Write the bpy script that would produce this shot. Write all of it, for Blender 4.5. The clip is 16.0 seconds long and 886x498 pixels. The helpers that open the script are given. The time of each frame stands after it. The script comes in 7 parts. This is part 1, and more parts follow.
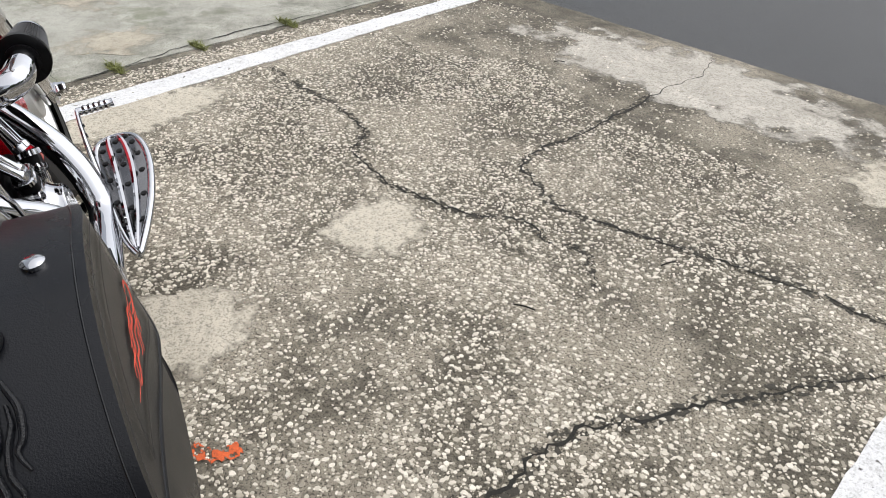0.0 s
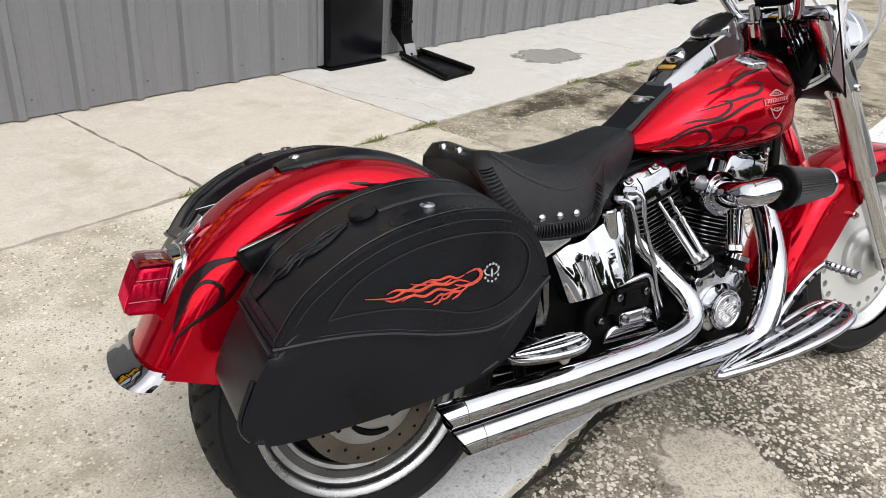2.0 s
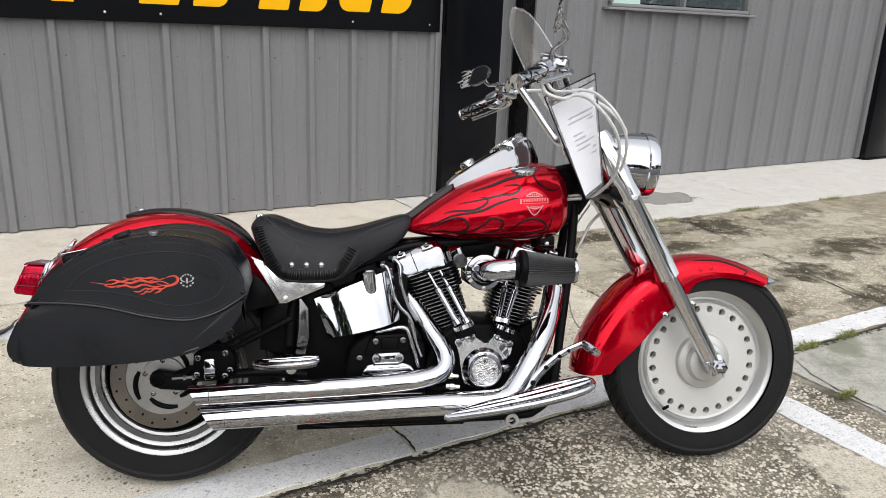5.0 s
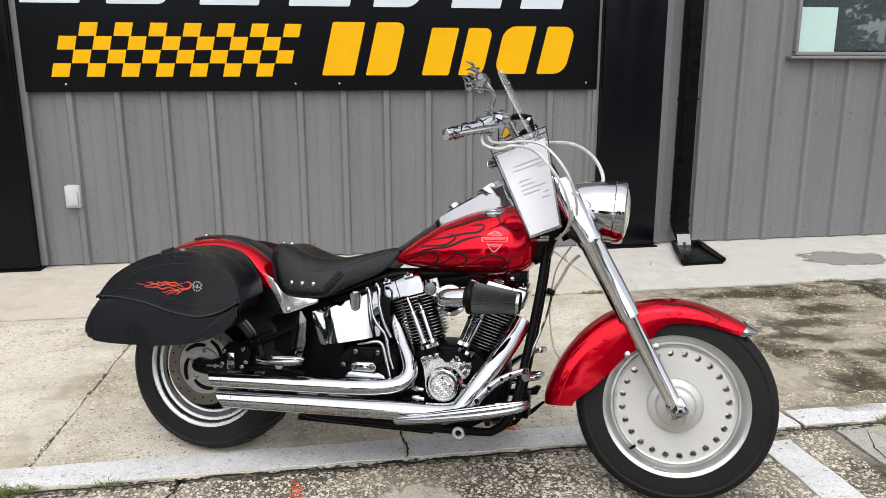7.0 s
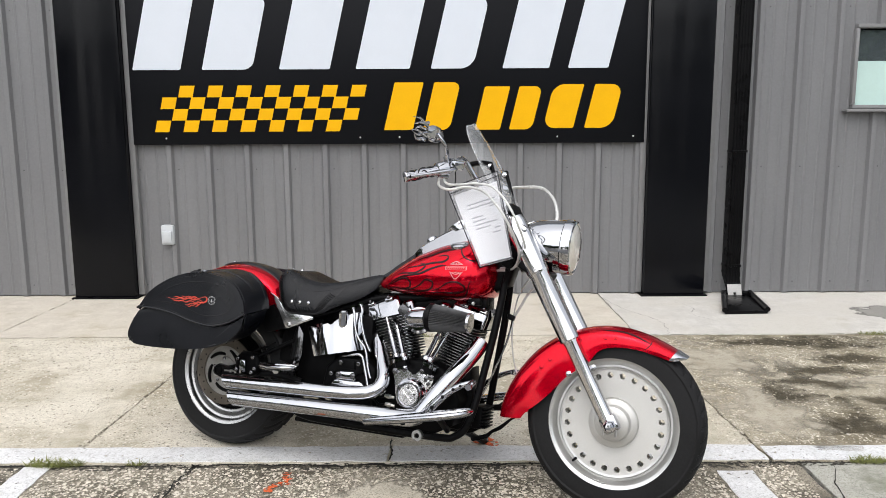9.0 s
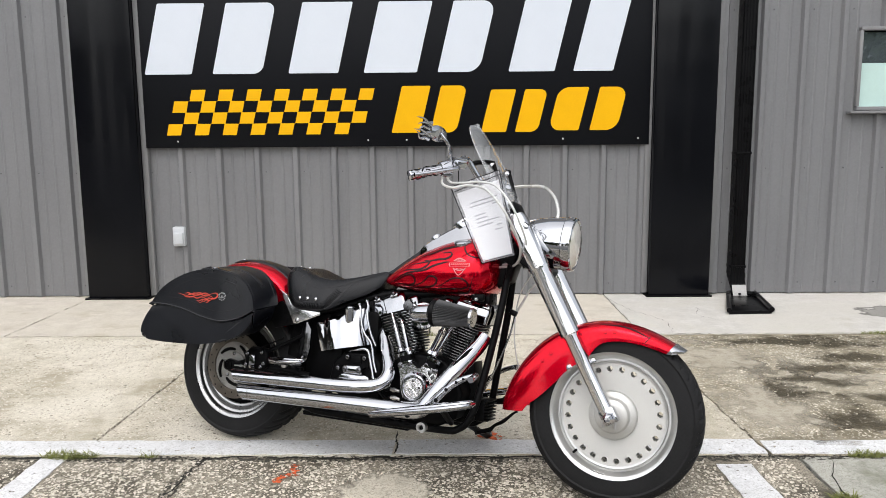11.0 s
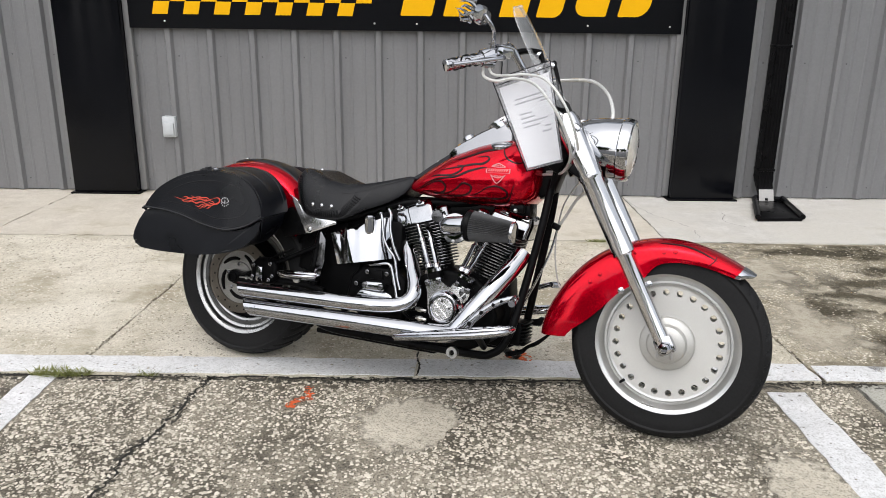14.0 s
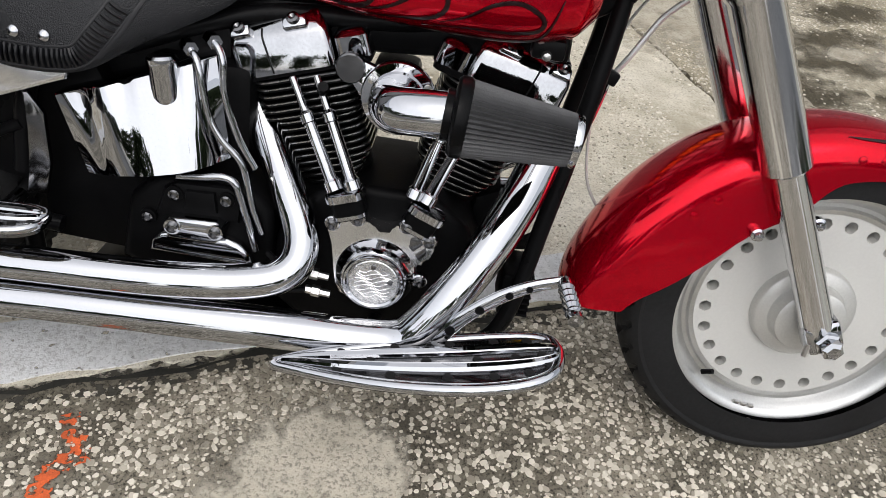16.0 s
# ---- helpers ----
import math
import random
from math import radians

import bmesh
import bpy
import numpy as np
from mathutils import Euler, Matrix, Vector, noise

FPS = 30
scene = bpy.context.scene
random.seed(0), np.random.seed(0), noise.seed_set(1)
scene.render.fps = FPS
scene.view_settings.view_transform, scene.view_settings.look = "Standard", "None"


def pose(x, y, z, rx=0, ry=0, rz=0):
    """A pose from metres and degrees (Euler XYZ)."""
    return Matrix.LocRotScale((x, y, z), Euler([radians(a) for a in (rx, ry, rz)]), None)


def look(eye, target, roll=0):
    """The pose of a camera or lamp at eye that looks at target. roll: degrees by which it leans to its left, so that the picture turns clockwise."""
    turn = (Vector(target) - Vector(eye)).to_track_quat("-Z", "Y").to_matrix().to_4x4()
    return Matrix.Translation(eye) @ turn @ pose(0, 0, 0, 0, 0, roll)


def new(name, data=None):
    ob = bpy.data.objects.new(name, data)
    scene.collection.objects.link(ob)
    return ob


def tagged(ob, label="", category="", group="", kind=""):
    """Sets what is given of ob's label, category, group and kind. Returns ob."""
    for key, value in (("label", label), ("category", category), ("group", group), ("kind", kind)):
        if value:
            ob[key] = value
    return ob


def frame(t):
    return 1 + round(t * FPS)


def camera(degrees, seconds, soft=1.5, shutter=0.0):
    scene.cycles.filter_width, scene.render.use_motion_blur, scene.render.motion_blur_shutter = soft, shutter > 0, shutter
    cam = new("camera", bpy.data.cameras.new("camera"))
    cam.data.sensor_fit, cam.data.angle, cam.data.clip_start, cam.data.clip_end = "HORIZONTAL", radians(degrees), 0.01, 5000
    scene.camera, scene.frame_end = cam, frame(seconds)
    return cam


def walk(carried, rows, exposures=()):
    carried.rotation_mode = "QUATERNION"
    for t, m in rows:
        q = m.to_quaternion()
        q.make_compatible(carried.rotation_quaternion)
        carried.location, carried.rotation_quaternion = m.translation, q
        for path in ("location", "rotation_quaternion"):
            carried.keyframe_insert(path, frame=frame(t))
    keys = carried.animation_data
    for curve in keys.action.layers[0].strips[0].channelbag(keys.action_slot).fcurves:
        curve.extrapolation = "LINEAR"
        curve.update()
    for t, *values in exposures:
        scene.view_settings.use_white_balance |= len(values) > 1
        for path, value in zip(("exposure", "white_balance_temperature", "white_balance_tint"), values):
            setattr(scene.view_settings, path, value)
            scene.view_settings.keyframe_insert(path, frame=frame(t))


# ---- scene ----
cam = camera(61.3, 16, soft=0.5)
PATH = [
    (0, (-0.032, -0.012, 1.28), (1.108, -1.176, 0.12), 1.7),
    (0.2, (-0.095, -0.09, 1.264), (1.241, -1.023, 0.104), 1.9),
    (0.5, (-0.186, -0.228, 1.267), (1.38, -0.711, 0.119), 2.1),
    (1, (-0.159, -0.407, 1.263), (1.513, -0.24, 0.179), 2.9),
    (1.5, (-0.112, -0.61, 1.263), (1.447, 0.159, 0.275), 4.0),
    (2, (-0.14, -0.855, 1.287), (1.267, 0.241, 0.382), 4.4),
    (2.5, (-0.22, -1.074, 1.322), (1.165, 0.1, 0.485), 5.3),
    (3, (-0.201, -1.3, 1.351), (1.163, -0.046, 0.596), 5.6),
    (3.5, (-0.043, -1.511, 1.349), (1.263, -0.165, 0.655), 5.2),
    (4, (0.055, -1.717, 1.354), (1.264, -0.264, 0.701), 4.3),
    (4.5, (0.191, -1.916, 1.362), (1.282, -0.359, 0.742), 3.2),
    (5, (0.416, -2.074, 1.333), (1.393, -0.426, 0.758), 2.3),
    (7.5, (1.369, -2.867, 1.372), (1.529, -0.918, 0.956), -0.3),
    (8, (1.56, -3.002, 1.36), (1.616, -1.037, 0.991), -0.3),
    (8.5, (1.672, -3.097, 1.359), (1.684, -1.125, 1.027), -0.3),
    (9, (1.684, -3.162, 1.354), (1.683, -1.185, 1.049), -0.3),
    (11.5, (1.713, -3.241, 1.334), (1.682, -1.263, 1.042), -0.4),
    (12, (1.717, -3.239, 1.334), (1.682, -1.262, 1.031), -0.3),
    (12.5, (1.72, -3.233, 1.335), (1.68, -1.259, 1.014), -0.2),
    (13, (1.719, -3.233, 1.332), (1.679, -1.265, 0.975), 0.0),
    (13.5, (1.69, -3.172, 1.333), (1.661, -1.22, 0.896), 0.3),
    (14, (1.548, -2.877, 1.322), (1.548, -0.961, 0.748), 0.7),
    (14.5, (1.446, -2.524, 1.314), (1.537, -0.678, 0.549), 1.4),
    (15, (1.417, -2.045, 1.31), (1.655, -0.322, 0.322), 2.93),
    (15.5, (1.306, -1.602, 1.277), (1.732, -0.058, 0.079), 6.02),
    (16, (1.295, -1.225, 1.194), (1.916, 0.139, -0.13), 9.97),
]
walk(cam, [(t, look(eye, target, roll)) for t, eye, target, roll in PATH], [(0, 0.70), (0.8, 0.80), (1.5, 0.80), (3, 0.75), (4.5, 0.70), (7.5, 0.72), (12, 0.74), (13, 0.72), (14, 0.64), (15, 0.62), (16, 0.58)])

# ---- light: overcast day ----
world = bpy.data.worlds.new("world")
scene.world = world
world.use_nodes = True
wn, wl = world.node_tree.nodes, world.node_tree.links
sky = wn.new("ShaderNodeTexSky")
sky.sky_type, sky.sun_disc = "NISHITA", False
sky.sun_elevation, sky.sun_rotation = radians(58), radians(200)
sky.dust_density, sky.air_density, sky.altitude = 3.0, 1.0, 10
hsv = wn.new("ShaderNodeHueSaturation")
hsv.inputs["Saturation"].default_value = 0.27
wl.new(sky.outputs[0], hsv.inputs["Color"])
wl.new(hsv.outputs[0], wn["Background"].inputs[0])
wn["Background"].inputs[1].default_value = 0.15
sun = new("sun", bpy.data.lights.new("sun", "SUN"))
sun.data.energy, sun.data.angle, sun.data.color = 1.0, radians(120), (1.0, 0.98, 0.965)
sun.matrix_world = look((-4, -9, 16), (0, 0, 0))

# ---- materials ----
def nodes_of(name):
    m = bpy.data.materials.new(name)
    m.use_nodes = True
    nt = m.node_tree
    return m, nt, nt.nodes["Principled BSDF"]


def tex(nt, kind, scale, detail=4.0, coord="Object", vec=None):
    n = nt.nodes.new(kind)
    n.inputs["Scale"].default_value = scale
    if "Detail" in n.inputs:
        n.inputs["Detail"].default_value = detail
    if vec is None:
        tc = nt.nodes.get("tc") or nt.nodes.new("ShaderNodeTexCoord")
        tc.name = "tc"
        vec = tc.outputs[coord]
    nt.links.new(vec, n.inputs["Vector"])
    return n


def ramp(nt, src, stops):
    n = nt.nodes.new("ShaderNodeValToRGB")
    e = n.color_ramp.elements
    while len(e) < len(stops):
        e.new(0.5)
    for el, (pos, c) in zip(e, stops):
        el.position = pos
        el.color = (*c, 1) if isinstance(c, tuple) else (c, c, c, 1)
    nt.links.new(src, n.inputs[0])
    return n.outputs[0]


def mixc(nt, fac, a, b, mode="MIX"):
    n = nt.nodes.new("ShaderNodeMix")
    n.data_type, n.blend_type = "RGBA", mode
    for k, v in ((0, fac), (6, a), (7, b)):
        if hasattr(v, "links"):
            nt.links.new(v, n.inputs[k])
        elif isinstance(v, tuple):
            n.inputs[k].default_value = (*v, 1)
        else:
            n.inputs[k].default_value = v if k == 0 else (v, v, v, 1)
    return n.outputs[2]


def bump(nt, bsdf, height, strength, distance=0.002, after=None):
    n = nt.nodes.new("ShaderNodeBump")
    n.inputs["Strength"].default_value, n.inputs["Distance"].default_value = strength, distance
    nt.links.new(height, n.inputs["Height"])
    if after is not None:
        nt.links.new(after, n.inputs["Normal"])
    nt.links.new(n.outputs[0], bsdf.inputs["Normal"])
    return n.outputs[0]


def mat(name, col, rough=0.5, metal=0.0, var=0.12, scale=6.0, fine=120.0, bmp=0.0, coat=0.0, rvar=0.06, spec=0.5):
    """A surface with wear at two scales: broad blotches and fine grain."""
    m, nt, b = nodes_of(name)
    big, small = tex(nt, "ShaderNodeTexNoise", scale, 5), tex(nt, "ShaderNodeTexNoise", fine, 3)
    lo, hi = tuple(c * (1 - var) for c in col), tuple(min(1, c * (1 + var)) for c in col)
    c1 = ramp(nt, big.outputs[0], [(0.3, lo), (0.7, hi)])
    c2 = mixc(nt, 0.35, c1, ramp(nt, small.outputs[0], [(0.35, lo), (0.65, hi)]))
    nt.links.new(c2, b.inputs["Base Color"])
    nt.links.new(ramp(nt, big.outputs[0], [(0.25, max(0.0, rough - rvar)), (0.75, rough + rvar)]), b.inputs["Roughness"])
    b.inputs["Metallic"].default_value, b.inputs["Specular IOR Level"].default_value = metal, spec
    if coat:
        b.inputs["Coat Weight"].default_value, b.inputs["Coat Roughness"].default_value = coat, 0.03
    if bmp:
        bump(nt, b, small.outputs[0], bmp)
    return m


RED = mat("red_paint", (0.49, 0.0003, 0.012), 0.13, 0.74, 0.08, 3, 900, coat=0.28, spec=0.05)
FLAME = mat("black_flame_paint", (0.009, 0.0015, 0.002), 0.35, 0, 0.2, coat=0.35, spec=0.1)
CHROME = mat("chrome", (0.455, 0.462, 0.482), 0.018, 1.0, 0.03, 10, 200, rvar=0.014)
ALLOY = mat("polished_fork_alloy", (0.68, 0.68, 0.69), 0.09, 1.0, 0.04, 10, 200, rvar=0.03)
CASTCHROME = mat("satin_brightened_chrome", (0.74, 0.745, 0.755), 0.20, 1.0, 0.06, 18, 260, bmp=0.02, rvar=0.05)
DARKCHROME = mat("smoked_and_dimmed_chrome", (0.30, 0.30, 0.31), 0.03, 1.0, 0.05, 10, 200, rvar=0.02)
STEEL = mat("brushed_steel", (0.56, 0.555, 0.55), 0.30, 1.0, 0.12, 8, 300, rvar=0.08)
SMOKE = mat("dark_plated_and_dimmed_metal", (0.16, 0.16, 0.165), 0.16, 1.0, 0.15, 20, 200)
DISCM = mat("brake_disc_steel", (0.15, 0.132, 0.112), 0.42, 1.0, 0.25, 14, 300)
ALU = mat("painted_aluminium", (0.49, 0.485, 0.465), 0.42, 0.1, 0.05, 8, 200, spec=0.3)
RIM = mat("polished_rim", (0.54, 0.54, 0.53), 0.34, 0.9, 0.10, 10, 260, rvar=0.08)
REARRIM = mat("worn_rear_rim", (0.40, 0.40, 0.395), 0.30, 0.95, 0.18, 14, 260, rvar=0.10)
RIMDARK = mat("dull_rim_groove", (0.11, 0.11, 0.108), 0.38, 0.9, 0.2, 14, 260)
HUB = mat("turned_hub_metal", (0.50, 0.495, 0.475), 0.42, 0.55, 0.10, 10, 260, rvar=0.08)
RUBBER = mat("tyre_rubber", (0.009, 0.009, 0.0095), 0.62, 0, 0.4, 7, 160, bmp=0.15, spec=0.18)
BLACK = mat("satin_black_metal", (0.004, 0.004, 0.0044), 0.30, 0, 0.3, 9, 200, spec=0.07)
LACE = mat("black_leather_lace", (0.0035, 0.0035, 0.0045), 0.32, 0, 0.3, spec=0.30)
FILTERM = mat("grey_filter_gauze", (0.045, 0.045, 0.047), 0.5, 0.2, 0.3, 60, 600, bmp=0.3)
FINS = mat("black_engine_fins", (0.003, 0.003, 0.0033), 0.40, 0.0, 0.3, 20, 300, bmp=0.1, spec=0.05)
EDGE = mat("machined_fin_edge", (0.36, 0.36, 0.36), 0.28, 1.0, 0.1)
REDLENS = mat("red_lamp_lens", (0.40, 0.0006, 0.022), 0.10, 0.55, 0.5, 38, 200, coat=0.25, spec=0.05)
REDDEEP = mat("dark_red_lamp_trim", (0.13, 0.0006, 0.008), 0.12, 0.3, 0.3, 38, 200, coat=0.3, spec=0.1)
LENS = mat("headlamp_glass", (0.72, 0.70, 0.64), 0.06, 0.35, 0.15, 24, 90, coat=1.0)
WHITEPL = mat("white_plastic", (0.46, 0.48, 0.50), 0.4, 0, 0.06)
CABLE = mat("clear_sleeved_cable", (0.58, 0.58, 0.56), 0.25, 0.2, 0.08, coat=0.4)
PAPER = mat("paper", (0.80, 0.80, 0.82), 0.6, 0, 0.03, 9, 60)
MINT = mat("pale_green_notice", (0.46, 0.62, 0.58), 0.5, 0, 0.04, 6, 60)
INK = mat("grey_ink", (0.42, 0.42, 0.44), 0.7)
THREAD = mat("orange_embroidery", (0.42, 0.044, 0.022), 0.6, 0, 0.6, 45, 700, bmp=0.6)
PALE = mat("pale_emblem_thread", (0.34, 0.345, 0.35), 0.6, 0, 0.3, 80, 500)
SILVERINK = mat("silver_emblem_print", (0.40, 0.21, 0.205), 0.4, 0.2, 0.15)
AMBER = mat("amber_lens", (0.50, 0.26, 0.03), 0.2, 0, 0.2, coat=1)
SIGN = mat("black_sign_panel", (0.0045, 0.005, 0.0065), 0.40, 0, 0.2, 0.8, 60, rvar=0.05, spec=0.10)
SIGNW = mat("white_sign_vinyl", (0.60, 0.64, 0.70), 0.4, 0, 0.02)
SIGNY = mat("yellow_sign_vinyl", (0.76, 0.40, 0.0004), 0.5, 0, 0.04, spec=0.15)
COLUMN = mat("black_column_cladding", (0.0028, 0.0031, 0.0044), 0.18, 0, 0.3, 1.6, 40, bmp=0.05, spec=0.19)
ORANGE = mat("orange_marking_paint", (0.55, 0.10, 0.025), 0.8, 0, 0.4, 40, 300, bmp=0.4)
GRASS = mat("weed_green", (0.17, 0.185, 0.05), 0.7, 0, 0.5, 30, 200)
LEAF = mat("tree_leaves", (0.045, 0.07, 0.022), 0.65, 0, 0.5, 2, 20)
DARK = mat("painted_dim_interior", (0.02, 0.02, 0.02), 0.8)
ROCKER = mat("polished_cast_metal", (0.37, 0.376, 0.392), 0.045, 1.0, 0.10, 30, 200, bmp=0.03, rvar=0.03)
CARRIER = mat("grey_disc_carrier", (0.34, 0.33, 0.315), 0.42, 0.8, 0.2, 14, 300)
SCREW = mat("grey_screw_head", (0.10, 0.10, 0.10), 0.4, 0.6)
ETCH = mat("etched_chrome", (0.62, 0.62, 0.62), 0.22, 1.0, 0.35, 60, 260, bmp=0.5)


def leather(name, col, depth, spec):
    m, nt, b = nodes_of(name)
    v = tex(nt, "ShaderNodeTexVoronoi", 420)
    n = tex(nt, "ShaderNodeTexNoise", 7, 5)
    nt.links.new(ramp(nt, n.outputs[0], [(0.3, tuple(c * 0.7 for c in col)), (0.7, tuple(c * 1.4 for c in col))]), b.inputs["Base Color"])
    nt.links.new(ramp(nt, n.outputs[0], [(0.3, 0.25), (0.7, 0.38)]), b.inputs["Roughness"])
    b.inputs["Specular IOR Level"].default_value = spec
    bump(nt, b, v.outputs["Distance"], depth, 0.0012)
    return m


LEATHER = leather("black_grained_leather", (0.0024, 0.0028, 0.0043), 0.60, 0.31)
VINYL = leather("black_smooth_leather", (0.0022, 0.0027, 0.0046), 0.16, 0.33)
STITCH = mat("dark_stitching", (0.009, 0.009, 0.0105), 0.45, spec=0.3)


def glass(name, tint, alpha, rough=0.02):
    m, nt, b = nodes_of(name)
    b.inputs["Base Color"].default_value = (*tint, 1)
    b.inputs["Roughness"].default_value = rough
    b.inputs["Alpha"].default_value = alpha
    b.inputs["Coat Weight"].default_value = 1.0
    return m


CLEAR = glass("clear_acrylic", (0.75, 0.77, 0.78), 0.20)
POUCH = glass("clear_plastic_pouch", (0.72, 0.72, 0.76), 0.14, 0.12)
WINDOW = glass("window_glass", (0.22, 0.27, 0.29), 0.92, 0.01)
WINDOW.node_tree.nodes["Principled BSDF"].inputs["Metallic"].default_value = 0.75


def steel_wall():
    m, nt, b = nodes_of("grey_painted_steel_siding")
    tc = nt.nodes.new("ShaderNodeTexCoord")
    mp = nt.nodes.new("ShaderNodeMapping")
    mp.inputs["Scale"].default_value = (1.6, 1.6, 0.25)
    nt.links.new(tc.outputs["Object"], mp.inputs[0])
    streak = tex(nt, "ShaderNodeTexNoise", 3, 6, vec=mp.outputs[0])
    fine = tex(nt, "ShaderNodeTexNoise", 60, 3)
    c = ramp(nt, streak.outputs[0], [(0.3, (0.152, 0.153, 0.158)), (0.7, (0.176, 0.177, 0.182))])
    c = mixc(nt, 0.2, c, ramp(nt, fine.outputs[0], [(0.4, (0.135, 0.136, 0.140)), (0.6, (0.182, 0.183, 0.188))]))
    nt.links.new(c, b.inputs["Base Color"])
    nt.links.new(ramp(nt, streak.outputs[0], [(0.3, 0.38), (0.7, 0.5)]), b.inputs["Roughness"])
    bump(nt, b, streak.outputs[0], 0.04, 0.01)
    return m


WALLM = steel_wall()
FRAMEM = mat("grey_painted_trim", (0.19, 0.19, 0.193), 0.45, 0, 0.08)


def concrete(name, lo, hi, spot, stone, pebble=0.0, dark=(0.05, 0.05, 0.045), grime=0.5, seed=0.0, patch=(0.44, 0.58, 0.8), stain=None, broad=1.3):
    """Weathered concrete: sharp-edged blotches, fine grit, dark grime, and pale stones in the worn face."""
    m, nt, b = nodes_of(name)
    tc = nt.nodes.new("ShaderNodeTexCoord")
    mp = nt.nodes.new("ShaderNodeMapping")
    mp.inputs["Location"].default_value = (seed, seed * 0.7, 0)
    nt.links.new(tc.outputs["Object"], mp.inputs[0])
    v = mp.outputs[0]
    big, mid = tex(nt, "ShaderNodeTexNoise", broad, 9, vec=v), tex(nt, "ShaderNodeTexNoise", 6.5, 10, vec=v)
    big.inputs["Roughness"].default_value, mid.inputs["Roughness"].default_value = 0.62, 0.68
    fine = tex(nt, "ShaderNodeTexNoise", 150, 5, vec=v)
    fine.inputs["Roughness"].default_value = 0.7
    c = ramp(nt, mid.outputs[0], [(0.36, lo), (0.64, hi)])

    def times(a, b):
        g = nt.nodes.new("ShaderNodeMath")
        g.operation = "MULTIPLY"
        nt.links.new(a, g.inputs[0])
        if hasattr(b, "links"):
            nt.links.new(b, g.inputs[1])
        else:
            g.inputs[1].default_value = b
        return g.outputs[0]

    area = ramp(nt, big.outputs[0], [(patch[0], 0.0), (patch[1], patch[2])])
    c = mixc(nt, area, c, spot)
    if pebble:
        vo = tex(nt, "ShaderNodeTexVoronoi", 100, vec=v)
        vo.inputs["Randomness"].default_value = 1.0
        face = ramp(nt, vo.outputs["Distance"], [(0.36, 1.0), (0.46, 0.0)])
        pick = ramp(nt, vo.outputs["Color"], [(0.40, 0.0), (0.46, 1.0)])
        tone = mixc(nt, ramp(nt, vo.outputs["Color"], [(0.4, 0.0), (0.9, 1.0)]), tuple(k * 0.55 for k in stone), stone)
        c = mixc(nt, times(times(face, pick), pebble), c, tone)
    grit = tex(nt, "ShaderNodeTexNoise", 34, 8, vec=v)
    grit.inputs["Roughness"].default_value = 0.75
    c = mixc(nt, times(ramp(nt, grit.outputs[0], [(0.36, 1.0), (0.50, 0.0)]), grime * 0.55), c, dark)
    c = mixc(nt, times(ramp(nt, fine.outputs[0], [(0.40, 1.0), (0.49, 0.0)]), grime), c, dark)
    if stain:
        st = tex(nt, "ShaderNodeTexNoise", 2.3, 10, vec=v)
        st.inputs["Roughness"].default_value = 0.66
        c = mixc(nt, ramp(nt, st.outputs[0], [(stain[3], 0.0), (stain[3] + 0.10, stain[4])]), c, tuple(stain[:3]))
    nt.links.new(c, b.inputs["Base Color"])
    nt.links.new(ramp(nt, mid.outputs[0], [(0.3, 0.72), (0.7, 0.92)]), b.inputs["Roughness"])
    b.inputs["Specular IOR Level"].default_value = 0.3
    n1 = bump(nt, b, mid.outputs[0], 0.25, 0.012)
    bump(nt, b, fine.outputs[0], 0.8, 0.004, after=n1)
    return m


AGG = concrete("exposed_aggregate_concrete", (0.072, 0.063, 0.047), (0.205, 0.183, 0.141), (0.38, 0.340, 0.270), (0.68, 0.63, 0.53), 1.0, (0.022, 0.019, 0.014), 0.85, patch=(0.46, 0.58, 0.75), broad=2.0)
SLAB = concrete("tan_weathered_concrete", (0.40, 0.362, 0.275), (0.62, 0.575, 0.475), (0.70, 0.655, 0.56), (0.76, 0.73, 0.65), 0.8, (0.16, 0.14, 0.10), 0.48, 3.0, patch=(0.46, 0.60, 0.85), stain=(0.29, 0.25, 0.175, 0.53, 0.65))
CREAM = concrete("cream_apron_concrete", (0.50, 0.455, 0.385), (0.64, 0.595, 0.52), (0.58, 0.535, 0.455), (0.72, 0.69, 0.62), 0.25, (0.34, 0.30, 0.235), 0.4, 5.0, stain=(0.40, 0.355, 0.26, 0.55, 0.6))
APRON = concrete("pale_apron_concrete", (0.50, 0.48, 0.445), (0.62, 0.60, 0.565), (0.56, 0.535, 0.485), (0.6, 0.6, 0.6), 0.0, (0.34, 0.325, 0.285), 0.35, 7.0, stain=(0.42, 0.385, 0.30, 0.58, 0.55))
STAINED = concrete("brown_stained_concrete", (0.20, 0.172, 0.112), (0.44, 0.39, 0.295), (0.52, 0.475, 0.38), (0.66, 0.62, 0.53), 0.8, (0.06, 0.051, 0.034), 0.7, 11.0, patch=(0.48, 0.62, 0.8), stain=(0.115, 0.097, 0.062, 0.54, 0.7), broad=0.9)
OLD = concrete("greenish_old_concrete", (0.20, 0.20, 0.165), (0.44, 0.43, 0.375), (0.46, 0.45, 0.40), (0.55, 0.54, 0.49), 0.45, (0.10, 0.10, 0.08), 0.6, 17.0, stain=(0.15, 0.16, 0.105, 0.55, 0.7))
PATCH = concrete("pale_mortar_patch", (0.42, 0.380, 0.305), (0.60, 0.550, 0.455), (0.54, 0.495, 0.405), (0.66, 0.62, 0.56), 0.7, (0.15, 0.135, 0.11), 0.7, 23.0)
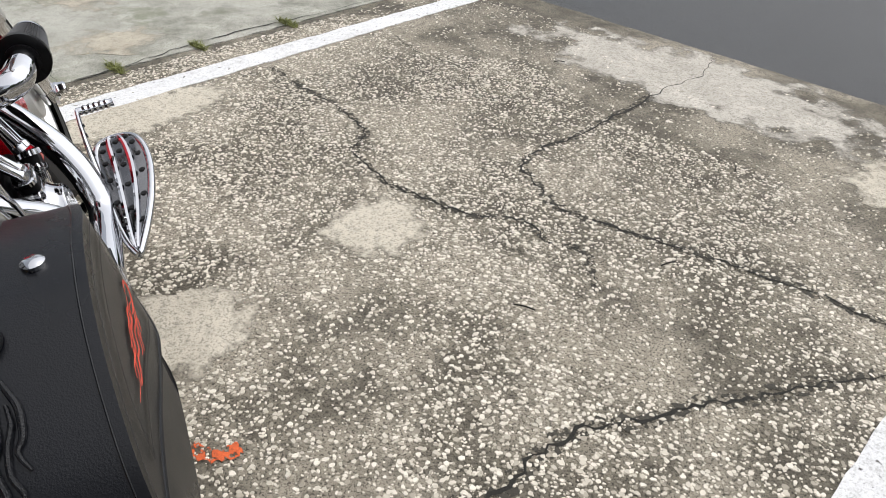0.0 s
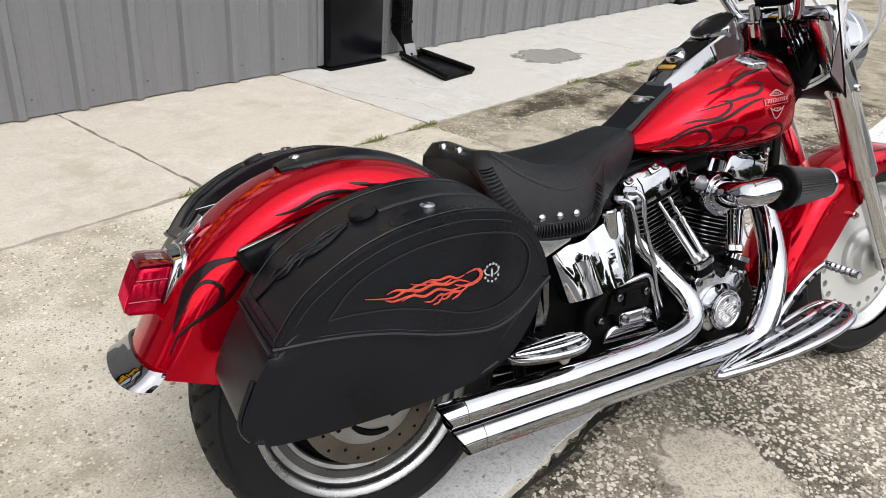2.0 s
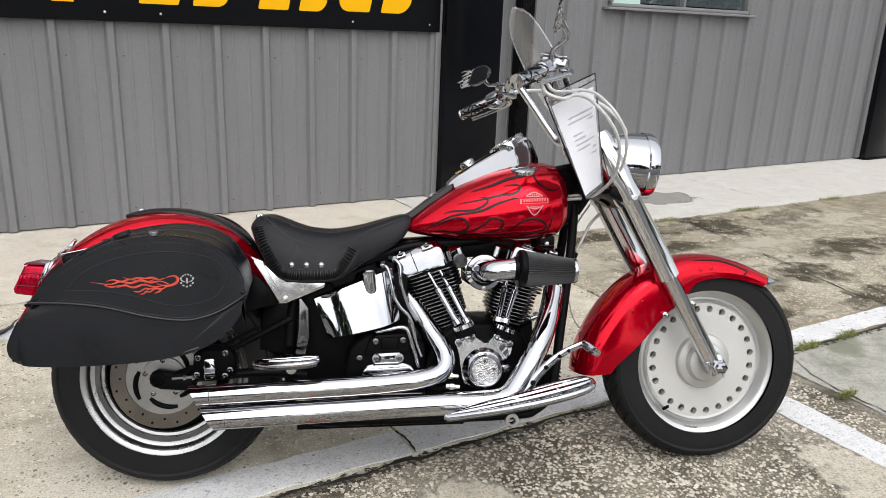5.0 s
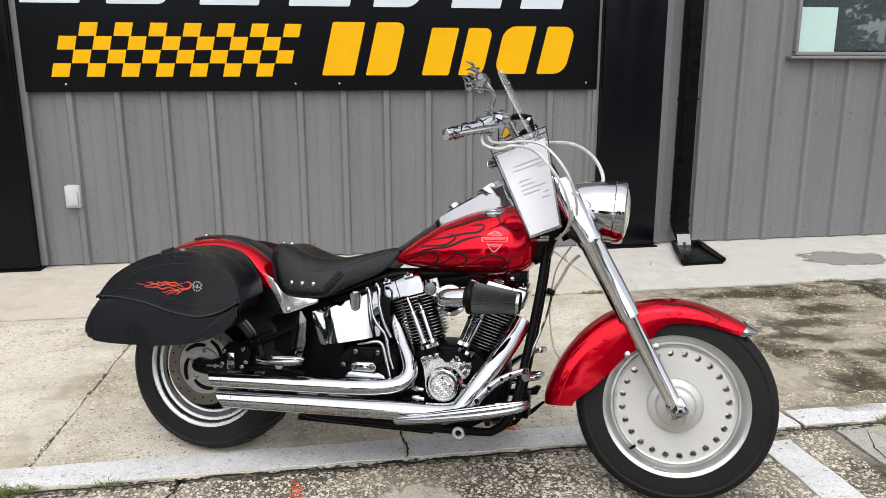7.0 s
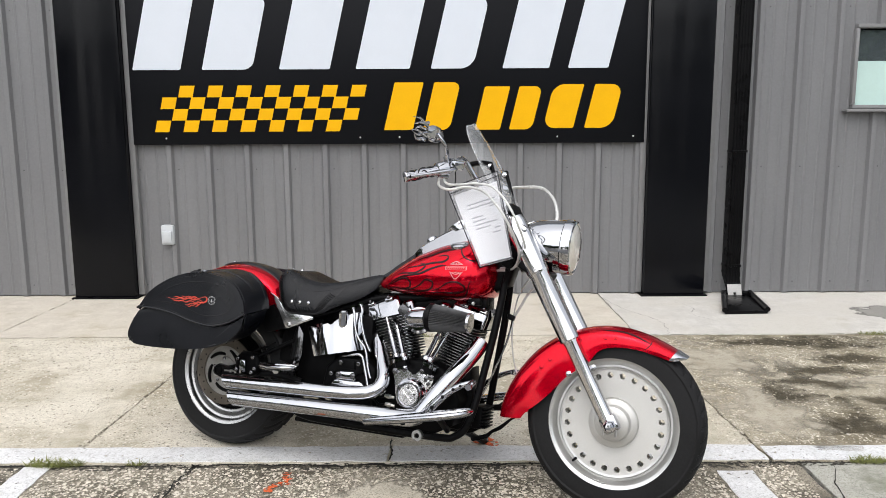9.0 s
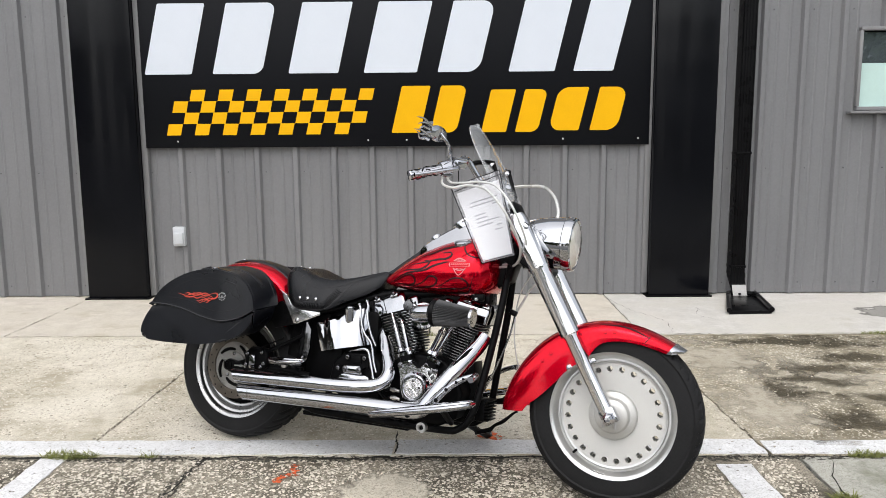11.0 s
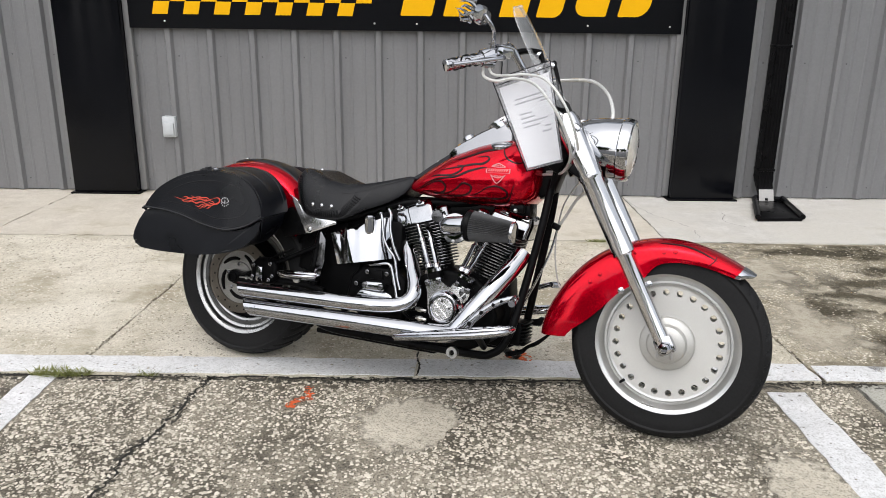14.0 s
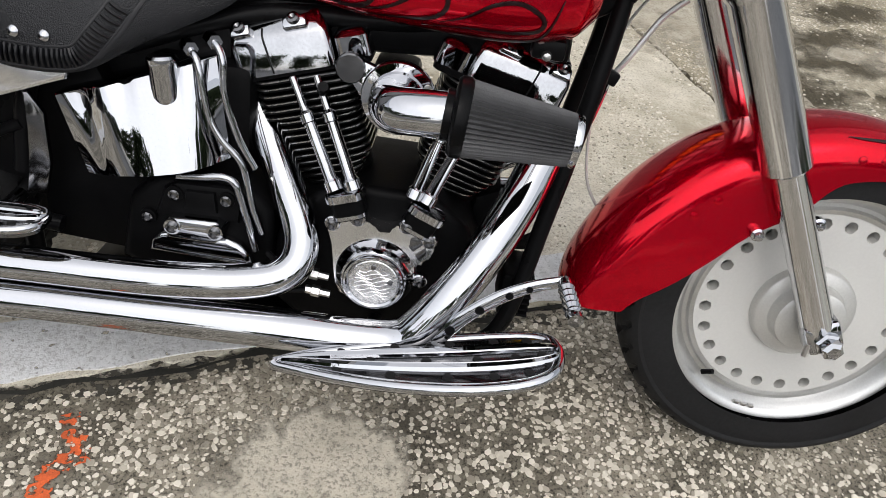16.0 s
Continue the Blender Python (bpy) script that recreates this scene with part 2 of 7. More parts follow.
LINE = concrete("worn_white_line_paint", (0.60, 0.60, 0.60), (0.76, 0.76, 0.765), (0.68, 0.685, 0.69), (0.7, 0.7, 0.7), 0.0, (0.30, 0.295, 0.28), 0.5, 29.0)
ASPHALT = concrete("asphalt", (0.013, 0.014, 0.0165), (0.022, 0.0235, 0.027), (0.018, 0.0195, 0.022), (0.05, 0.05, 0.05), 0.3, (0.009, 0.009, 0.010), 0.4, 31.0)
for link in list(ASPHALT.node_tree.nodes["Principled BSDF"].inputs["Roughness"].links):
    ASPHALT.node_tree.links.remove(link)
ASPHALT.node_tree.nodes["Principled BSDF"].inputs["Roughness"].default_value = 0.48
ASPHALT.node_tree.nodes["Principled BSDF"].inputs["Specular IOR Level"].default_value = 0.4
JOINT = mat("dark_joint_dirt", (0.014, 0.013, 0.010), 0.95, 0, 0.5, 20, 200, bmp=0.5)
DIRT = mat("dark_crack_dirt", (0.045, 0.041, 0.032), 0.95, 0, 0.4, 30, 250, bmp=0.4)
PALE_EDGE = concrete("pale_smooth_concrete", (0.34, 0.315, 0.27), (0.56, 0.525, 0.465), (0.47, 0.44, 0.385), (0.62, 0.59, 0.53), 0.5, (0.14, 0.13, 0.105), 0.7, 27.0)
STAIN = concrete("damp_concrete", (0.24, 0.23, 0.21), (0.30, 0.29, 0.265), (0.26, 0.25, 0.23), (0.4, 0.4, 0.4), 0.0, (0.18, 0.17, 0.15), 0.3, 7.0)

BROWN = concrete("dark_brown_stain", (0.050, 0.042, 0.026), (0.13, 0.108, 0.070), (0.075, 0.063, 0.040), (0.40, 0.37, 0.30), 0.55, (0.025, 0.021, 0.014), 0.7, 37.0)
TAN = concrete("pale_tan_wear", (0.42, 0.375, 0.29), (0.60, 0.55, 0.45), (0.52, 0.47, 0.38), (0.66, 0.62, 0.54), 0.5, (0.20, 0.175, 0.13), 0.6, 41.0)


def stone_mat():
    m, nt, b = nodes_of("pale_stones")
    g = nt.nodes.new("ShaderNodeNewGeometry")
    c = ramp(nt, g.outputs["Random Per Island"], [(0.0, (0.18, 0.16, 0.122)), (0.35, (0.44, 0.40, 0.325)), (1.0, (0.70, 0.65, 0.56))])
    nt.links.new(c, b.inputs["Base Color"])
    b.inputs["Roughness"].default_value = 0.75
    n = tex(nt, "ShaderNodeTexNoise", 300, 3)
    bump(nt, b, n.outputs[0], 0.3, 0.001)
    return m


STONE = stone_mat()


def worn(m, edge, scale, cut, fade=0.12, most=1.0):
    """Lets the surface below show: through worn spots, or from a ragged rim inwards."""
    nt = m.node_tree
    b = nt.nodes["Principled BSDF"]
    n = tex(nt, "ShaderNodeTexNoise", scale, 8)
    if edge:
        tc = nt.nodes["tc"]
        sub = nt.nodes.new("ShaderNodeVectorMath")
        sub.operation = "SUBTRACT"
        nt.links.new(tc.outputs["Generated"], sub.inputs[0])
        sub.inputs[1].default_value = (0.5, 0.5, 0.5)
        flat = nt.nodes.new("ShaderNodeVectorMath")
        flat.operation = "MULTIPLY"
        nt.links.new(sub.outputs[0], flat.inputs[0])
        flat.inputs[1].default_value = (2, 2, 0)
        ln = nt.nodes.new("ShaderNodeVectorMath")
        ln.operation = "LENGTH"
        nt.links.new(flat.outputs[0], ln.inputs[0])
        add = nt.nodes.new("ShaderNodeMath")
        add.operation = "MULTIPLY_ADD"
        nt.links.new(n.outputs[0], add.inputs[0])
        add.inputs[1].default_value = edge
        nt.links.new(ln.outputs["Value"], add.inputs[2])
        half = nt.nodes.new("ShaderNodeMath")
        half.operation = "MULTIPLY"
        nt.links.new(add.outputs[0], half.inputs[0])
        half.inputs[1].default_value = 0.4
        a = ramp(nt, half.outputs[0], [(0.4 * cut, most), (0.4 * (cut + fade), 0.0)])
    else:
        a = ramp(nt, n.outputs[0], [(cut, 0.0), (cut + 0.06, 1.0)])
    nt.links.new(a, b.inputs["Alpha"])


worn(PATCH, 0.9, 18, 1.02, 0.22)
worn(DIRT, 0, 55, 0.49)
worn(PALE_EDGE, 0.9, 7, 0.80)
worn(STAIN, 0.7, 9, 0.84)
worn(LINE, 0, 38, 0.30)
worn(BROWN, 2.6, 8.0, 1.5, 0.7, 0.78)
worn(TAN, 2.2, 8.0, 1.35, 0.6, 0.8)
worn(ORANGE, 0, 60, 0.45)

# ---- mesh helpers ----
def part(name, bm, material, parent=None, label="", smooth=38, recalc=True):
    """Links a bmesh as one mesh object, under a thing or a part."""
    if recalc:
        bmesh.ops.recalc_face_normals(bm, faces=bm.faces[:])
    me = bpy.data.meshes.new(name)
    bm.to_mesh(me)
    bm.free()
    me.materials.append(material)
    if smooth:
        me.polygons.foreach_set("use_smooth", [True] * len(me.polygons))
        me.set_sharp_from_angle(angle=radians(smooth))
    ob = new(name, me)
    ob.parent = parent
    return tagged(ob, label)


def thing(name, label, category, m=None, group="", kind=""):
    ob = new(name)
    ob.empty_display_size = 0.1
    if m is not None:
        ob.matrix_world = m
    return tagged(ob, label, category, group, kind)


def spline(pts, n=8, closed=False):
    """Catmull-Rom through the points, n steps a span."""
    p = [Vector(q) for q in pts]
    k = len(p)
    out = []
    for i in range(k if closed else k - 1):
        if closed:
            a, b, c, d = p[i - 1], p[i], p[(i + 1) % k], p[(i + 2) % k]
        else:
            a, b, c, d = p[max(i - 1, 0)], p[i], p[i + 1], p[min(i + 2, k - 1)]
        for j in range(n):
            t = j / n
            out.append(0.5 * (2 * b + (c - a) * t + (2 * a - 5 * b + 4 * c - d) * t * t + (3 * b - a - 3 * c + d) * t ** 3))
    if not closed:
        out.append(p[-1])
    return out


def loft(bm, rings, caps=True, closed=True):
    vs = [[bm.verts.new(q) for q in r] for r in rings]
    n = len(vs[0])
    for a, b in zip(vs, vs[1:]):
        for i in range(n if closed else n - 1):
            j = (i + 1) % n
            bm.faces.new((a[i], a[j], b[j], b[i]))
    if caps and closed:
        bm.faces.new(vs[0][::-1])
        bm.faces.new(vs[-1])
    return vs


def frame_of(d):
    d = d.normalized()
    up = Vector((0, 0, 1)) if abs(d.z) < 0.9 else Vector((0, 1, 0))
    s = d.cross(up).normalized()
    return s, s.cross(d)


def tube(bm, path, r, seg=14, n=8, caps=True):
    """A round bar along a curve; r is one radius or one for each given point."""
    pts = spline(path, n) if len(path) > 2 and n > 1 else [Vector(q) for q in path]
    if isinstance(r, (list, tuple)):
        rs = [q[0] for q in spline([(x, 0, 0) for x in r], n)] if len(path) > 2 and n > 1 else list(r)
    else:
        rs = [r] * len(pts)
    rings, s, u = [], None, None
    for i, q in enumerate(pts):
        d = (pts[min(i + 1, len(pts) - 1)] - pts[max(i - 1, 0)]).normalized()
        if s is None:
            s, u = frame_of(d)
        else:
            s = (s - d * s.dot(d)).normalized()
            u = s.cross(d)
        rings.append([q + rs[i] * (math.cos(a) * s + math.sin(a) * u) for a in (2 * math.pi * k / seg for k in range(seg))])
    loft(bm, rings, caps)


def lathe(bm, prof, at, axis, seg=48, caps=True):
    """Turns a profile of (radius, distance along the axis) round an axis through at."""
    d = Vector(axis).normalized()
    s, u = frame_of(d)
    at = Vector(at)
    rings = [[at + d * h + r * (math.cos(a) * s + math.sin(a) * u) for a in (2 * math.pi * k / seg for k in range(seg))] for r, h in prof]
    return loft(bm, rings, caps)


def prism(bm, outline, y0, y1, bevel=0.0, segs=2):
    """An outline of (x, z), extruded from y0 to y1, with rounded edges."""
    a = [bm.verts.new((x, y0, z)) for x, z in outline]
    b = [bm.verts.new((x, y1, z)) for x, z in outline]
    n = len(a)
    fs = [bm.faces.new(a), bm.faces.new(b[::-1])]
    for i in range(n):
        j = (i + 1) % n
        fs.append(bm.faces.new((a[j], a[i], b[i], b[j])))
    if bevel:
        es = list({e for f in fs[:2] for e in f.edges})
        bmesh.ops.bevel(bm, geom=es, offset=bevel, segments=segs, profile=0.5, affect="EDGES")


def box(bm, at, size, bevel=0.0, turn=None, segs=2):
    r = bmesh.ops.create_cube(bm, size=1)
    vs = r["verts"]
    bmesh.ops.scale(bm, vec=size, verts=vs)
    if bevel:
        es = list({e for v in vs for e in v.link_edges})
        g = bmesh.ops.bevel(bm, geom=es, offset=bevel, segments=segs, profile=0.5, affect="EDGES")
        vs = list({v for f in g["faces"] for v in f.verts} | {v for v in vs if v.is_valid})
    m = Matrix.Translation(at) @ (turn.to_4x4() if turn is not None else Matrix())
    bmesh.ops.transform(bm, matrix=m, verts=vs)


def rot(rx=0, ry=0, rz=0):
    return Euler((radians(rx), radians(ry), radians(rz))).to_matrix()


def made(fn, *args, **kw):
    bm = bmesh.new()
    fn(bm, *args, **kw)
    return bm


# ---- the ground ----
def flat_piece(bm, outline, z0, z1, bevel=0.0):
    a = [bm.verts.new((x, y, z1)) for x, y in outline]
    b = [bm.verts.new((x, y, z0)) for x, y in outline]
    n = len(a)
    top = bm.faces.new(a)
    for i in range(n):
        j = (i + 1) % n
        bm.faces.new((a[j], a[i], b[i], b[j]))
    if bevel:
        bmesh.ops.bevel(bm, geom=list(top.edges), offset=bevel, segments=2, profile=0.5, affect="EDGES")


def ragged(pts, amp, step=0.06, seed=0):
    """A closed outline with a worn, uneven edge."""
    rnd = random.Random(seed)
    out = []
    for i, (x0, y0) in enumerate(pts):
        x1, y1 = pts[(i + 1) % len(pts)]
        k = max(1, int(math.hypot(x1 - x0, y1 - y0) / step))
        for j in range(k):
            t = j / k
            e = amp if j else 0
            out.append((x0 + (x1 - x0) * t + rnd.uniform(-e, e), y0 + (y1 - y0) * t + rnd.uniform(-e, e)))
    return out


bm = bmesh.new()
bmesh.ops.create_grid(bm, x_segments=8, y_segments=8, size=400)
bmesh.ops.translate(bm, verts=bm.verts[:], vec=(0, 0, -0.022))
ground = tagged(part("ground", bm, ASPHALT, smooth=0), "dark grey asphalt car park running to the horizon", "ground", kind="structure")

LOW = -0.006


def slab(name, pts, material, parent, z=0.0, seed=0):
    bm = bmesh.new()
    flat_piece(bm, ragged(pts, 0.009, 0.035, seed), -0.12, z, 0.004)
    return part(name, bm, material, parent, smooth=0)


pave_apron = thing("pavement_apron", "pale concrete apron slabs along the foot of the building", "pavement", kind="structure")
for i, (x0, x1) in enumerate(((-9, -4.4), (-4.39, -1.405), (-1.395, 1.53), (1.545, 2.985), (3.0, 6.03), (6.04, 9.0), (9.01, 12.0), (12.01, 24.0))):
    slab("slab", [(x0, 1.752), (x1, 1.752), (x1, 3.4), (x0, 3.4)], CREAM if x1 < 3 else APRON, pave_apron, 0.004, i)
pave_mid = thing("pavement_middle", "tan weathered concrete slabs with cracked joints and brown stains", "pavement", kind="structure")
slab("slab", [(-9, -0.215), (-3.0, -0.215), (-3.0, 1.738), (-9, 1.738)], SLAB, pave_mid, 0, 11)
slab("slab", [(-2.99, -0.215), (0.085, -0.215), (0.155, 1.738), (-2.99, 1.738)], SLAB, pave_mid, 0, 12)
slab("slab", [(0.10, -0.215), (3.04, -0.215), (2.97, 1.738), (0.17, 1.738)], SLAB, pave_mid, 0, 13)
slab("slab", [(3.055, -0.215), (4.32, -0.215), (4.74, 1.738), (2.985, 1.738)], STAINED, pave_mid, 0, 14)
slab("slab", [(4.335, -0.215), (5.88, -0.215), (6.07, 1.738), (4.755, 1.738)], STAINED, pave_mid, 0, 15)
slab("slab", [(5.895, -0.215), (24, -0.215), (24, 1.738), (6.085, 1.738)], STAINED, pave_mid, 0, 16)
pave_bay = thing("pavement_bay", "worn exposed-aggregate concrete parking bay with open cracks", "pavement", kind="structure")
slab("slab", [(-9, -3.38), (3.14, -3.40), (3.15, -0.228), (-9, -0.228)], AGG, pave_bay, LOW, 21)
slab("slab", [(3.155, -3.40), (24, -3.44), (24, -0.228), (3.165, -0.228)], OLD, pave_bay, LOW, 22)

# worn white lines
line = tagged(part("painted_line", made(flat_piece, ragged([(-9, -0.212), (1.44, -0.208), (1.45, -0.06), (-9, -0.06)], 0.006, 0.05, 3), 0.0, 0.0035), LINE, smooth=0), "worn white painted line across the concrete edge", "painted line", kind="structure")
tagged(part("painted_line", made(flat_piece, ragged([(1.457, -0.205), (3.04, -0.210), (3.035, -0.06), (1.462, -0.055)], 0.006, 0.05, 4), 0.0, 0.0035), LINE, smooth=0), "worn white painted line across the concrete edge", "painted line", kind="structure")
tagged(part("painted_line", made(flat_piece, ragged([(3.06, -0.212), (24, -0.215), (24, -0.07), (3.06, -0.075)], 0.006, 0.05, 5), 0.0, 0.0035), LINE, smooth=0), "worn white painted line across the concrete edge", "painted line", kind="structure")
tagged(part("painted_line", made(flat_piece, ragged([(-0.05, -3.38), (0.066, -3.38), (0.066, -1.2), (0.055, -0.235), (-0.06, -0.235)], 0.005, 0.05, 6), LOW, LOW + 0.003), LINE, smooth=0), "white painted parking bay line on grey concrete", "painted line", kind="structure")
tagged(part("painted_line", made(flat_piece, ragged([(2.80, -3.42), (2.93, -3.42), (2.935, -0.30), (2.79, -0.30)], 0.005, 0.05, 7), LOW, LOW + 0.003), LINE, smooth=0), "white painted parking bay line on grey concrete", "painted line", kind="structure")


def crack(name, pts, w, z, seed, label, dirt=False):
    """A jagged, tapering crack along a path on the concrete."""
    rnd = random.Random(seed)
    p = spline([(x, y, 0) for x, y in pts], 7)
    bm = bmesh.new()
    prev = None
    for i, q in enumerate(p):
        d = p[min(i + 1, len(p) - 1)] - p[max(i - 1, 0)]
        s = Vector((-d.y, d.x, 0)).normalized()
        e = 0.7 * w * rnd.uniform(0.2, 1.3) * min(1, 0.3 + 4 * min(i, len(p) - 1 - i) / len(p))
        c = q + s * rnd.uniform(-0.011, 0.011) * min(1.0, (p[-1] - p[0]).length / 1.2)
        pair = (bm.verts.new((c.x + s.x * e, c.y + s.y * e, z)), bm.verts.new((c.x - s.x * e, c.y - s.y * e, z)))
        if prev:
            bm.faces.new((prev[0], pair[0], pair[1], prev[1]))
        prev = pair
    bm2 = bmesh.new()
    prev = None
    for i, q in enumerate(p):
        d = p[min(i + 1, len(p) - 1)] - p[max(i - 1, 0)]
        s = Vector((-d.y, d.x, 0)).normalized()
        a, b = w * rnd.uniform(1.5, 4.5), w * rnd.uniform(1.5, 4.5)
        pair = (bm2.verts.new((q.x + s.x * a, q.y + s.y * a, z - 0.0008)), bm2.verts.new((q.x - s.x * b, q.y - s.y * b, z - 0.0008)))
        if prev:
            bm2.faces.new((prev[0], pair[0], pair[1], prev[1]))
        prev = pair
    ob = part(name, bm, JOINT, None, smooth=0)
    if dirt:
        part("dirt_edge", bm2, DIRT, ob, "dark dirt along the crack", smooth=0)
    return tagged(ob, label, "crack", kind="structure")


CR = "open dark crack across the worn concrete"
ZC = LOW + 0.0025
crack("crack", [(2.735, -1.715), (2.429, -1.69), (2.213, -1.684), (1.972, -1.616), (1.885, -1.491), (1.624, -1.438), (1.456, -1.462), (1.31, -1.496), (1.179, -1.59), (1.034, -1.565), (0.943, -1.599), (0.846, -1.522), (0.80, -1.46)], 0.0052, ZC, 1, CR, True)
crack("crack", [(1.474, -3.339), (1.40, -3.093), (1.425, -2.874), (1.418, -2.499), (1.418, -2.164), (1.439, -2.005), (1.398, -1.862), (1.24, -1.778), (1.153, -1.743), (0.999, -1.763), (0.826, -1.813), (0.655, -1.848), (0.53, -1.882), (0.378, -1.913), (0.188, -1.925), (0.07, -1.95)], 0.0062, ZC, 2, CR, True)
crack("crack", [(0.64, -0.24), (0.642, -0.264), (0.614, -0.451), (0.595, -0.63), (0.546, -0.764), (0.55, -0.931), (0.516, -1.069), (0.438, -1.176), (0.384, -1.308), (0.301, -1.421), (0.228, -1.565), (0.117, -1.725)], 0.0072, ZC, 3, CR, True)
crack("crack", [(1.45, 0.04), (1.448, -0.06), (1.46, -0.12), (1.45, -0.21)], 0.006, 0.0042, 4, CR)
crack("crack", [(2.0, -2.2), (2.15, -2.35), (2.4, -2.33), (2.68, -2.4)], 0.003, ZC, 5, CR)
crack("crack", [(3.3, -0.24), (3.2, -0.45), (3.17, -0.8), (3.142, -0.963), (3.178, -1.301), (3.219, -1.631), (3.213, -2.005), (3.187, -2.449), (3.17, -3.3)], 0.006, ZC, 6, CR)
crack("crack", [(3.55, 2.72), (3.62, 2.5), (3.55, 2.3), (3.66, 2.12)], 0.0025, 0.0065, 7, CR)
crack("crack", [(4.74, 1.75), (4.6, 1.1), (4.42, 0.4), (4.33, -0.06)], 0.009, 0.0025, 8, CR)
crack("crack", [(2.98, 3.0), (3.03, 2.7), (3.09, 2.45), (3.22, 2.2), (3.25, 2.0), (3.21, 1.76)], 0.0025, 0.0065, 9, CR)
crack("crack", [(3.17, -0.95), (3.6, -1.02), (4.1, -0.94), (4.6, -1.05)], 0.002, ZC, 10, CR)
# kerb strip: joint dirt plus the step's shade, both put in as dark colour
crack("crack", [(-4.0, -0.230), (-3.0, -0.233), (-2.0, -0.229), (-1.0, -0.232), (-0.2, -0.230), (0.4, -0.233), (0.9, -0.229), (1.4, -0.232), (1.9, -0.230), (2.4, -0.233), (3.0, -0.230)], 0.013, ZC, 12, "dark dirt and painted shade along the raised concrete edge", True)
crack("crack", [(3.0, -0.228), (4.1, -0.232), (5.2, -0.229), (6.5, -0.231)], 0.008, ZC, 11, CR, True)


def blob(name, cx, cy, rx, ry, z, material, label, category, seed, wob=0.16):
    rnd = random.Random(seed)
    ph = [rnd.uniform(0, 6.28) for _ in range(5)]
    pts = []
    for i in range(56):
        a = 2 * math.pi * i / 56
        r = 1 + sum(wob / (k + 1) * math.sin((k + 2) * a + ph[k]) for k in range(5)) + rnd.uniform(-0.02, 0.02)
        pts.append((cx + rx * r * math.cos(a), cy + ry * r * math.sin(a)))
    bm = made(flat_piece, pts, z - 0.002, z)
    return tagged(part(name, bm, material, None, smooth=0), label, category, kind="structure")


blob("mortar_patch", 1.42, -0.55, 0.23, 0.235, LOW + 0.0035, PATCH, "pale mortar patch on the rough aggregate concrete", "patch", 2)
blob("mortar_patch", 1.46, -1.23, 0.20, 0.19, LOW + 0.003, PATCH, "pale mortar patch on the rough aggregate concrete", "patch", 5, 0.22)
blob("mortar_patch", 2.68, -1.05, 0.19, 0.55, LOW + 0.0025, PATCH, "pale mortar patch beside the painted bay line", "patch", 8, 0.12)
blob("mortar_patch", 1.30, -3.02, 1.9, 0.62, LOW + 0.0022, PALE_EDGE, "pale worn edge of the parking bay beside asphalt", "patch", 15, 0.10)
blob("mortar_patch", 0.35, -2.75, 0.28, 0.34, LOW + 0.003, PATCH, "pale mortar patch on the rough aggregate concrete", "patch", 18, 0.2)
blob("damp_stain", 5.12, 2.28, 0.52, 0.36, 0.0055, STAIN, "damp dark stain on the pale concrete apron", "stain", 9, 0.2)

# brown run-off stains and paler worn places
BR, TN = "dark brown run-off stain on the old concrete", "pale worn place on the stained concrete"
for i, (x, y, rx, ry) in enumerate(((4.05, 1.56, 0.62, 0.14), (3.80, 0.95, 0.24, 0.14), (3.46, 1.06, 0.16, 0.17), (3.46, 0.55, 0.17, 0.18), (3.58, 0.16, 0.26, 0.14), (3.95, 0.46, 0.22, 0.15), (4.85, 1.50, 0.30, 0.26), (5.2, 0.72, 0.42, 0.22), (4.5, 0.46, 0.24, 0.17), (4.5, 0.04, 0.34, 0.12), (4.12, 1.17, 0.25, 0.13), (3.72, 0.75, 0.20, 0.13), (5.6, 1.4, 0.35, 0.2), (5.5, 0.2, 0.5, 0.16))):
    blob("stain", x, y, rx * 1.3, ry * 1.3, 0.0016 + 0.0004 * (i % 3), BROWN, BR, "stain", 40 + i, 0.25)
for i, (x, y, rx, ry) in enumerate(((3.30, 1.15, 0.30, 0.42), (3.24, 0.35, 0.22, 0.36), (4.75, 1.0, 0.6, 0.2), (5.9, 1.2, 0.6, 0.3), (3.86, 0.82, 0.14, 0.07), (4.15, 0.75, 0.30, 0.10), (3.9, 0.02, 0.22, 0.06))):
    blob("worn_place", x, y, rx * 1.25, ry * 1.25, 0.0031 + 0.0004 * (i % 2), TAN, TN, "wear", 60 + i, 0.25)
for i, (x, y, rx, ry) in enumerate(((3.75, -0.62, 0.30, 0.16), (4.6, -0.55, 0.42, 0.2), (3.5, -1.35, 0.22, 0.30), (4.3, -1.5, 0.4, 0.25), (5.4, -0.9, 0.5, 0.3))):
    blob("worn_place", x, y, rx, ry, LOW + 0.0022, TAN, TN, "wear", 70 + i, 0.25)


def paint_mark(name, pts, w, z, seed):
    rnd = random.Random(seed)
    p = spline([(x, y, 0) for x, y in pts], 8)
    bm = bmesh.new()
    prev = None
    for i, q in enumerate(p):
        d = p[min(i + 1, len(p) - 1)] - p[max(i - 1, 0)]
        s = Vector((-d.y, d.x, 0)).normalized()
        a, b = (w * rnd.uniform(0.6, 1.25) for _ in range(2))
        pair = (bm.verts.new((q.x + s.x * a, q.y + s.y * a, z)), bm.verts.new((q.x - s.x * b, q.y - s.y * b, z)))
        if prev:
            bm.faces.new((prev[0], pair[0], pair[1], prev[1]))
        prev = pair
    return tagged(part(name, bm, ORANGE, None, smooth=0), "sprayed orange survey mark on the concrete", "paint mark", kind="structure")


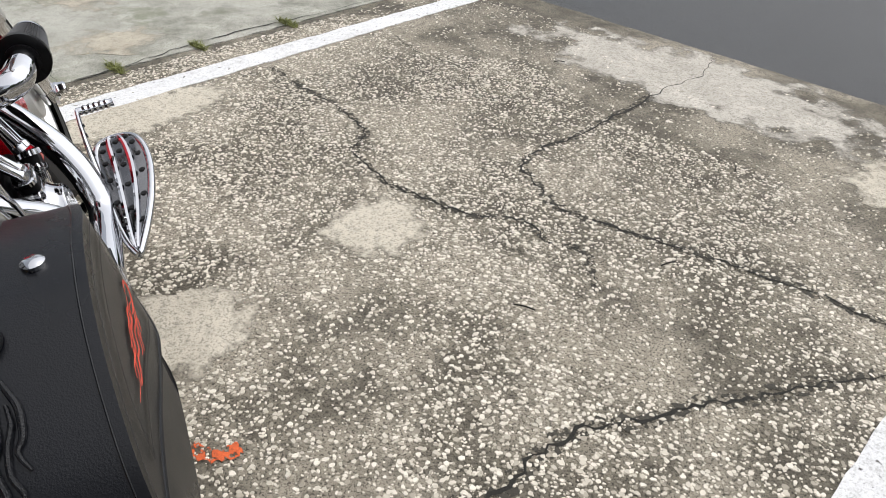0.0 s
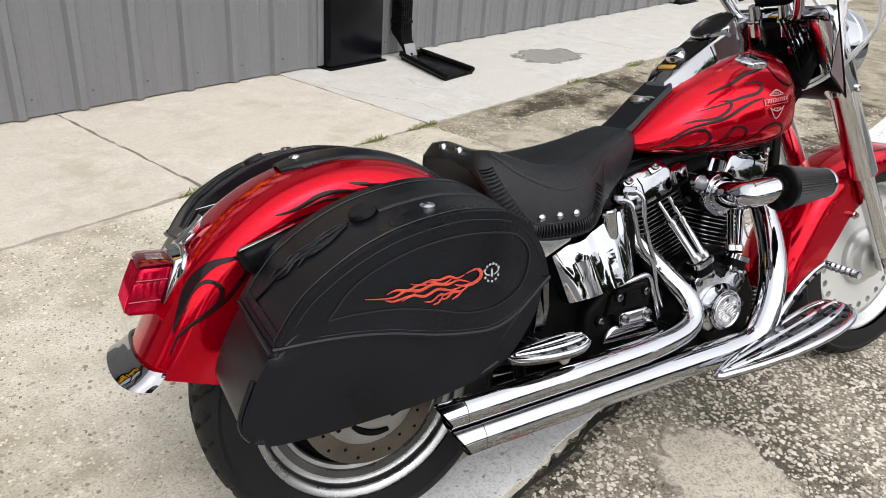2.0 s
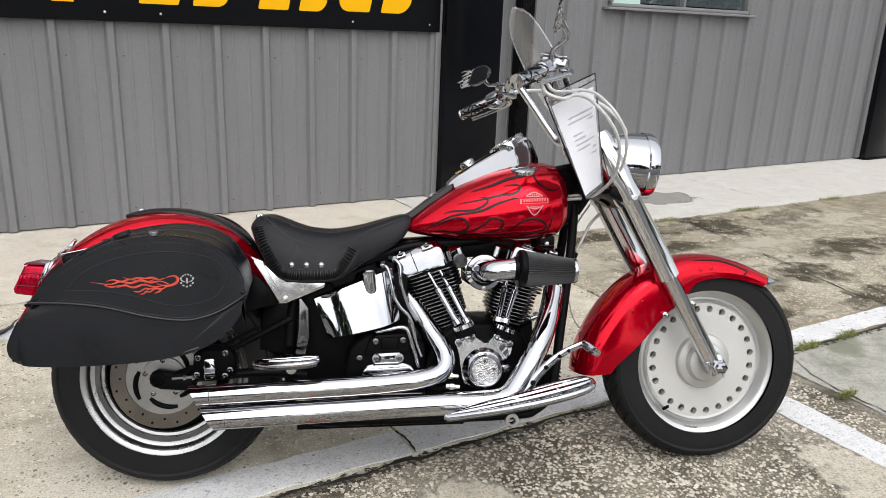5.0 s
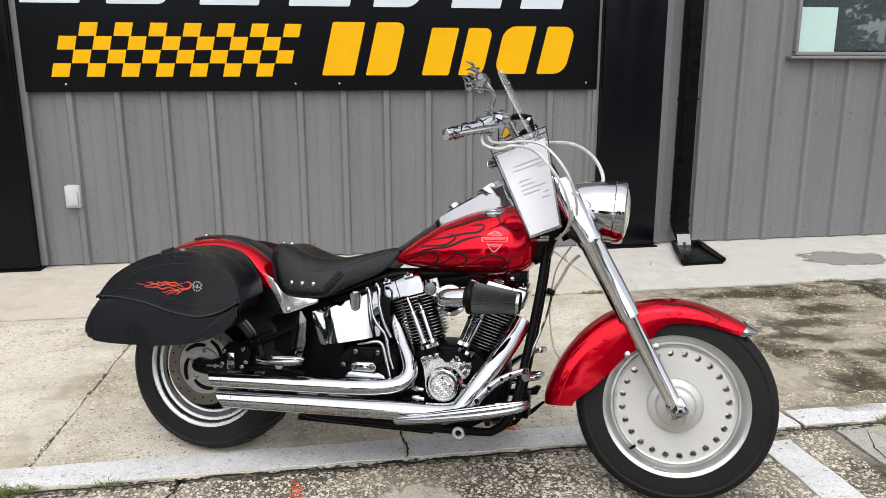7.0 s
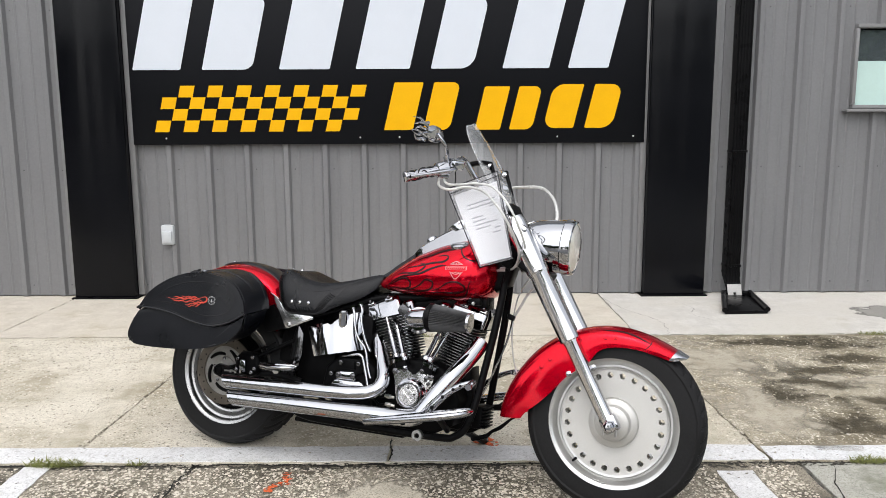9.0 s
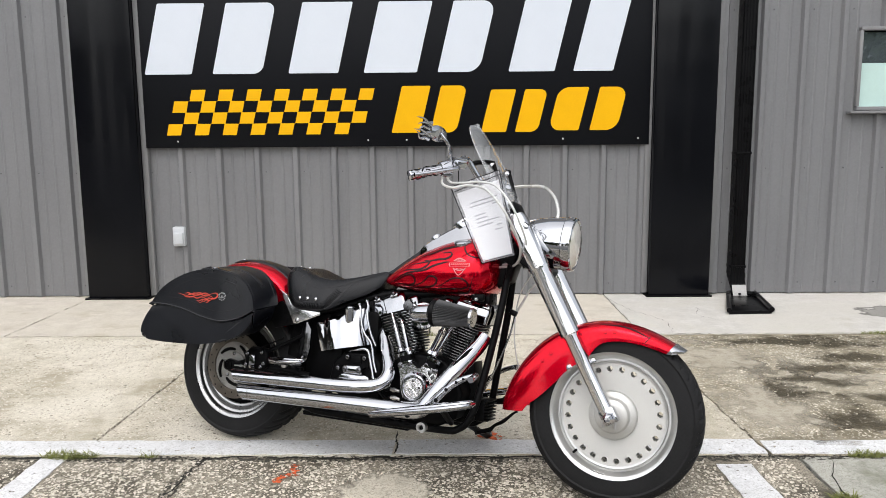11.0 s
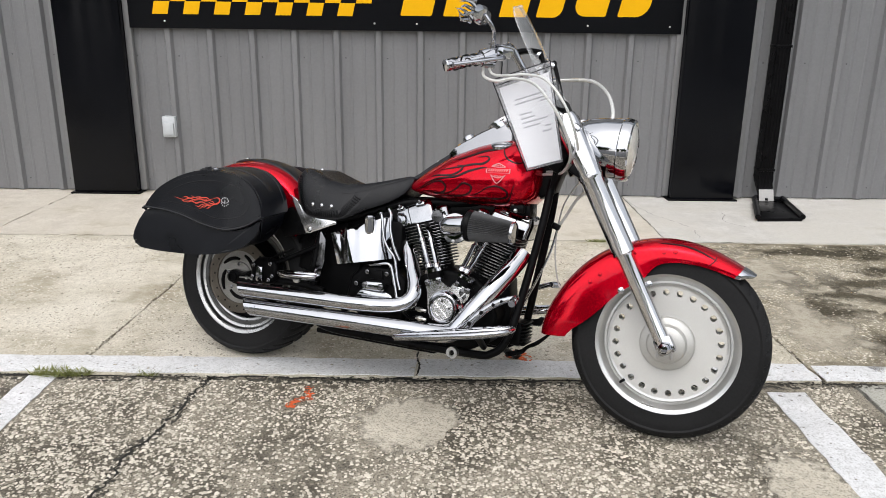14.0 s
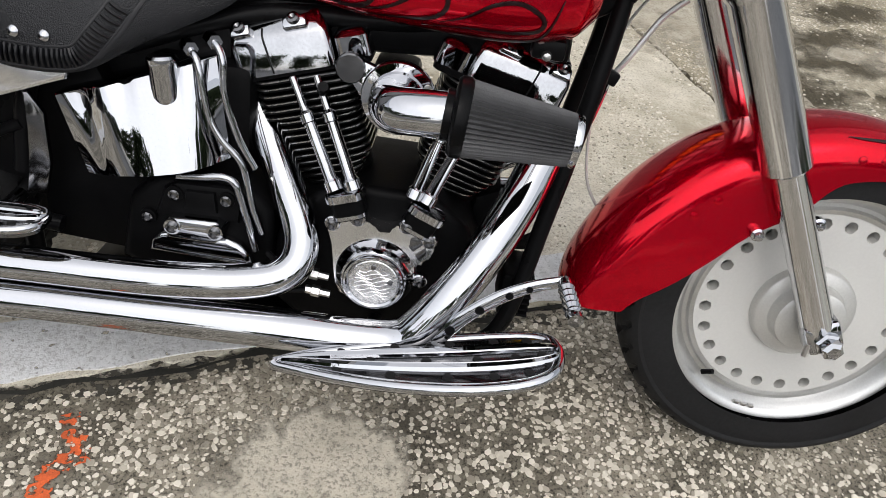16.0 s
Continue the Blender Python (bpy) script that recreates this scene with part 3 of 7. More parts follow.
paint_mark("paint_mark", [(1.045, -0.300), (1.052, -0.345), (1.072, -0.388)], 0.017, LOW + 0.004, 1)
paint_mark("paint_mark", [(1.075, -0.388), (1.036, -0.403), (1.010, -0.428), (1.003, -0.468)], 0.018, LOW + 0.0044, 2)
blob("paint_mark", 1.865, -0.01, 0.055, 0.05, 0.0052, ORANGE, "sprayed orange survey spot on the concrete", "paint mark", 12, 0.2)

# loose stones standing proud of the worn bay
rs = np.random.RandomState(4)


def stones(count, x0, x1, y0, y1, smin, smax, LOW=LOW, keep=0.0):
    ang = np.linspace(0, 2 * np.pi, 7)[:-1]
    vs, fs = [], []
    base = 0
    for _ in range(count):
        cx, cy = rs.uniform(x0, x1), rs.uniform(y0, y1)
        if ((cx - 1.42) / 0.17) ** 2 + ((cy + 0.55) / 0.17) ** 2 < rs.uniform(0.5, 1.1) or -0.06 < cx < 0.07 or 2.78 < cx < 2.94:
            continue
        if noise.noise(Vector((cx * 1.7, cy * 1.7, 3.0))) < rs.uniform(-0.9, 0.3) - 0.1 + keep:
            continue
        if cy < -2.45 - 0.3 * noise.noise(Vector((cx * 1.3, 0.0, 7.0))) and rs.uniform() < 0.8:
            continue
        s, a0 = smin + (smax - smin) * rs.beta(1.3, 3.0), rs.uniform(0, 6.28)
        sx, sy = s, s * rs.uniform(0.55, 1.0)
        rr = rs.uniform(0.75, 1.15, 6)
        ca, sa = math.cos(a0), math.sin(a0)
        h = LOW + s * rs.uniform(0.12, 0.3)
        for k, z in ((1.0, LOW - 0.002), (0.72, h)):
            for i in range(6):
                u, w = k * sx * rr[i] * math.cos(ang[i]), k * sy * rr[i] * math.sin(ang[i])
                vs.append((cx + u * ca - w * sa, cy + u * sa + w * ca, z))
        for i in range(6):
            j = (i + 1) % 6
            fs.append((base + i, base + j, base + 6 + j, base + 6 + i))
        fs.append(tuple(base + 6 + i for i in range(6)))
        base += 12
    return vs, fs


vs, fs = stones(150000, -1.7, 3.1, -3.2, -0.25, 0.0028, 0.0128)
me = bpy.data.meshes.new("gravel")
me.from_pydata(vs, [], fs)
me.materials.append(STONE)
tagged(new("gravel", me), "pale rounded stones exposed in the worn concrete", "gravel", kind="stuff")


vs, fs = stones(75000, -1.2, 5.8, -0.05, 1.70, 0.0024, 0.0105, 0.0, 0.12)
me = bpy.data.meshes.new("gravel")
me.from_pydata(vs, [], fs)
me.materials.append(STONE)
tagged(new("gravel", me), "small pale stones showing in the tan concrete", "gravel", kind="stuff")

# weeds in the joints
def weed(x, y, z, r, blades, seed):
    rnd = random.Random(seed)
    bm = bmesh.new()
    for _ in range(blades):
        a, rr = rnd.uniform(0, 6.28), r * rnd.random() ** 0.6
        q = Vector((x + rr * math.cos(a) * 1.7, y + rr * math.sin(a) * 0.45, z + 0.006))
        lean = Vector((rnd.uniform(-1, 1), rnd.uniform(-1, 1), 0)) * 0.035
        h, w, b = rnd.uniform(0.006, 0.026), rnd.uniform(0.0012, 0.0024), rnd.uniform(0, 3.14)
        s = Vector((math.cos(b), math.sin(b), 0)) * w
        v = [bm.verts.new(q - s), bm.verts.new(q + s), bm.verts.new(q + lean * 0.5 + s * 0.8 + Vector((0, 0, h * 0.7))), bm.verts.new(q + lean * 0.5 - s * 0.8 + Vector((0, 0, h * 0.7))), bm.verts.new(q + lean + Vector((0, 0, h)))]
        bm.faces.new(v[:4])
        bm.faces.new((v[3], v[2], v[4]))
    return tagged(part("weed", bm, GRASS, None, smooth=0, recalc=False), "small green weed tuft growing in a concrete joint", "weed", "weeds in the joints", "stuff")


for i, (x, y, r, n) in enumerate(((0.06, -0.22, 0.07, 110), (0.40, -0.225, 0.022, 10), (1.50, 1.745, 0.06, 60), (2.93, 1.745, 0.07, 90), (2.55, 1.745, 0.05, 50), (5.5, 1.745, 0.10, 90), (3.45, -0.225, 0.05, 60), (3.75, -0.225, 0.05, 50), (3.16, -0.6, 0.03, 40), (3.16, -1.2, 0.05, 60), (3.16, -1.6, 0.04, 50), (3.16, -2.1, 0.05, 60), (4.6, 1.745, 0.07, 60), (6.6, 1.745, 0.1, 60))):
    weed(x, y, -0.01, r, n * 4, i)
for i, (x, y, a, ln) in enumerate(((0.86, -1.28, 0.4, 0.06), (0.72, -1.75, 1.2, 0.05), (0.88, -2.42, 2.0, 0.04), (1.9, -2.75, 0.7, 0.05))):
    bm = made(tube, [(x, y, 0.0), (x + ln * 0.5 * math.cos(a), y + ln * 0.5 * math.sin(a), 0.004), (x + ln * math.cos(a), y + ln * math.sin(a), 0.0)], 0.0022, 6, 4)
    tagged(part("twig", bm, JOINT), "small dry brown twig lying on concrete", "twig", "fallen twigs")

# ---- the building ----
YW, PITCH, RIB0 = 3.075, 0.322, -0.575


def siding(bm, x0, x1, z0, z1):
    """Ribbed steel sheet: tall ribs at one pitch with two low ribs between."""
    prof = ((-0.034, 0.0), (-0.020, 0.030), (-0.017, 0.032), (0.017, 0.032), (0.020, 0.030), (0.034, 0.0), (0.096, 0.0), (0.103, 0.004), (0.113, 0.004), (0.120, 0.0), (0.198, 0.0), (0.205, 0.004), (0.215, 0.004), (0.222, 0.0))
    xs = []
    k0 = math.floor((x0 - RIB0) / PITCH) - 1
    for k in range(k0, k0 + int((x1 - x0) / PITCH) + 4):
        xs += [(RIB0 + k * PITCH + dx, h) for dx, h in prof]
    xs = [(x, h) for x, h in xs if x0 < x < x1]
    xs = [(x0, 0.0)] + xs + [(x1, 0.0)]
    rings = [[Vector((x, YW - h, z)) for x, h in xs] for z in (z0, z1)]
    loft(bm, rings, caps=False, closed=False)
    back = [[Vector((x, YW + 0.12, z)) for x in (x0, x1)] for z in (z0, z1)]
    loft(bm, back, caps=False, closed=False)


WX0, WX1, WZ0, WZ1 = 5.02, 6.78, 1.545, 2.20
wall = tagged(part("wall_front", made(siding, -8, WX0, 0.012, 5.2), WALLM, smooth=0, recalc=False), "grey ribbed steel siding of a metal building", "wall", kind="structure")
tagged(part("wall_front", made(siding, WX0, WX1, 0.012, WZ0), WALLM, smooth=0, recalc=False), "grey ribbed steel siding below the window", "wall", kind="structure")
tagged(part("wall_front", made(siding, WX0, WX1, WZ1, 5.2), WALLM, smooth=0, recalc=False), "grey ribbed steel siding above the window", "wall", kind="structure")
tagged(part("wall_front", made(siding, WX1, 15.3, 0.012, 5.2), WALLM, smooth=0, recalc=False), "grey ribbed steel siding of a metal building", "wall", kind="structure")
bm = bmesh.new()
box(bm, (3.65, 3.16, -0.02), (23.3, 0.12, 0.07))
tagged(part("baseboard", bm, JOINT, smooth=0), "dark base angle under the steel siding", "base trim", kind="structure")
bm = bmesh.new()
for x, y, sx, sy in ((-8.05, 7.2, 0.1, 8.2), (15.35, 7.2, 0.1, 8.2), (3.65, 11.3, 23.5, 0.1)):
    box(bm, (x, y, 2.6), (sx, sy, 5.2))
tagged(part("wall_side", bm, WALLM, smooth=0), "plain grey steel side and back walls", "wall", kind="structure")
bm = bmesh.new()
box(bm, (3.65, 7.2, 5.26), (23.6, 8.6, 0.1))
tagged(part("roof", bm, WALLM, smooth=0), "plain grey steel roof", "roof", kind="structure")

# screws in rows along the sheets
scr = thing("siding_screws", "rows of small grey screws in the steel siding", "screw", kind="stuff")
bm = bmesh.new()
for k in range(-20, 48):
    x = RIB0 + k * PITCH + 0.068
    for z in (0.10, 1.07, 2.35):
        if -7.9 < x < 15 and not (WX0 - 0.05 < x < WX1 + 0.05 and z > 1.4):
            lathe(bm, [(0.006, 0), (0.006, 0.004), (0.0001, 0.006)], (x, YW, z), (0, -1, 0), 6)
part("screw_heads", bm, SCREW, scr)


# the window
win = thing("window_1", "low metal-framed window with dark glass and a pale green notice", "window", kind="structure")
bm = bmesh.new()
for x, z, sx, sy, sz in (((WX0 + WX1) / 2, WZ0 + 0.008, WX1 - WX0, 0.096, 0.030), ((WX0 + WX1) / 2, WZ1 - 0.008, WX1 - WX0, 0.096, 0.030), (WX0 + 0.006, (WZ0 + WZ1) / 2, 0.028, 0.090, WZ1 - WZ0 - 0.05), (WX1 - 0.006, (WZ0 + WZ1) / 2, 0.028, 0.090, WZ1 - WZ0 - 0.05), ((WX0 + WX1) / 2, (WZ0 + WZ1) / 2, 0.028, 0.090, WZ1 - WZ0 - 0.05)):
    box(bm, (x, 3.075, z), (sx, sy, sz), 0.004)
part("window_frame", bm, FRAMEM, win)
bm = bmesh.new()
box(bm, ((WX0 + WX1) / 2, 3.035, WZ0 - 0.022), (WX1 - WX0 + 0.12, 0.09, 0.022), 0.004)
part("window_sill", bm, FRAMEM, win)
for x in (WX0 + 0.455, WX1 - 0.455):
    pane = part("pane", made(box, (x, 3.085, (WZ0 + WZ1) / 2), (0.82, 0.006, WZ1 - WZ0 - 0.07)), WINDOW, win)
    pane.visible_shadow = False
part("notice", made(box, (WX0 + 0.20, 3.078, WZ0 + 0.20), (0.34, 0.003, 0.35)), MINT, win, "blank pale green notice")
# room box: near-black walls carry the unlit look in their colour
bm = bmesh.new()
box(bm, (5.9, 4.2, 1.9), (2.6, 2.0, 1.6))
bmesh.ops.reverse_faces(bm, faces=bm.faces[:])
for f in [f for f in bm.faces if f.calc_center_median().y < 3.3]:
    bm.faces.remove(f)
tagged(part("room_behind", bm, DARK, smooth=0, recalc=False), "room behind the window, dimness painted into its walls", "room", kind="structure")


# black clad columns
def column(x, w, seed):
    ob = thing("column", "tall black sheet-metal clad column standing against the siding", "column", group="columns along the wall", kind="structure")
    bm = bmesh.new()
    box(bm, (x, 3.045, 2.6), (w, 0.17, 5.19), 0.006)
    bmesh.ops.subdivide_edges(bm, edges=[e for e in bm.edges if e.calc_length() > 3], cuts=90, use_grid_fill=True)
    for v in bm.verts:
        if v.co.y < 2.98:
            v.co.y += 0.0030 * noise.noise(Vector((v.co.x * 2, seed, v.co.z * 1.4))) + 0.0012 * noise.noise(Vector((v.co.x * 7, seed + 5, v.co.z * 5)))
    part("cladding", bm, COLUMN, ob)
    for s in (-1, 1):
        bm = bmesh.new()
        box(bm, (x + s * (w / 2 + 0.028), 3.05, 2.6), (0.05, 0.05, 5.15), 0.004)
        part("edge_trim", bm, FRAMEM, ob, "grey edge trim")
    bm = bmesh.new()
    box(bm, (x, 3.035, 0.008), (w + 0.05, 0.20, 0.014), 0.003)
    part("foot", bm, BLACK, ob)


for i, x in enumerate((-6.2, -1.143, 3.607, 9.34, 14.9)):
    column(x, 0.50, i * 3.3)


# downspout with its shoe and splash block
def downspout(x):
    ob = thing("downspout", "black corrugated rainwater downspout with a bent shoe at its foot", "downspout")
    bm = bmesh.new()
    out = []
    w, d = 0.058, 0.05
    for i in range(5):
        out += [(-w + 2 * w * (i + 0.15) / 5, -d), (-w + 2 * w * (i + 0.5) / 5, -d + 0.006), (-w + 2 * w * (i + 0.85) / 5, -d)]
    out += [(w, -d + 0.004), (w, d), (-w, d), (-w, -d + 0.004)]
    loft(bm, [[Vector((x + a, 2.985 + b, z)) for a, b in out] for z in (0.215, 5.1)])
    part("pipe", bm, BLACK, ob)
    bm = bmesh.new()
    rings = []
    for i in range(9):
        t = i / 8
        a = t * radians(68)
        rr = 0.16
        cy, cz = 2.985 - rr * (1 - math.cos(a)), 0.215 - rr * math.sin(a)
        k = 1 + (0.06 if i % 2 else 0)
        rings.append([Vector((x + p * k, cy + q * k * math.cos(a), cz + q * k * -math.sin(a) * -1)) for p, q in out])
    loft(bm, rings)
    part("shoe", bm, BLACK, ob)
    bm = bmesh.new()
    end = rings[-1]
    c = sum(end, Vector()) / len(end)
    n = Vector((0, -math.sin(radians(68)), -math.cos(radians(68))))
    loft(bm, [[q + n * 0.001 for q in end], [c + (q - c) * 0.2 + n * 0.001 for q in end]], caps=False)
    part("mouth", bm, CARRIER, ob, "bare metal mouth of the shoe")
    for z in (0.26, 1.2):
        part("strap", made(box, (x, 2.985, z), (0.128, 0.112, 0.02), 0.003), BLACK, ob)


downspout(4.085)
ob = thing("splash_block", "black plastic splash block under the downspout", "splash block")
bm = bmesh.new()
o = [(4.00, 2.90), (4.22, 2.90), (4.12, 2.32), (3.79, 2.30)]
flat_piece(bm, o, 0.003, 0.028, 0.004)
part("tray", bm, BLACK, ob)
for (x0, y0), (x1, y1) in ((o[0], o[3]), (o[1], o[2]), (o[0], o[1])):
    bm = made(tube, [(x0, y0, 0.045), (x1, y1, 0.036)], 0.020, 8, 1)
    part("rim", bm, BLACK, ob)

# outlet with its cover
ob = thing("outdoor_outlet", "white weatherproof outlet cover on the siding", "outlet")
bm = made(box, (-0.615, 3.045, 0.53), (0.105, 0.07, 0.165), 0.012)
part("cover", bm, WHITEPL, ob)
part("hatch", made(box, (-0.615, 3.005, 0.515), (0.080, 0.022, 0.10), 0.008), WHITEPL, ob)

# the shop sign: black board, white and yellow slanted shapes, a chequered strip
sign = thing("shop_sign", "large black sign board with white, yellow and chequered slanted shapes", "sign")
SX0, SX1, SZ0, SZ1, YS = -0.845, 3.33, 1.275, 2.62, 3.018
part("board", made(box, ((SX0 + SX1) / 2, YS + 0.010, (SZ0 + SZ1) / 2), (SX1 - SX0, 0.02, SZ1 - SZ0), 0.002), SIGN, sign)
SL = 0.24


def slanted(name, x0, x1, z0, z1, material, r0=0.012, r1=0.05):
    """A plain leaning block with rounded corners."""
    w, h = x1 - x0, z1 - z0
    pts = []
    for cx, cz, a0, k in ((r0, r0, 180, r0), (w - r1, r1, 270, r1), (w - r1, h - r1, 0, r1), (r0, h - r0, 90, r0)):
        pts += [(cx + k * math.cos(radians(a0 + 15 * i)), cz + k * math.sin(radians(a0 + 15 * i))) for i in range(7)]
    part(name, made(prism, [(x0 + x + SL * z, z0 + z) for x, z in pts], YS - 0.004, YS), material, sign, smooth=0)


ZA, ZB = 1.873, 2.435
for a, b, k, r0, r1 in ((-0.817, 0.150, 0.46, 0.012, 0.07), (0.367, 0.775, 0, 0.012, 0.012), (0.985, 1.930, 0.52, 0.012, 0.10), (2.168, 3.020, 0.50, 0.012, 0.012)):
    if k:
        m0, m1 = a + (b - a) * (k - 0.06), a + (b - a) * (k + 0.12)
        slanted("white_shape", a, m0, ZA, ZB, SIGNW, r0, 0.012)
        slanted("white_shape", m1, b, ZA, ZB, SIGNW, 0.012, r1)
    else:
        slanted("white_shape", a, b, ZA, ZB, SIGNW, r0, r1)
YA, YB = 1.385, 1.765
for a, b, lo, hi, r in ((1.205, 1.74, 0, 0, 0.06), (1.945, 2.41, 0, 0.035, 0.06), (2.50, 3.06, 0.01, 0.02, 0.09)):
    m0, m1 = a + (b - a) * 0.44, a + (b - a) * 0.60
    slanted("yellow_shape", a, m0, YA + lo, YB - hi, SIGNY, r if lo else 0.012, 0.012)
    slanted("yellow_shape", m1, b, YA + lo, YB - hi, SIGNY, 0.012, r)
for row, start in enumerate((278, 309, 290, 322)):
    for k in range(7):
        x0, z0 = -0.845 + (start - 239 + 50.0 * k) * 0.004643, 1.378 + 0.0925 * row
        prism_pts = [(x0, z0), (x0 + 0.116, z0), (x0 + 0.116 + 0.022, z0 + 0.0925), (x0 + 0.022, z0 + 0.0925)]
        part("yellow_check", made(prism, prism_pts, YS - 0.004, YS), SIGNY, sign, smooth=0)
for x in (-0.575, 1.01, 1.33, 2.62, 3.24):
    part("sign_screw", made(lathe, [(0.0075, 0), (0.0075, 0.003), (0.004, 0.005), (0.0001, 0.005)], (x, YS, 1.327), (0, -1, 0), 12), STEEL, sign)

# far end of the row and the trees across the car park
bm = made(box, (14.9, 2.94, 0.62), (0.34, 0.02, 0.75), 0.004)
ob = tagged(part("notice_board", bm, PAPER), "small pale notice panel fixed on a black column", "notice")
bm = bmesh.new()
flat_piece(bm, ragged([(24.2, -3), (90, -3), (90, 60), (15.6, 60), (15.6, 3.6), (24.2, 3.6)], 0.03, 1.5, 9), -0.03, 0.01)
tagged(part("lawn", bm, GRASS, smooth=0), "mown green lawn beyond the end of the building", "lawn", kind="structure")


def tree(x, y, h, seed):
    rnd = random.Random(seed)
    ob = thing("tree", "broad dark green tree across the car park, out of view, for reflections", "tree", pose(x, y, -0.02), "trees across the car park")
    bm = bmesh.new()
    tube(bm, [(0, 0, 0), (0.1, 0.05, h * 0.25), (0, 0.1, h * 0.5), (0.1, 0, h * 0.8)], [0.28, 0.22, 0.15, 0.05], 10, 4)
    for _ in range(7):
        a, z = rnd.uniform(0, 6.28), h * rnd.uniform(0.3, 0.6)
        r = h * rnd.uniform(0.2, 0.34)
        tube(bm, [(0, 0.05, z), (r * 0.5 * math.cos(a), r * 0.5 * math.sin(a), z + h * 0.12), (r * math.cos(a), r * math.sin(a), z + h * 0.22)], [0.1, 0.06, 0.02], 6, 3)
    part("trunk", bm, JOINT, ob)
    vs, fs = [], []
    for _ in range(34):
        a, rr, zc = rnd.uniform(0, 6.28), h * 0.36 * math.sqrt(rnd.random()), h * rnd.uniform(0.22, 0.95)
        c = Vector((rr * math.cos(a), rr * math.sin(a), zc))
        for _ in range(70):
            d = Vector((rnd.gauss(0, 1), rnd.gauss(0, 1), rnd.gauss(0, 0.7))) * h * 0.075
            q, s = c + d, rnd.uniform(0.2, 0.45)
            u = Vector((rnd.gauss(0, 1), rnd.gauss(0, 1), rnd.gauss(0, 1))).normalized()
            w = u.orthogonal().normalized()
            b = len(vs)
            vs += [q - u * s, q + w * s * 0.5, q + u * s, q - w * s * 0.5]
            fs.append((b, b + 1, b + 2, b + 3))
    me = bpy.data.meshes.new("crown")
    me.from_pydata([tuple(v) for v in vs], [], fs)
    me.materials.append(LEAF)
    new("crown", me).parent = ob


for i in range(26):
    tree(-62 + i * 5 + (i * 37 % 3), -31 - (i * 53 % 7), 6.2 + 0.8 * (i * 29 % 4), i)
# unseen side row, added to darken the horizon mirrored in the chrome
for i in range(8):
    tree(-27 - (i * 31 % 4), -22 + i * 5, 8 + (i * 17 % 3), 40 + i)

# ---- the motorcycle ----
# its own axes: x ahead, y to its left, z up along its lean; the rear contact patch is the origin
from mathutils.bvhtree import BVHTree

bike_m = Matrix.Translation((0.740, 0.009, -0.007)) @ Matrix.Rotation(radians(-22.2), 4, "Z") @ Matrix.Rotation(radians(-12.5), 4, "X")
bike = thing("motorcycle", "red cruiser motorcycle, chrome engine, black leather bags, on side stand", "motorcycle", bike_m)
RW, FW = (0.0, 0.0, 0.331), (1.665, 0.0, 0.326)


def lerp_table(rows, t):
    for a, b in zip(rows, rows[1:]):
        if t <= b[0]:
            k = max(0.0, (t - a[0]) / (b[0] - a[0]))
            return [p + (q - p) * k for p, q in zip(a[1:], b[1:])]
    return list(rows[-1][1:])


def smooth_table(rows, t):
    lo, hi = rows[0][0], rows[-1][0]
    e = 0.04 * (hi - lo)
    v = [lerp_table(rows, min(hi, max(lo, t + d))) for d in (-e, -e / 2, 0, e / 2, e)]
    return [sum(c) / 5 for c in zip(*v)]


# wheels
def tyre(name, c, R, hw, rim, parent, grooves):
    seg, prof = 288, []
    for i in range(33):
        a = math.pi * (i / 32 - 0.5)
        y = hw * math.copysign(abs(math.sin(a)) ** 0.8, a)
        prof.append((rim + (R - rim) * max(0.0, math.cos(a)) ** 0.42, y * (1.0 if abs(a) < 1.2 else 0.93)))
    bm = bmesh.new()
    rings = []
    for k in range(seg):
        th = 2 * math.pi * k / seg
        ring = []
        for r, y in prof:
            t = y / hw
            if r > R - 0.035 and 0.12 < abs(t) < 0.86:
                f = (grooves * th / (2 * math.pi) + (1.5 * abs(t) if t > 0 else 0.5 + 1.5 * abs(t))) % 1.0
                if f < 0.22:
                    r -= 0.0080
            if abs(t) < 0.05:
                r -= 0.004
            ring.append(Vector((c[0] + r * math.cos(th), y, c[2] + r * math.sin(th))))
        rings.append(ring)
    rings.append(rings[0])
    vs = [[bm.verts.new(q) for q in r] for r in rings[:-1]]
    for k in range(seg):
        a, b = vs[k], vs[(k + 1) % seg]
        for i in range(len(prof) - 1):
            bm.faces.new((a[i], a[i + 1], b[i + 1], b[i]))
    return part(name, bm, RUBBER, parent, "black road tyre with diagonal tread grooves", 30)


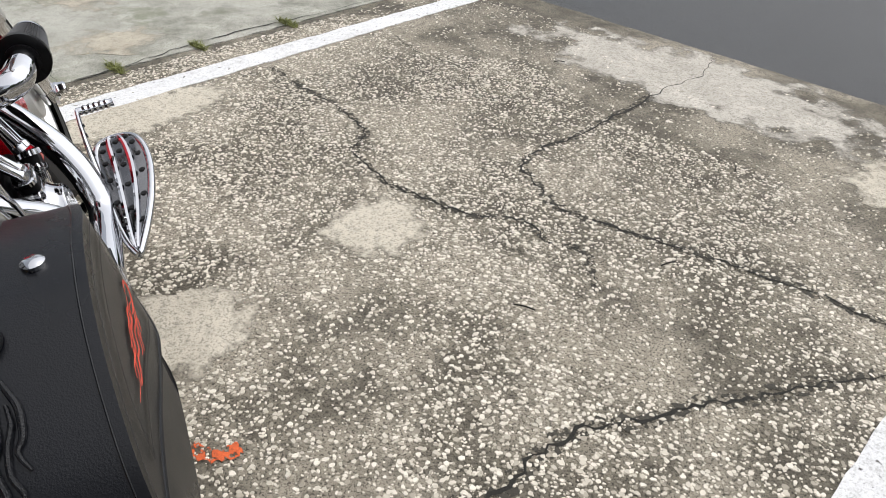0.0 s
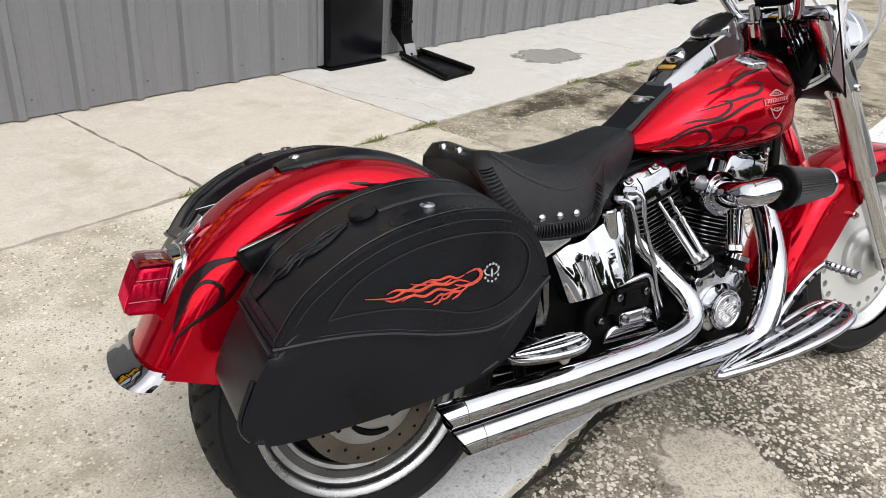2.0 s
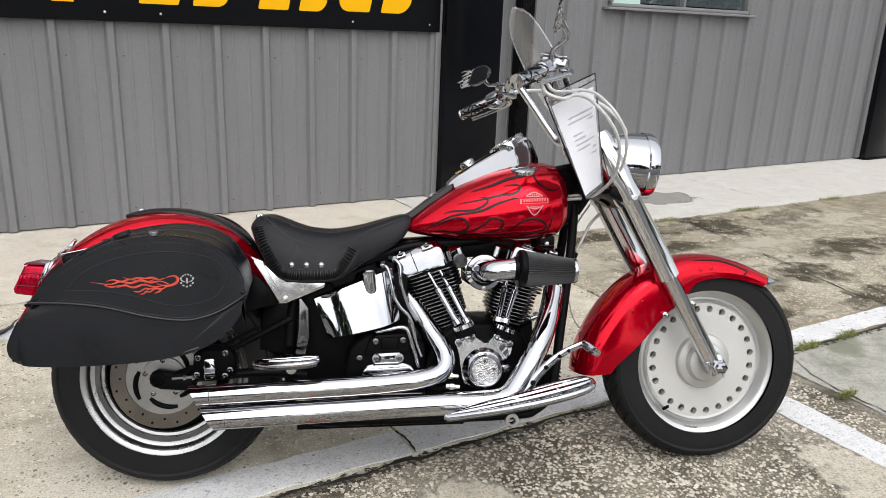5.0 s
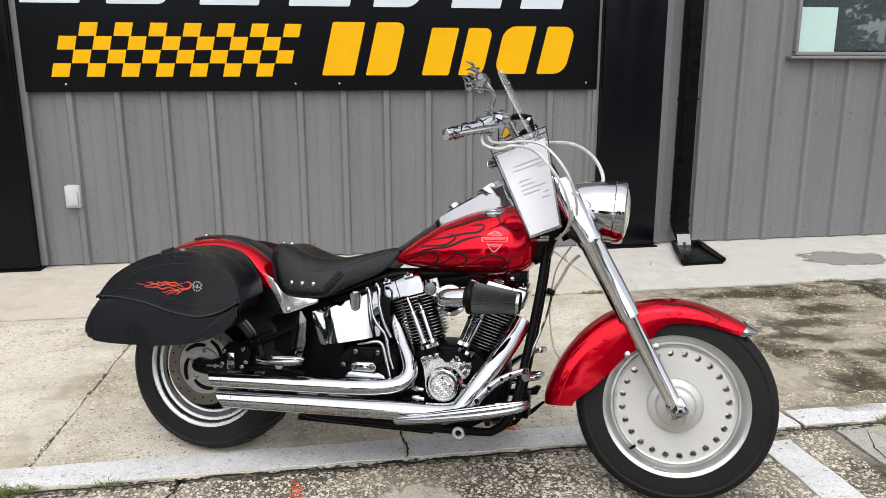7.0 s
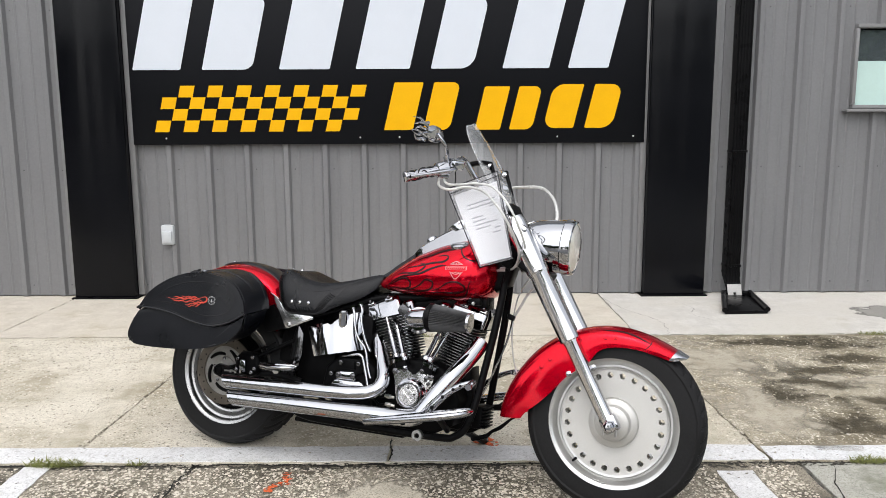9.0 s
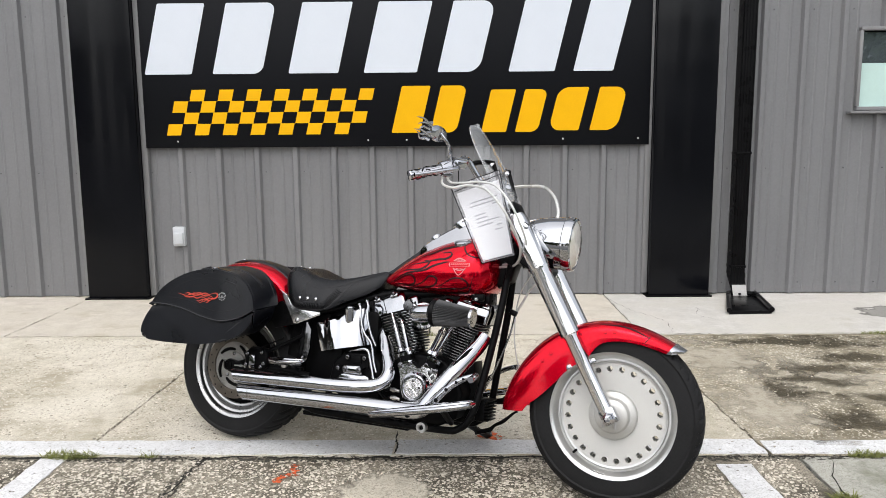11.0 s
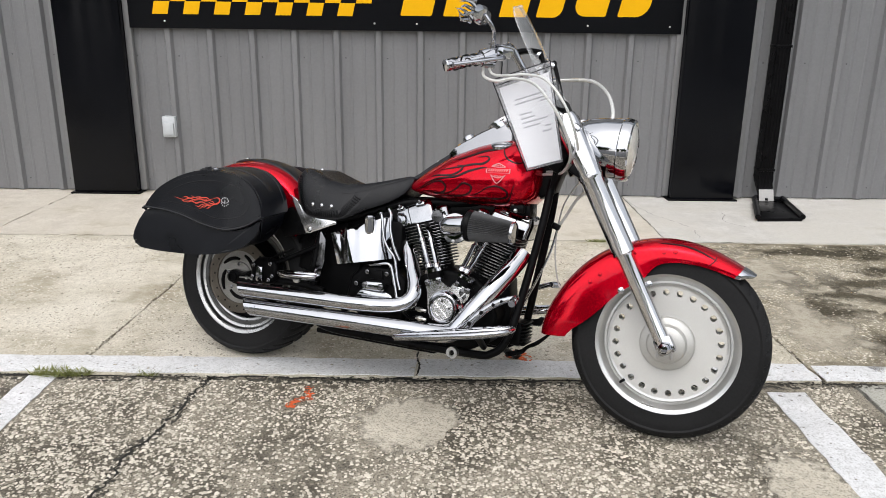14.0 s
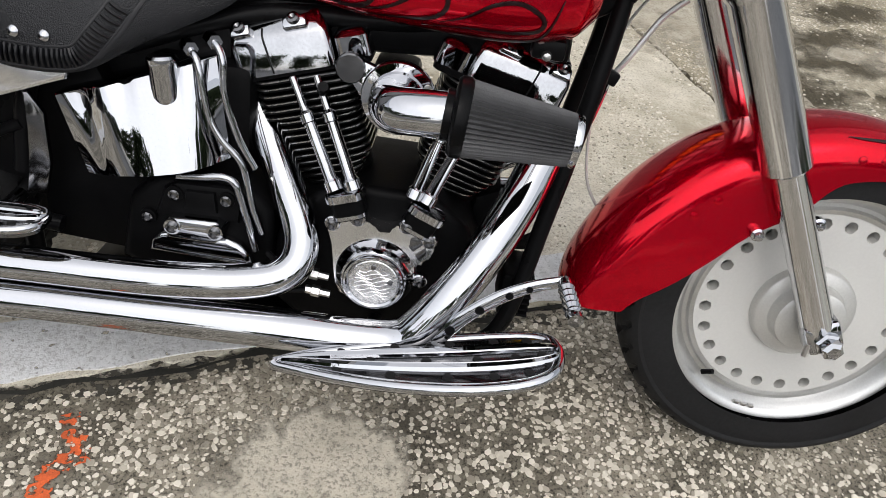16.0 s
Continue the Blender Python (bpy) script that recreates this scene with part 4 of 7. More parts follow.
def holed_ring(bm, c, r0, r1, y, n, hr, rm, depth):
    """A flat ring with a circle of n round holes."""
    m = 12
    for k in range(n):
        a0, a1 = 2 * math.pi * k / n, 2 * math.pi * (k + 1) / n
        am = (a0 + a1) / 2
        P = lambda r, a: Vector((c[0] + r * math.cos(a), y, c[2] + r * math.sin(a)))
        outer = [P(r0 + (r1 - r0) * t, a0) for t in (0.5, 1.0)] + [P(r1, a0 + (a1 - a0) * t) for t in (0.25, 0.5, 0.75, 1.0)]
        outer += [P(r1 + (r0 - r1) * t, a1) for t in (0.5, 1.0)] + [P(r0, a1 + (a0 - a1) * t) for t in (0.25, 0.5, 0.75, 1.0)]
        ctr = P(rm, am)
        er, et = (P(1, am) - P(0, am)).normalized(), Vector((-math.sin(am), 0, math.cos(am)))
        inner = []
        for q in outer:
            d = q - ctr
            inner.append(ctr + hr * Vector(d).normalized())
        vo, vi = [bm.verts.new(q) for q in outer], [bm.verts.new(q) for q in inner]
        vd = [bm.verts.new(q + Vector((0, depth, 0))) for q in inner]
        for i in range(m):
            j = (i + 1) % m
            bm.faces.new((vo[i], vo[j], vi[j], vi[i]))
            bm.faces.new((vi[i], vi[j], vd[j], vd[i]))
    bmesh.ops.remove_doubles(bm, verts=bm.verts[:], dist=1e-5)


fw = part("front_wheel", made(lathe, [(0.086, -0.030), (0.150, -0.031)], FW, (0, 1, 0), 96, False), ALU, bike, "pale solid disc front wheel with a ring of round holes")
tyre("tyre", FW, 0.322, 0.072, 0.232, fw, 40)
bm = bmesh.new()
holed_ring(bm, FW, 0.150, 0.188, -0.031, 24, 0.0110, 0.169, 0.026)
part("holed_disc", bm, ALU, fw)
bm = bmesh.new()
holed_ring(bm, FW, 0.150, 0.188, 0.031, 24, 0.0110, 0.169, -0.026)
lathe(bm, [(0.03, 0.031), (0.150, 0.031)], FW, (0, 1, 0), 72, False)
part("holed_disc", bm, ALU, fw)
for s in (-1, 1):
    bm = bmesh.new()
    lathe(bm, [(0.186, 0.030), (0.196, 0.032), (0.200, 0.026), (0.207, 0.026), (0.212, 0.033), (0.219, 0.046), (0.224, 0.051), (0.2345, 0.0535), (0.2365, 0.050), (0.235, 0.044)], FW, (0, s, 0), 128, False)
    part("rim", bm, RIM, fw, "polished rim lip")
bm = bmesh.new()
lathe(bm, [(0.090, 0.029), (0.088, 0.044), (0.084, 0.048), (0.066, 0.052), (0.062, 0.058), (0.060, 0.074), (0.055, 0.078), (0.030, 0.080), (0.001, 0.080)], FW, (0, -1, 0), 72, False)
part("hub", bm, HUB, fw, "turned metal hub")
part("hub", made(lathe, [(0.100, 0.029), (0.098, 0.044), (0.070, 0.052), (0.066, 0.074), (0.030, 0.080), (0.001, 0.080)], FW, (0, 1, 0), 48, False), STEEL, fw)
part("valve", made(tube, [(FW[0] - 0.135, -0.045, FW[2] - 0.155), (FW[0] - 0.122, -0.058, FW[2] - 0.142)], 0.005, 8, 1), BLACK, fw)
for k in range(3):
    a = radians(-104 + k * 4)
    part("balance_weight", made(box, (FW[0] + 0.217 * math.cos(a), -0.047, FW[2] + 0.217 * math.sin(a)), (0.011, 0.006, 0.006), 0.001, rot(0, -math.degrees(a) - 90, 0)), STEEL, fw)

rw = part("rear_wheel", made(lathe, [(0.172, -0.052), (0.175, -0.058), (0.183, -0.060), (0.186, -0.064), (0.203, -0.065), (0.206, -0.066), (0.211, -0.068), (0.216, -0.080), (0.222, -0.086), (0.234, -0.0885), (0.2365, -0.085), (0.235, -0.076)], RW, (0, 1, 0), 128, False), REARRIM, bike, "polished multi-step rear wheel rim")
tyre("tyre", RW, 0.325, 0.100, 0.232, rw, 36)
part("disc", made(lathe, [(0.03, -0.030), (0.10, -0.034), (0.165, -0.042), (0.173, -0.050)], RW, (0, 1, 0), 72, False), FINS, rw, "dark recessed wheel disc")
part("disc", made(lathe, [(0.03, 0.030), (0.10, 0.034), (0.19, 0.050), (0.215, 0.078), (0.2365, 0.085)], RW, (0, 1, 0), 72, False), ALU, rw)
part("rim_groove", made(lathe, [(0.1865, -0.0655), (0.200, -0.0662)], RW, (0, 1, 0), 128, False), RIMDARK, rw, "dull grey groove round the rim")
part("rim_groove", made(lathe, [(0.2122, -0.0715), (0.2158, -0.0800)], RW, (0, 1, 0), 128, False), RIMDARK, rw)
part("brake_disc", made(lathe, [(0.106, -0.104), (0.146, -0.104), (0.146, -0.110), (0.106, -0.110), (0.106, -0.104)], RW, (0, 1, 0), 72, False), DISCM, rw, "worn brown-grey brake disc")
# black discs on the face paint in the shade of the drillings
for k in range(24):
    a = 2 * math.pi * k / 24
    rr = 0.119 + 0.014 * (k % 2)
    part("drill_hole", made(lathe, [(0.0038, 0), (0.0036, 0.0008), (0.0001, 0.0008)], (RW[0] + rr * math.cos(a), -0.110, RW[2] + rr * math.sin(a)), (0, -1, 0), 8), BLACK, rw)
part("disc_carrier", made(lathe, [(0.02, -0.112), (0.06, -0.112), (0.062, -0.106), (0.106, -0.105)], RW, (0, 1, 0), 48, False), CARRIER, rw, "grey slotted disc carrier")
# slots are not cut: black beads carry their shade
for k in range(5):
    a = 2 * math.pi * k / 5 + 0.35
    pts = [(RW[0] + (0.070 + 0.021 * t) * math.cos(a + 1.0 * t), -0.1062, RW[2] + (0.070 + 0.021 * t) * math.sin(a + 1.0 * t)) for t in (0, 0.25, 0.5, 0.75, 1)]
    part("slot", made(tube, pts, [0.005, 0.0072, 0.0075, 0.0072, 0.005], 8, 4), FINS, rw, "curved slot, its shade drawn as a black bead")
    part("carrier_bolt", made(lathe, [(0.007, 0), (0.007, 0.004), (0.004, 0.005), (0.001, 0.003)], (RW[0] + 0.052 * math.cos(a), -0.112, RW[2] + 0.052 * math.sin(a)), (0, -1, 0), 10), SMOKE, rw)


# fenders
def fender_mesh(bm, c, rows, th0, th1, n, crown=0.5, lift=0.0, thick=0.004):
    rings = []
    for k in range(n + 1):
        th = th0 + (th1 - th0) * k / n
        R, inner, hw = smooth_table(rows, th)
        R += lift
        hw += lift
        h = min((R - inner) * 0.75, hw * crown)
        sec = [(-hw, inner), (-hw, inner + (R - h - inner) * 0.5)]
        for i in range(15):
            a = math.pi * (i / 14 - 0.5)
            sec.append((hw * math.copysign(abs(math.sin(a)) ** 0.9, a), R - h + h * math.cos(a) ** 0.8))
        sec += [(hw, inner + (R - h - inner) * 0.5), (hw, inner)]
        ins = [(y * (hw - thick) / hw, r - thick if abs(y) < hw * 0.98 else r) for y, r in sec][::-1]
        e = Vector((math.cos(radians(th)), 0, math.sin(radians(th))))
        rings.append([Vector(c) + e * r + Vector((0, y, 0)) for y, r in sec + ins])
    loft(bm, rings)


RF_ROWS = [(30, 0.402, 0.31, 0.100), (43, 0.416, 0.312, 0.106), (53, 0.435, 0.315, 0.111), (64, 0.461, 0.325, 0.115), (73, 0.471, 0.33, 0.117), (90, 0.474, 0.335, 0.119), (110, 0.464, 0.325, 0.119), (122, 0.455, 0.315, 0.119), (135, 0.446, 0.300, 0.118), (150, 0.434, 0.285, 0.116), (157, 0.438, 0.278, 0.115), (164, 0.450, 0.275, 0.112)]
FF_ROWS = [(40, 0.362, 0.335, 0.066), (50, 0.352, 0.310, 0.072), (60, 0.343, 0.292, 0.078), (76, 0.341, 0.279, 0.082), (92, 0.346, 0.272, 0.084), (106, 0.352, 0.262, 0.086), (111, 0.354, 0.232, 0.087), (116, 0.357, 0.218, 0.088), (126, 0.366, 0.222, 0.090), (140, 0.378, 0.226, 0.092), (155, 0.392, 0.232, 0.094), (170, 0.412, 0.262, 0.095), (178, 0.425, 0.300, 0.094), (184, 0.432, 0.345, 0.092)]
bm = made(fender_mesh, RW, RF_ROWS, 38, 160.6, 60)
bmesh.ops.triangulate(bm, faces=bm.faces[:])
RF_BVH = BVHTree.FromBMesh(bm)
rear_fender = part("rear_fender", bm, RED, bike, "glossy red rear fender with black flames", 50)
bm = made(fender_mesh, FW, FF_ROWS, 52.0, 184, 64, 0.62)
bmesh.ops.triangulate(bm, faces=bm.faces[:])
FF_BVH = BVHTree.FromBMesh(bm)
front_fender = part("front_fender", bm, RED, bike, "glossy red front fender", 50)
bm = made(fender_mesh, RW, [(157.5, 0.440, 0.396, 0.1150), (159.5, 0.446, 0.400, 0.118), (161.5, 0.458, 0.408, 0.122), (163.5, 0.476, 0.420, 0.124)], 158.4, 163.2, 12, 0.5, 0.003)
part("fender_tip", bm, DARKCHROME, rear_fender, "chrome fender tip", 50)
bm = made(fender_mesh, FW, [(46, 0.357, 0.349, 0.040), (48.5, 0.354, 0.330, 0.060), (51, 0.351, 0.312, 0.071), (54, 0.349, 0.302, 0.075)], 46.5, 53.5, 12, 0.62, 0.003)
part("fender_tip", bm, CHROME, front_fender, "chrome fender tip", 50)


def cast(bvh, x, z, side):
    hit, n, _, _ = bvh.ray_cast(Vector((x, side * 0.8, z)), Vector((0, -side, 0)))
    if hit is None:
        return None, None
    return hit, (n if n.y * side > 0 else -n)


def ribbon(bvh, pts, w, side, lift=0.0014, taper=True, n=9):
    """A painted or sewn stroke that lies on a curved surface, thin at its ends."""
    p = spline([(x, z, 0) for x, z in pts], n)
    bm = bmesh.new()
    prev = None
    for i, q in enumerate(p):
        d = p[min(i + 1, len(p) - 1)] - p[max(i - 1, 0)]
        if d.length < 1e-6:
            continue
        s = Vector((-d.y, d.x, 0)).normalized()
        e = w * (max(0.12, math.sin(math.pi * (i + 0.5) / len(p))) ** 0.7 if taper else 1)
        row = []
        for t in (-1, 0, 1):
            h, nn = cast(bvh, q.x + s.x * e * t, q.y + s.y * e * t, side)
            if h is None:
                row = None
                break
            if nn.y * side < 0:
                nn = -nn
            row.append(bm.verts.new(h + nn * (lift + (0.0004 if t == 0 else 0))))
        if row and prev:
            for a in (0, 1):
                bm.faces.new((prev[a], row[a], row[a + 1], prev[a + 1]))
        prev = row
    return bm


REAR_FLAMES = [([(-0.349, 0.543), (-0.334, 0.576), (-0.317, 0.609), (-0.295, 0.635), (-0.269, 0.653), (-0.237, 0.660), (-0.200, 0.662)], 0.0075),
               ([(-0.328, 0.576), (-0.311, 0.608), (-0.291, 0.624), (-0.273, 0.623), (-0.262, 0.607), (-0.270, 0.586), (-0.296, 0.567), (-0.324, 0.552), (-0.344, 0.534), (-0.360, 0.505)], 0.0052),
               ([(-0.185, 0.655), (-0.213, 0.635), (-0.236, 0.610), (-0.262, 0.585), (-0.293, 0.566)], 0.0050),
               ([(-0.170, 0.650), (-0.200, 0.630), (-0.220, 0.612)], 0.0035),
               ([(-0.157, 0.724), (-0.119, 0.731), (-0.070, 0.750), (-0.022, 0.752), (0.030, 0.740)], 0.0058),
               ([(-0.157, 0.703), (-0.094, 0.719), (-0.046, 0.721), (-0.031, 0.734), (-0.057, 0.742), (-0.106, 0.731)], 0.0042),
               ([(-0.19, 0.69), (-0.13, 0.70), (-0.07, 0.700), (0.00, 0.705)], 0.0050),
               ([(-0.016, 0.766), (0.032, 0.757), (0.102, 0.744), (0.16, 0.725)], 0.0050)]
for pts, w in REAR_FLAMES:
    for s in (-1, 1):
        part("flame_stroke", ribbon(RF_BVH, pts, w * 0.8, s), FLAME, rear_fender, "black painted flame stroke")
for pts, w in (([(1.60, 0.655), (1.68, 0.655), (1.74, 0.640), (1.80, 0.612)], 0.002), ([(1.765, 0.600), (1.782, 0.618), (1.785, 0.630)], 0.002)):
    for s in (-1, 1):
        part("flame_stroke", ribbon(FF_BVH, pts, w, s), FLAME, front_fender, "black painted flame stroke")
for x, z in ((1.625, 0.628), (1.660, 0.632), (1.40, 0.50), (1.43, 0.53)):
    h, n = cast(FF_BVH, x, z, -1)
    part("rivet", made(lathe, [(0.008, -0.001), (0.006, 0.002), (0.0005, 0.003)], h, n, 12), RED, front_fender)
for x, z in ((1.505, 0.487), (1.592, 0.520)):
    part("fender_bolt", made(lathe, [(0.011, 0), (0.011, 0.010), (0.007, 0.012), (0.007, 0.018), (0.001, 0.019)], (x, -0.092, z), (0, -1, 0), 16), CHROME, front_fender)

# leather bib on the rear fender
bm = made(fender_mesh, RW, [(50, 0.434, 0.420, 0.035), (62, 0.460, 0.445, 0.055), (73, 0.474, 0.460, 0.056), (85, 0.479, 0.465, 0.055), (100, 0.477, 0.463, 0.045), (104, 0.474, 0.464, 0.02)], 50, 104, 30, 0.25, 0.003)
bib = part("fender_bib", bm, VINYL, rear_fender, "black laced leather fender strip", 50)
part("bib_stud", made(lathe, [(0.011, 0), (0.009, 0.004), (0.001, 0.006)], (-0.078, 0.0, RW[2] + 0.474), (-0.17, 0, 1), 16), CHROME, rear_fender)
for k in range(34):
    th = radians(58 + k * 1.25)
    for s in (-1, 1):
        q = Vector(RW) + Vector((math.cos(th), 0, math.sin(th))) * (smooth_table(RF_ROWS, 58 + k * 1.25)[0] - 0.004) + Vector((0, s * 0.053, 0.003))
        part("lace", made(tube, [q + Vector((-0.006, 0, 0)), q + Vector((0.006, 0, -0.001))], 0.0022, 5, 1), VINYL, rear_fender)

# tail light, turn signals, struts
tl = part("tail_light", made(prism, [(-0.366, 0.552), (-0.326, 0.658), (-0.300, 0.664), (-0.335, 0.546)], -0.062, 0.062, 0.008, 3), CHROME, bike, "chrome-backed tail light")
part("lens", made(prism, [(-0.418, 0.574), (-0.411, 0.567), (-0.362, 0.561), (-0.328, 0.647), (-0.376, 0.652), (-0.384, 0.647)], -0.051, 0.051, 0.010, 3), REDLENS, tl, "red faceted lens")
part("lens_frame", made(prism, [(-0.383, 0.6500), (-0.377, 0.6535), (-0.330, 0.6490), (-0.3285, 0.6525), (-0.378, 0.6575), (-0.386, 0.6525)], -0.052, 0.052, 0.0012), REDDEEP, tl, "dark red upper lens edge")
for s in (-1, 1):
    for z0, x0 in ((0.592, -0.408), (0.628, -0.392)):
        part("lens_rib", made(tube, [(x0, s * 0.0515, z0), (x0 + 0.052, s * 0.0518, z0 - 0.003)], 0.0018, 6, 2), REDDEEP, tl)
    for k in range(5):
        x = -0.404 + 0.011 * k
        part("lens_facet", made(prism, [(x, 0.597 + 0.001 * k), (x + 0.008, 0.596), (x + 0.016, 0.622), (x + 0.008, 0.624)], s * 0.0512, s * 0.0534, 0.0008), REDLENS, tl)
for k in range(6):
    y = -0.042 + 0.0165 * k
    part("lens_rib", made(tube, [(-0.4170, y, 0.580), (-0.4020, y + 0.004, 0.612), (-0.3860, y, 0.645)], 0.0024, 6, 3), REDLENS, tl)
part("lens_window", made(box, (-0.352, 0, 0.654), (0.030, 0.040, 0.004), 0.001, rot(0, 6, 0)), CLEAR, tl, "clear window in the lamp top")
part("lamp_bezel", made(tube, [(-0.338, -0.056, 0.570), (-0.322, -0.059, 0.612), (-0.308, -0.056, 0.655), (-0.303, 0.0, 0.668), (-0.308, 0.056, 0.655), (-0.322, 0.059, 0.612), (-0.338, 0.056, 0.570)], 0.007, 10, 6), CHROME, tl, "rounded chrome bezel")
part("ornament", made(prism, [(-0.306, 0.667), (-0.285, 0.676), (-0.268, 0.700), (-0.259, 0.716), (-0.264, 0.720), (-0.284, 0.697), (-0.312, 0.674)], -0.011, 0.011, 0.003), CHROME, tl, "chrome ornament above the lamp")
for s in (-1, 1):
    part("ornament_wing", made(prism, [(-0.300, 0.674), (-0.288, 0.682), (-0.280, 0.692), (-0.286, 0.694), (-0.304, 0.680)], s * 0.010, s * 0.030, 0.003), CHROME, tl)
for s in (-1, 1):
    ts = part("turn_signal", made(box, (-0.185, s * 0.166, 0.680), (0.112, 0.036, 0.042), 0.013, rot(0, -12, -s * 14), 3), BLACK, bike, "black turn signal with a chrome edge")
    part("trim", made(box, (-0.187, s * 0.172, 0.7025), (0.112, 0.009, 0.004), 0.0015, rot(0, -12, -s * 14)), CHROME, ts, "bright top edge")
    part("stem", made(tube, [(-0.13, s * 0.16, 0.695), (-0.10, s * 0.13, 0.690)], 0.009, 10, 1), BLACK, ts)
    st = part("fender_strut", made(prism, [(0.235, 0.690), (0.262, 0.672), (0.300, 0.600), (0.325, 0.548), (0.345, 0.548), (0.452, 0.592), (0.456, 0.604), (0.440, 0.612), (0.345, 0.604), (0.322, 0.618), (0.285, 0.668)], s * 0.150, s * 0.165, 0.005), CASTCHROME, bike, "polished fender strut bracket")
    part("strut_bolt", made(lathe, [(0.010, 0), (0.008, 0.006), (0.001, 0.007)], (0.345, s * 0.165, 0.562), (0, s, 0), 8), STEEL, st)
    part("strut_panel", made(prism, [(0.245, 0.640), (0.300, 0.592), (0.326, 0.545), (0.22, 0.52), (0.16, 0.60)], s * 0.130, s * 0.140, 0.003), BLACK, st)

# fuel tank
TANK = [(0.690, 0.765, 0.752, 0.040), (0.705, 0.782, 0.743, 0.068), (0.73, 0.802, 0.735, 0.090), (0.78, 0.842, 0.729, 0.114), (0.85, 0.887, 0.720, 0.140), (0.95, 0.930, 0.714, 0.157), (1.04, 0.957, 0.712, 0.164), (1.10, 0.962, 0.718, 0.160), (1.15, 0.953, 0.730, 0.145), (1.176, 0.926, 0.758, 0.116), (1.188, 0.872, 0.812, 0.062)]
bm = bmesh.new()
rings = []
for k in range(49):
    x = 0.690 + (1.188 - 0.690) * (0.5 - 0.5 * math.cos(math.pi * k / 48))
    zt, zb, hw = smooth_table(TANK, x) if 0.72 < x < 1.14 else lerp_table(TANK, x)
    ring = []
    for i in range(40):
        a = 2 * math.pi * i / 40
        ca, sa = math.cos(a), math.sin(a)
        zm = zb + (zt - zb) * 0.42
        y = hw * math.copysign(abs(ca) ** 0.82, ca)
        z = zm + ((zt - zm) if sa > 0 else (zm - zb)) * math.copysign(abs(sa) ** (0.95 if sa > 0 else 0.55), sa)
        ring.append(Vector((x, y, z)))
    rings.append(ring)
loft(bm, rings)
bmesh.ops.triangulate(bm, faces=bm.faces[:])
TANK_BVH = BVHTree.FromBMesh(bm)
tank = part("fuel_tank", bm, RED, bike, "glossy red teardrop fuel tank with black flames", 60)
FL = [([(0.733, 0.752), (0.777, 0.766), (0.819, 0.786), (0.848, 0.789), (0.867, 0.774), (0.862, 0.756), (0.832, 0.748), (0.794, 0.751), (0.761, 0.748)], 0.0042),
      ([(0.819, 0.744), (0.877, 0.752), (0.911, 0.769), (0.935, 0.789), (0.966, 0.782), (0.963, 0.761), (0.936, 0.748), (0.886, 0.742), (0.836, 0.738)], 0.0042),
      ([(0.961, 0.748), (0.995, 0.761), (1.029, 0.782), (1.063, 0.789), (1.094, 0.776), (1.096, 0.758), (1.063, 0.748), (0.995, 0.745), (0.936, 0.738)], 0.0040),
      ([(0.800, 0.802), (0.827, 0.809), (0.885, 0.814), (0.918, 0.831), (0.925, 0.848), (0.90, 0.850)], 0.0042),
      ([(0.84, 0.83), (0.90, 0.842), (0.960, 0.856), (1.000, 0.862), (1.020, 0.876), (1.012, 0.888), (0.975, 0.884)], 0.0046),
      ([(0.88, 0.866), (0.94, 0.885), (0.99, 0.905), (1.04, 0.916), (1.075, 0.925)], 0.0044),
      ([(1.060, 0.938), (1.069, 0.906), (1.090, 0.882), (1.125, 0.873), (1.150, 0.885)], 0.0036),
      ([(0.750, 0.757), (0.819, 0.794), (0.902, 0.810), (0.952, 0.832), (0.994, 0.846), (1.02, 0.85)], 0.0048),
      ([(1.12, 0.80), (1.10, 0.745), (1.06, 0.732), (0.98, 0.730), (0.90, 0.731)], 0.0036)]
for pts, w in FL:
    for s in (-1, 1):
        part("flame_stroke", ribbon(TANK_BVH, pts, w * 0.8, s), FLAME, tank, "black painted flame stroke")
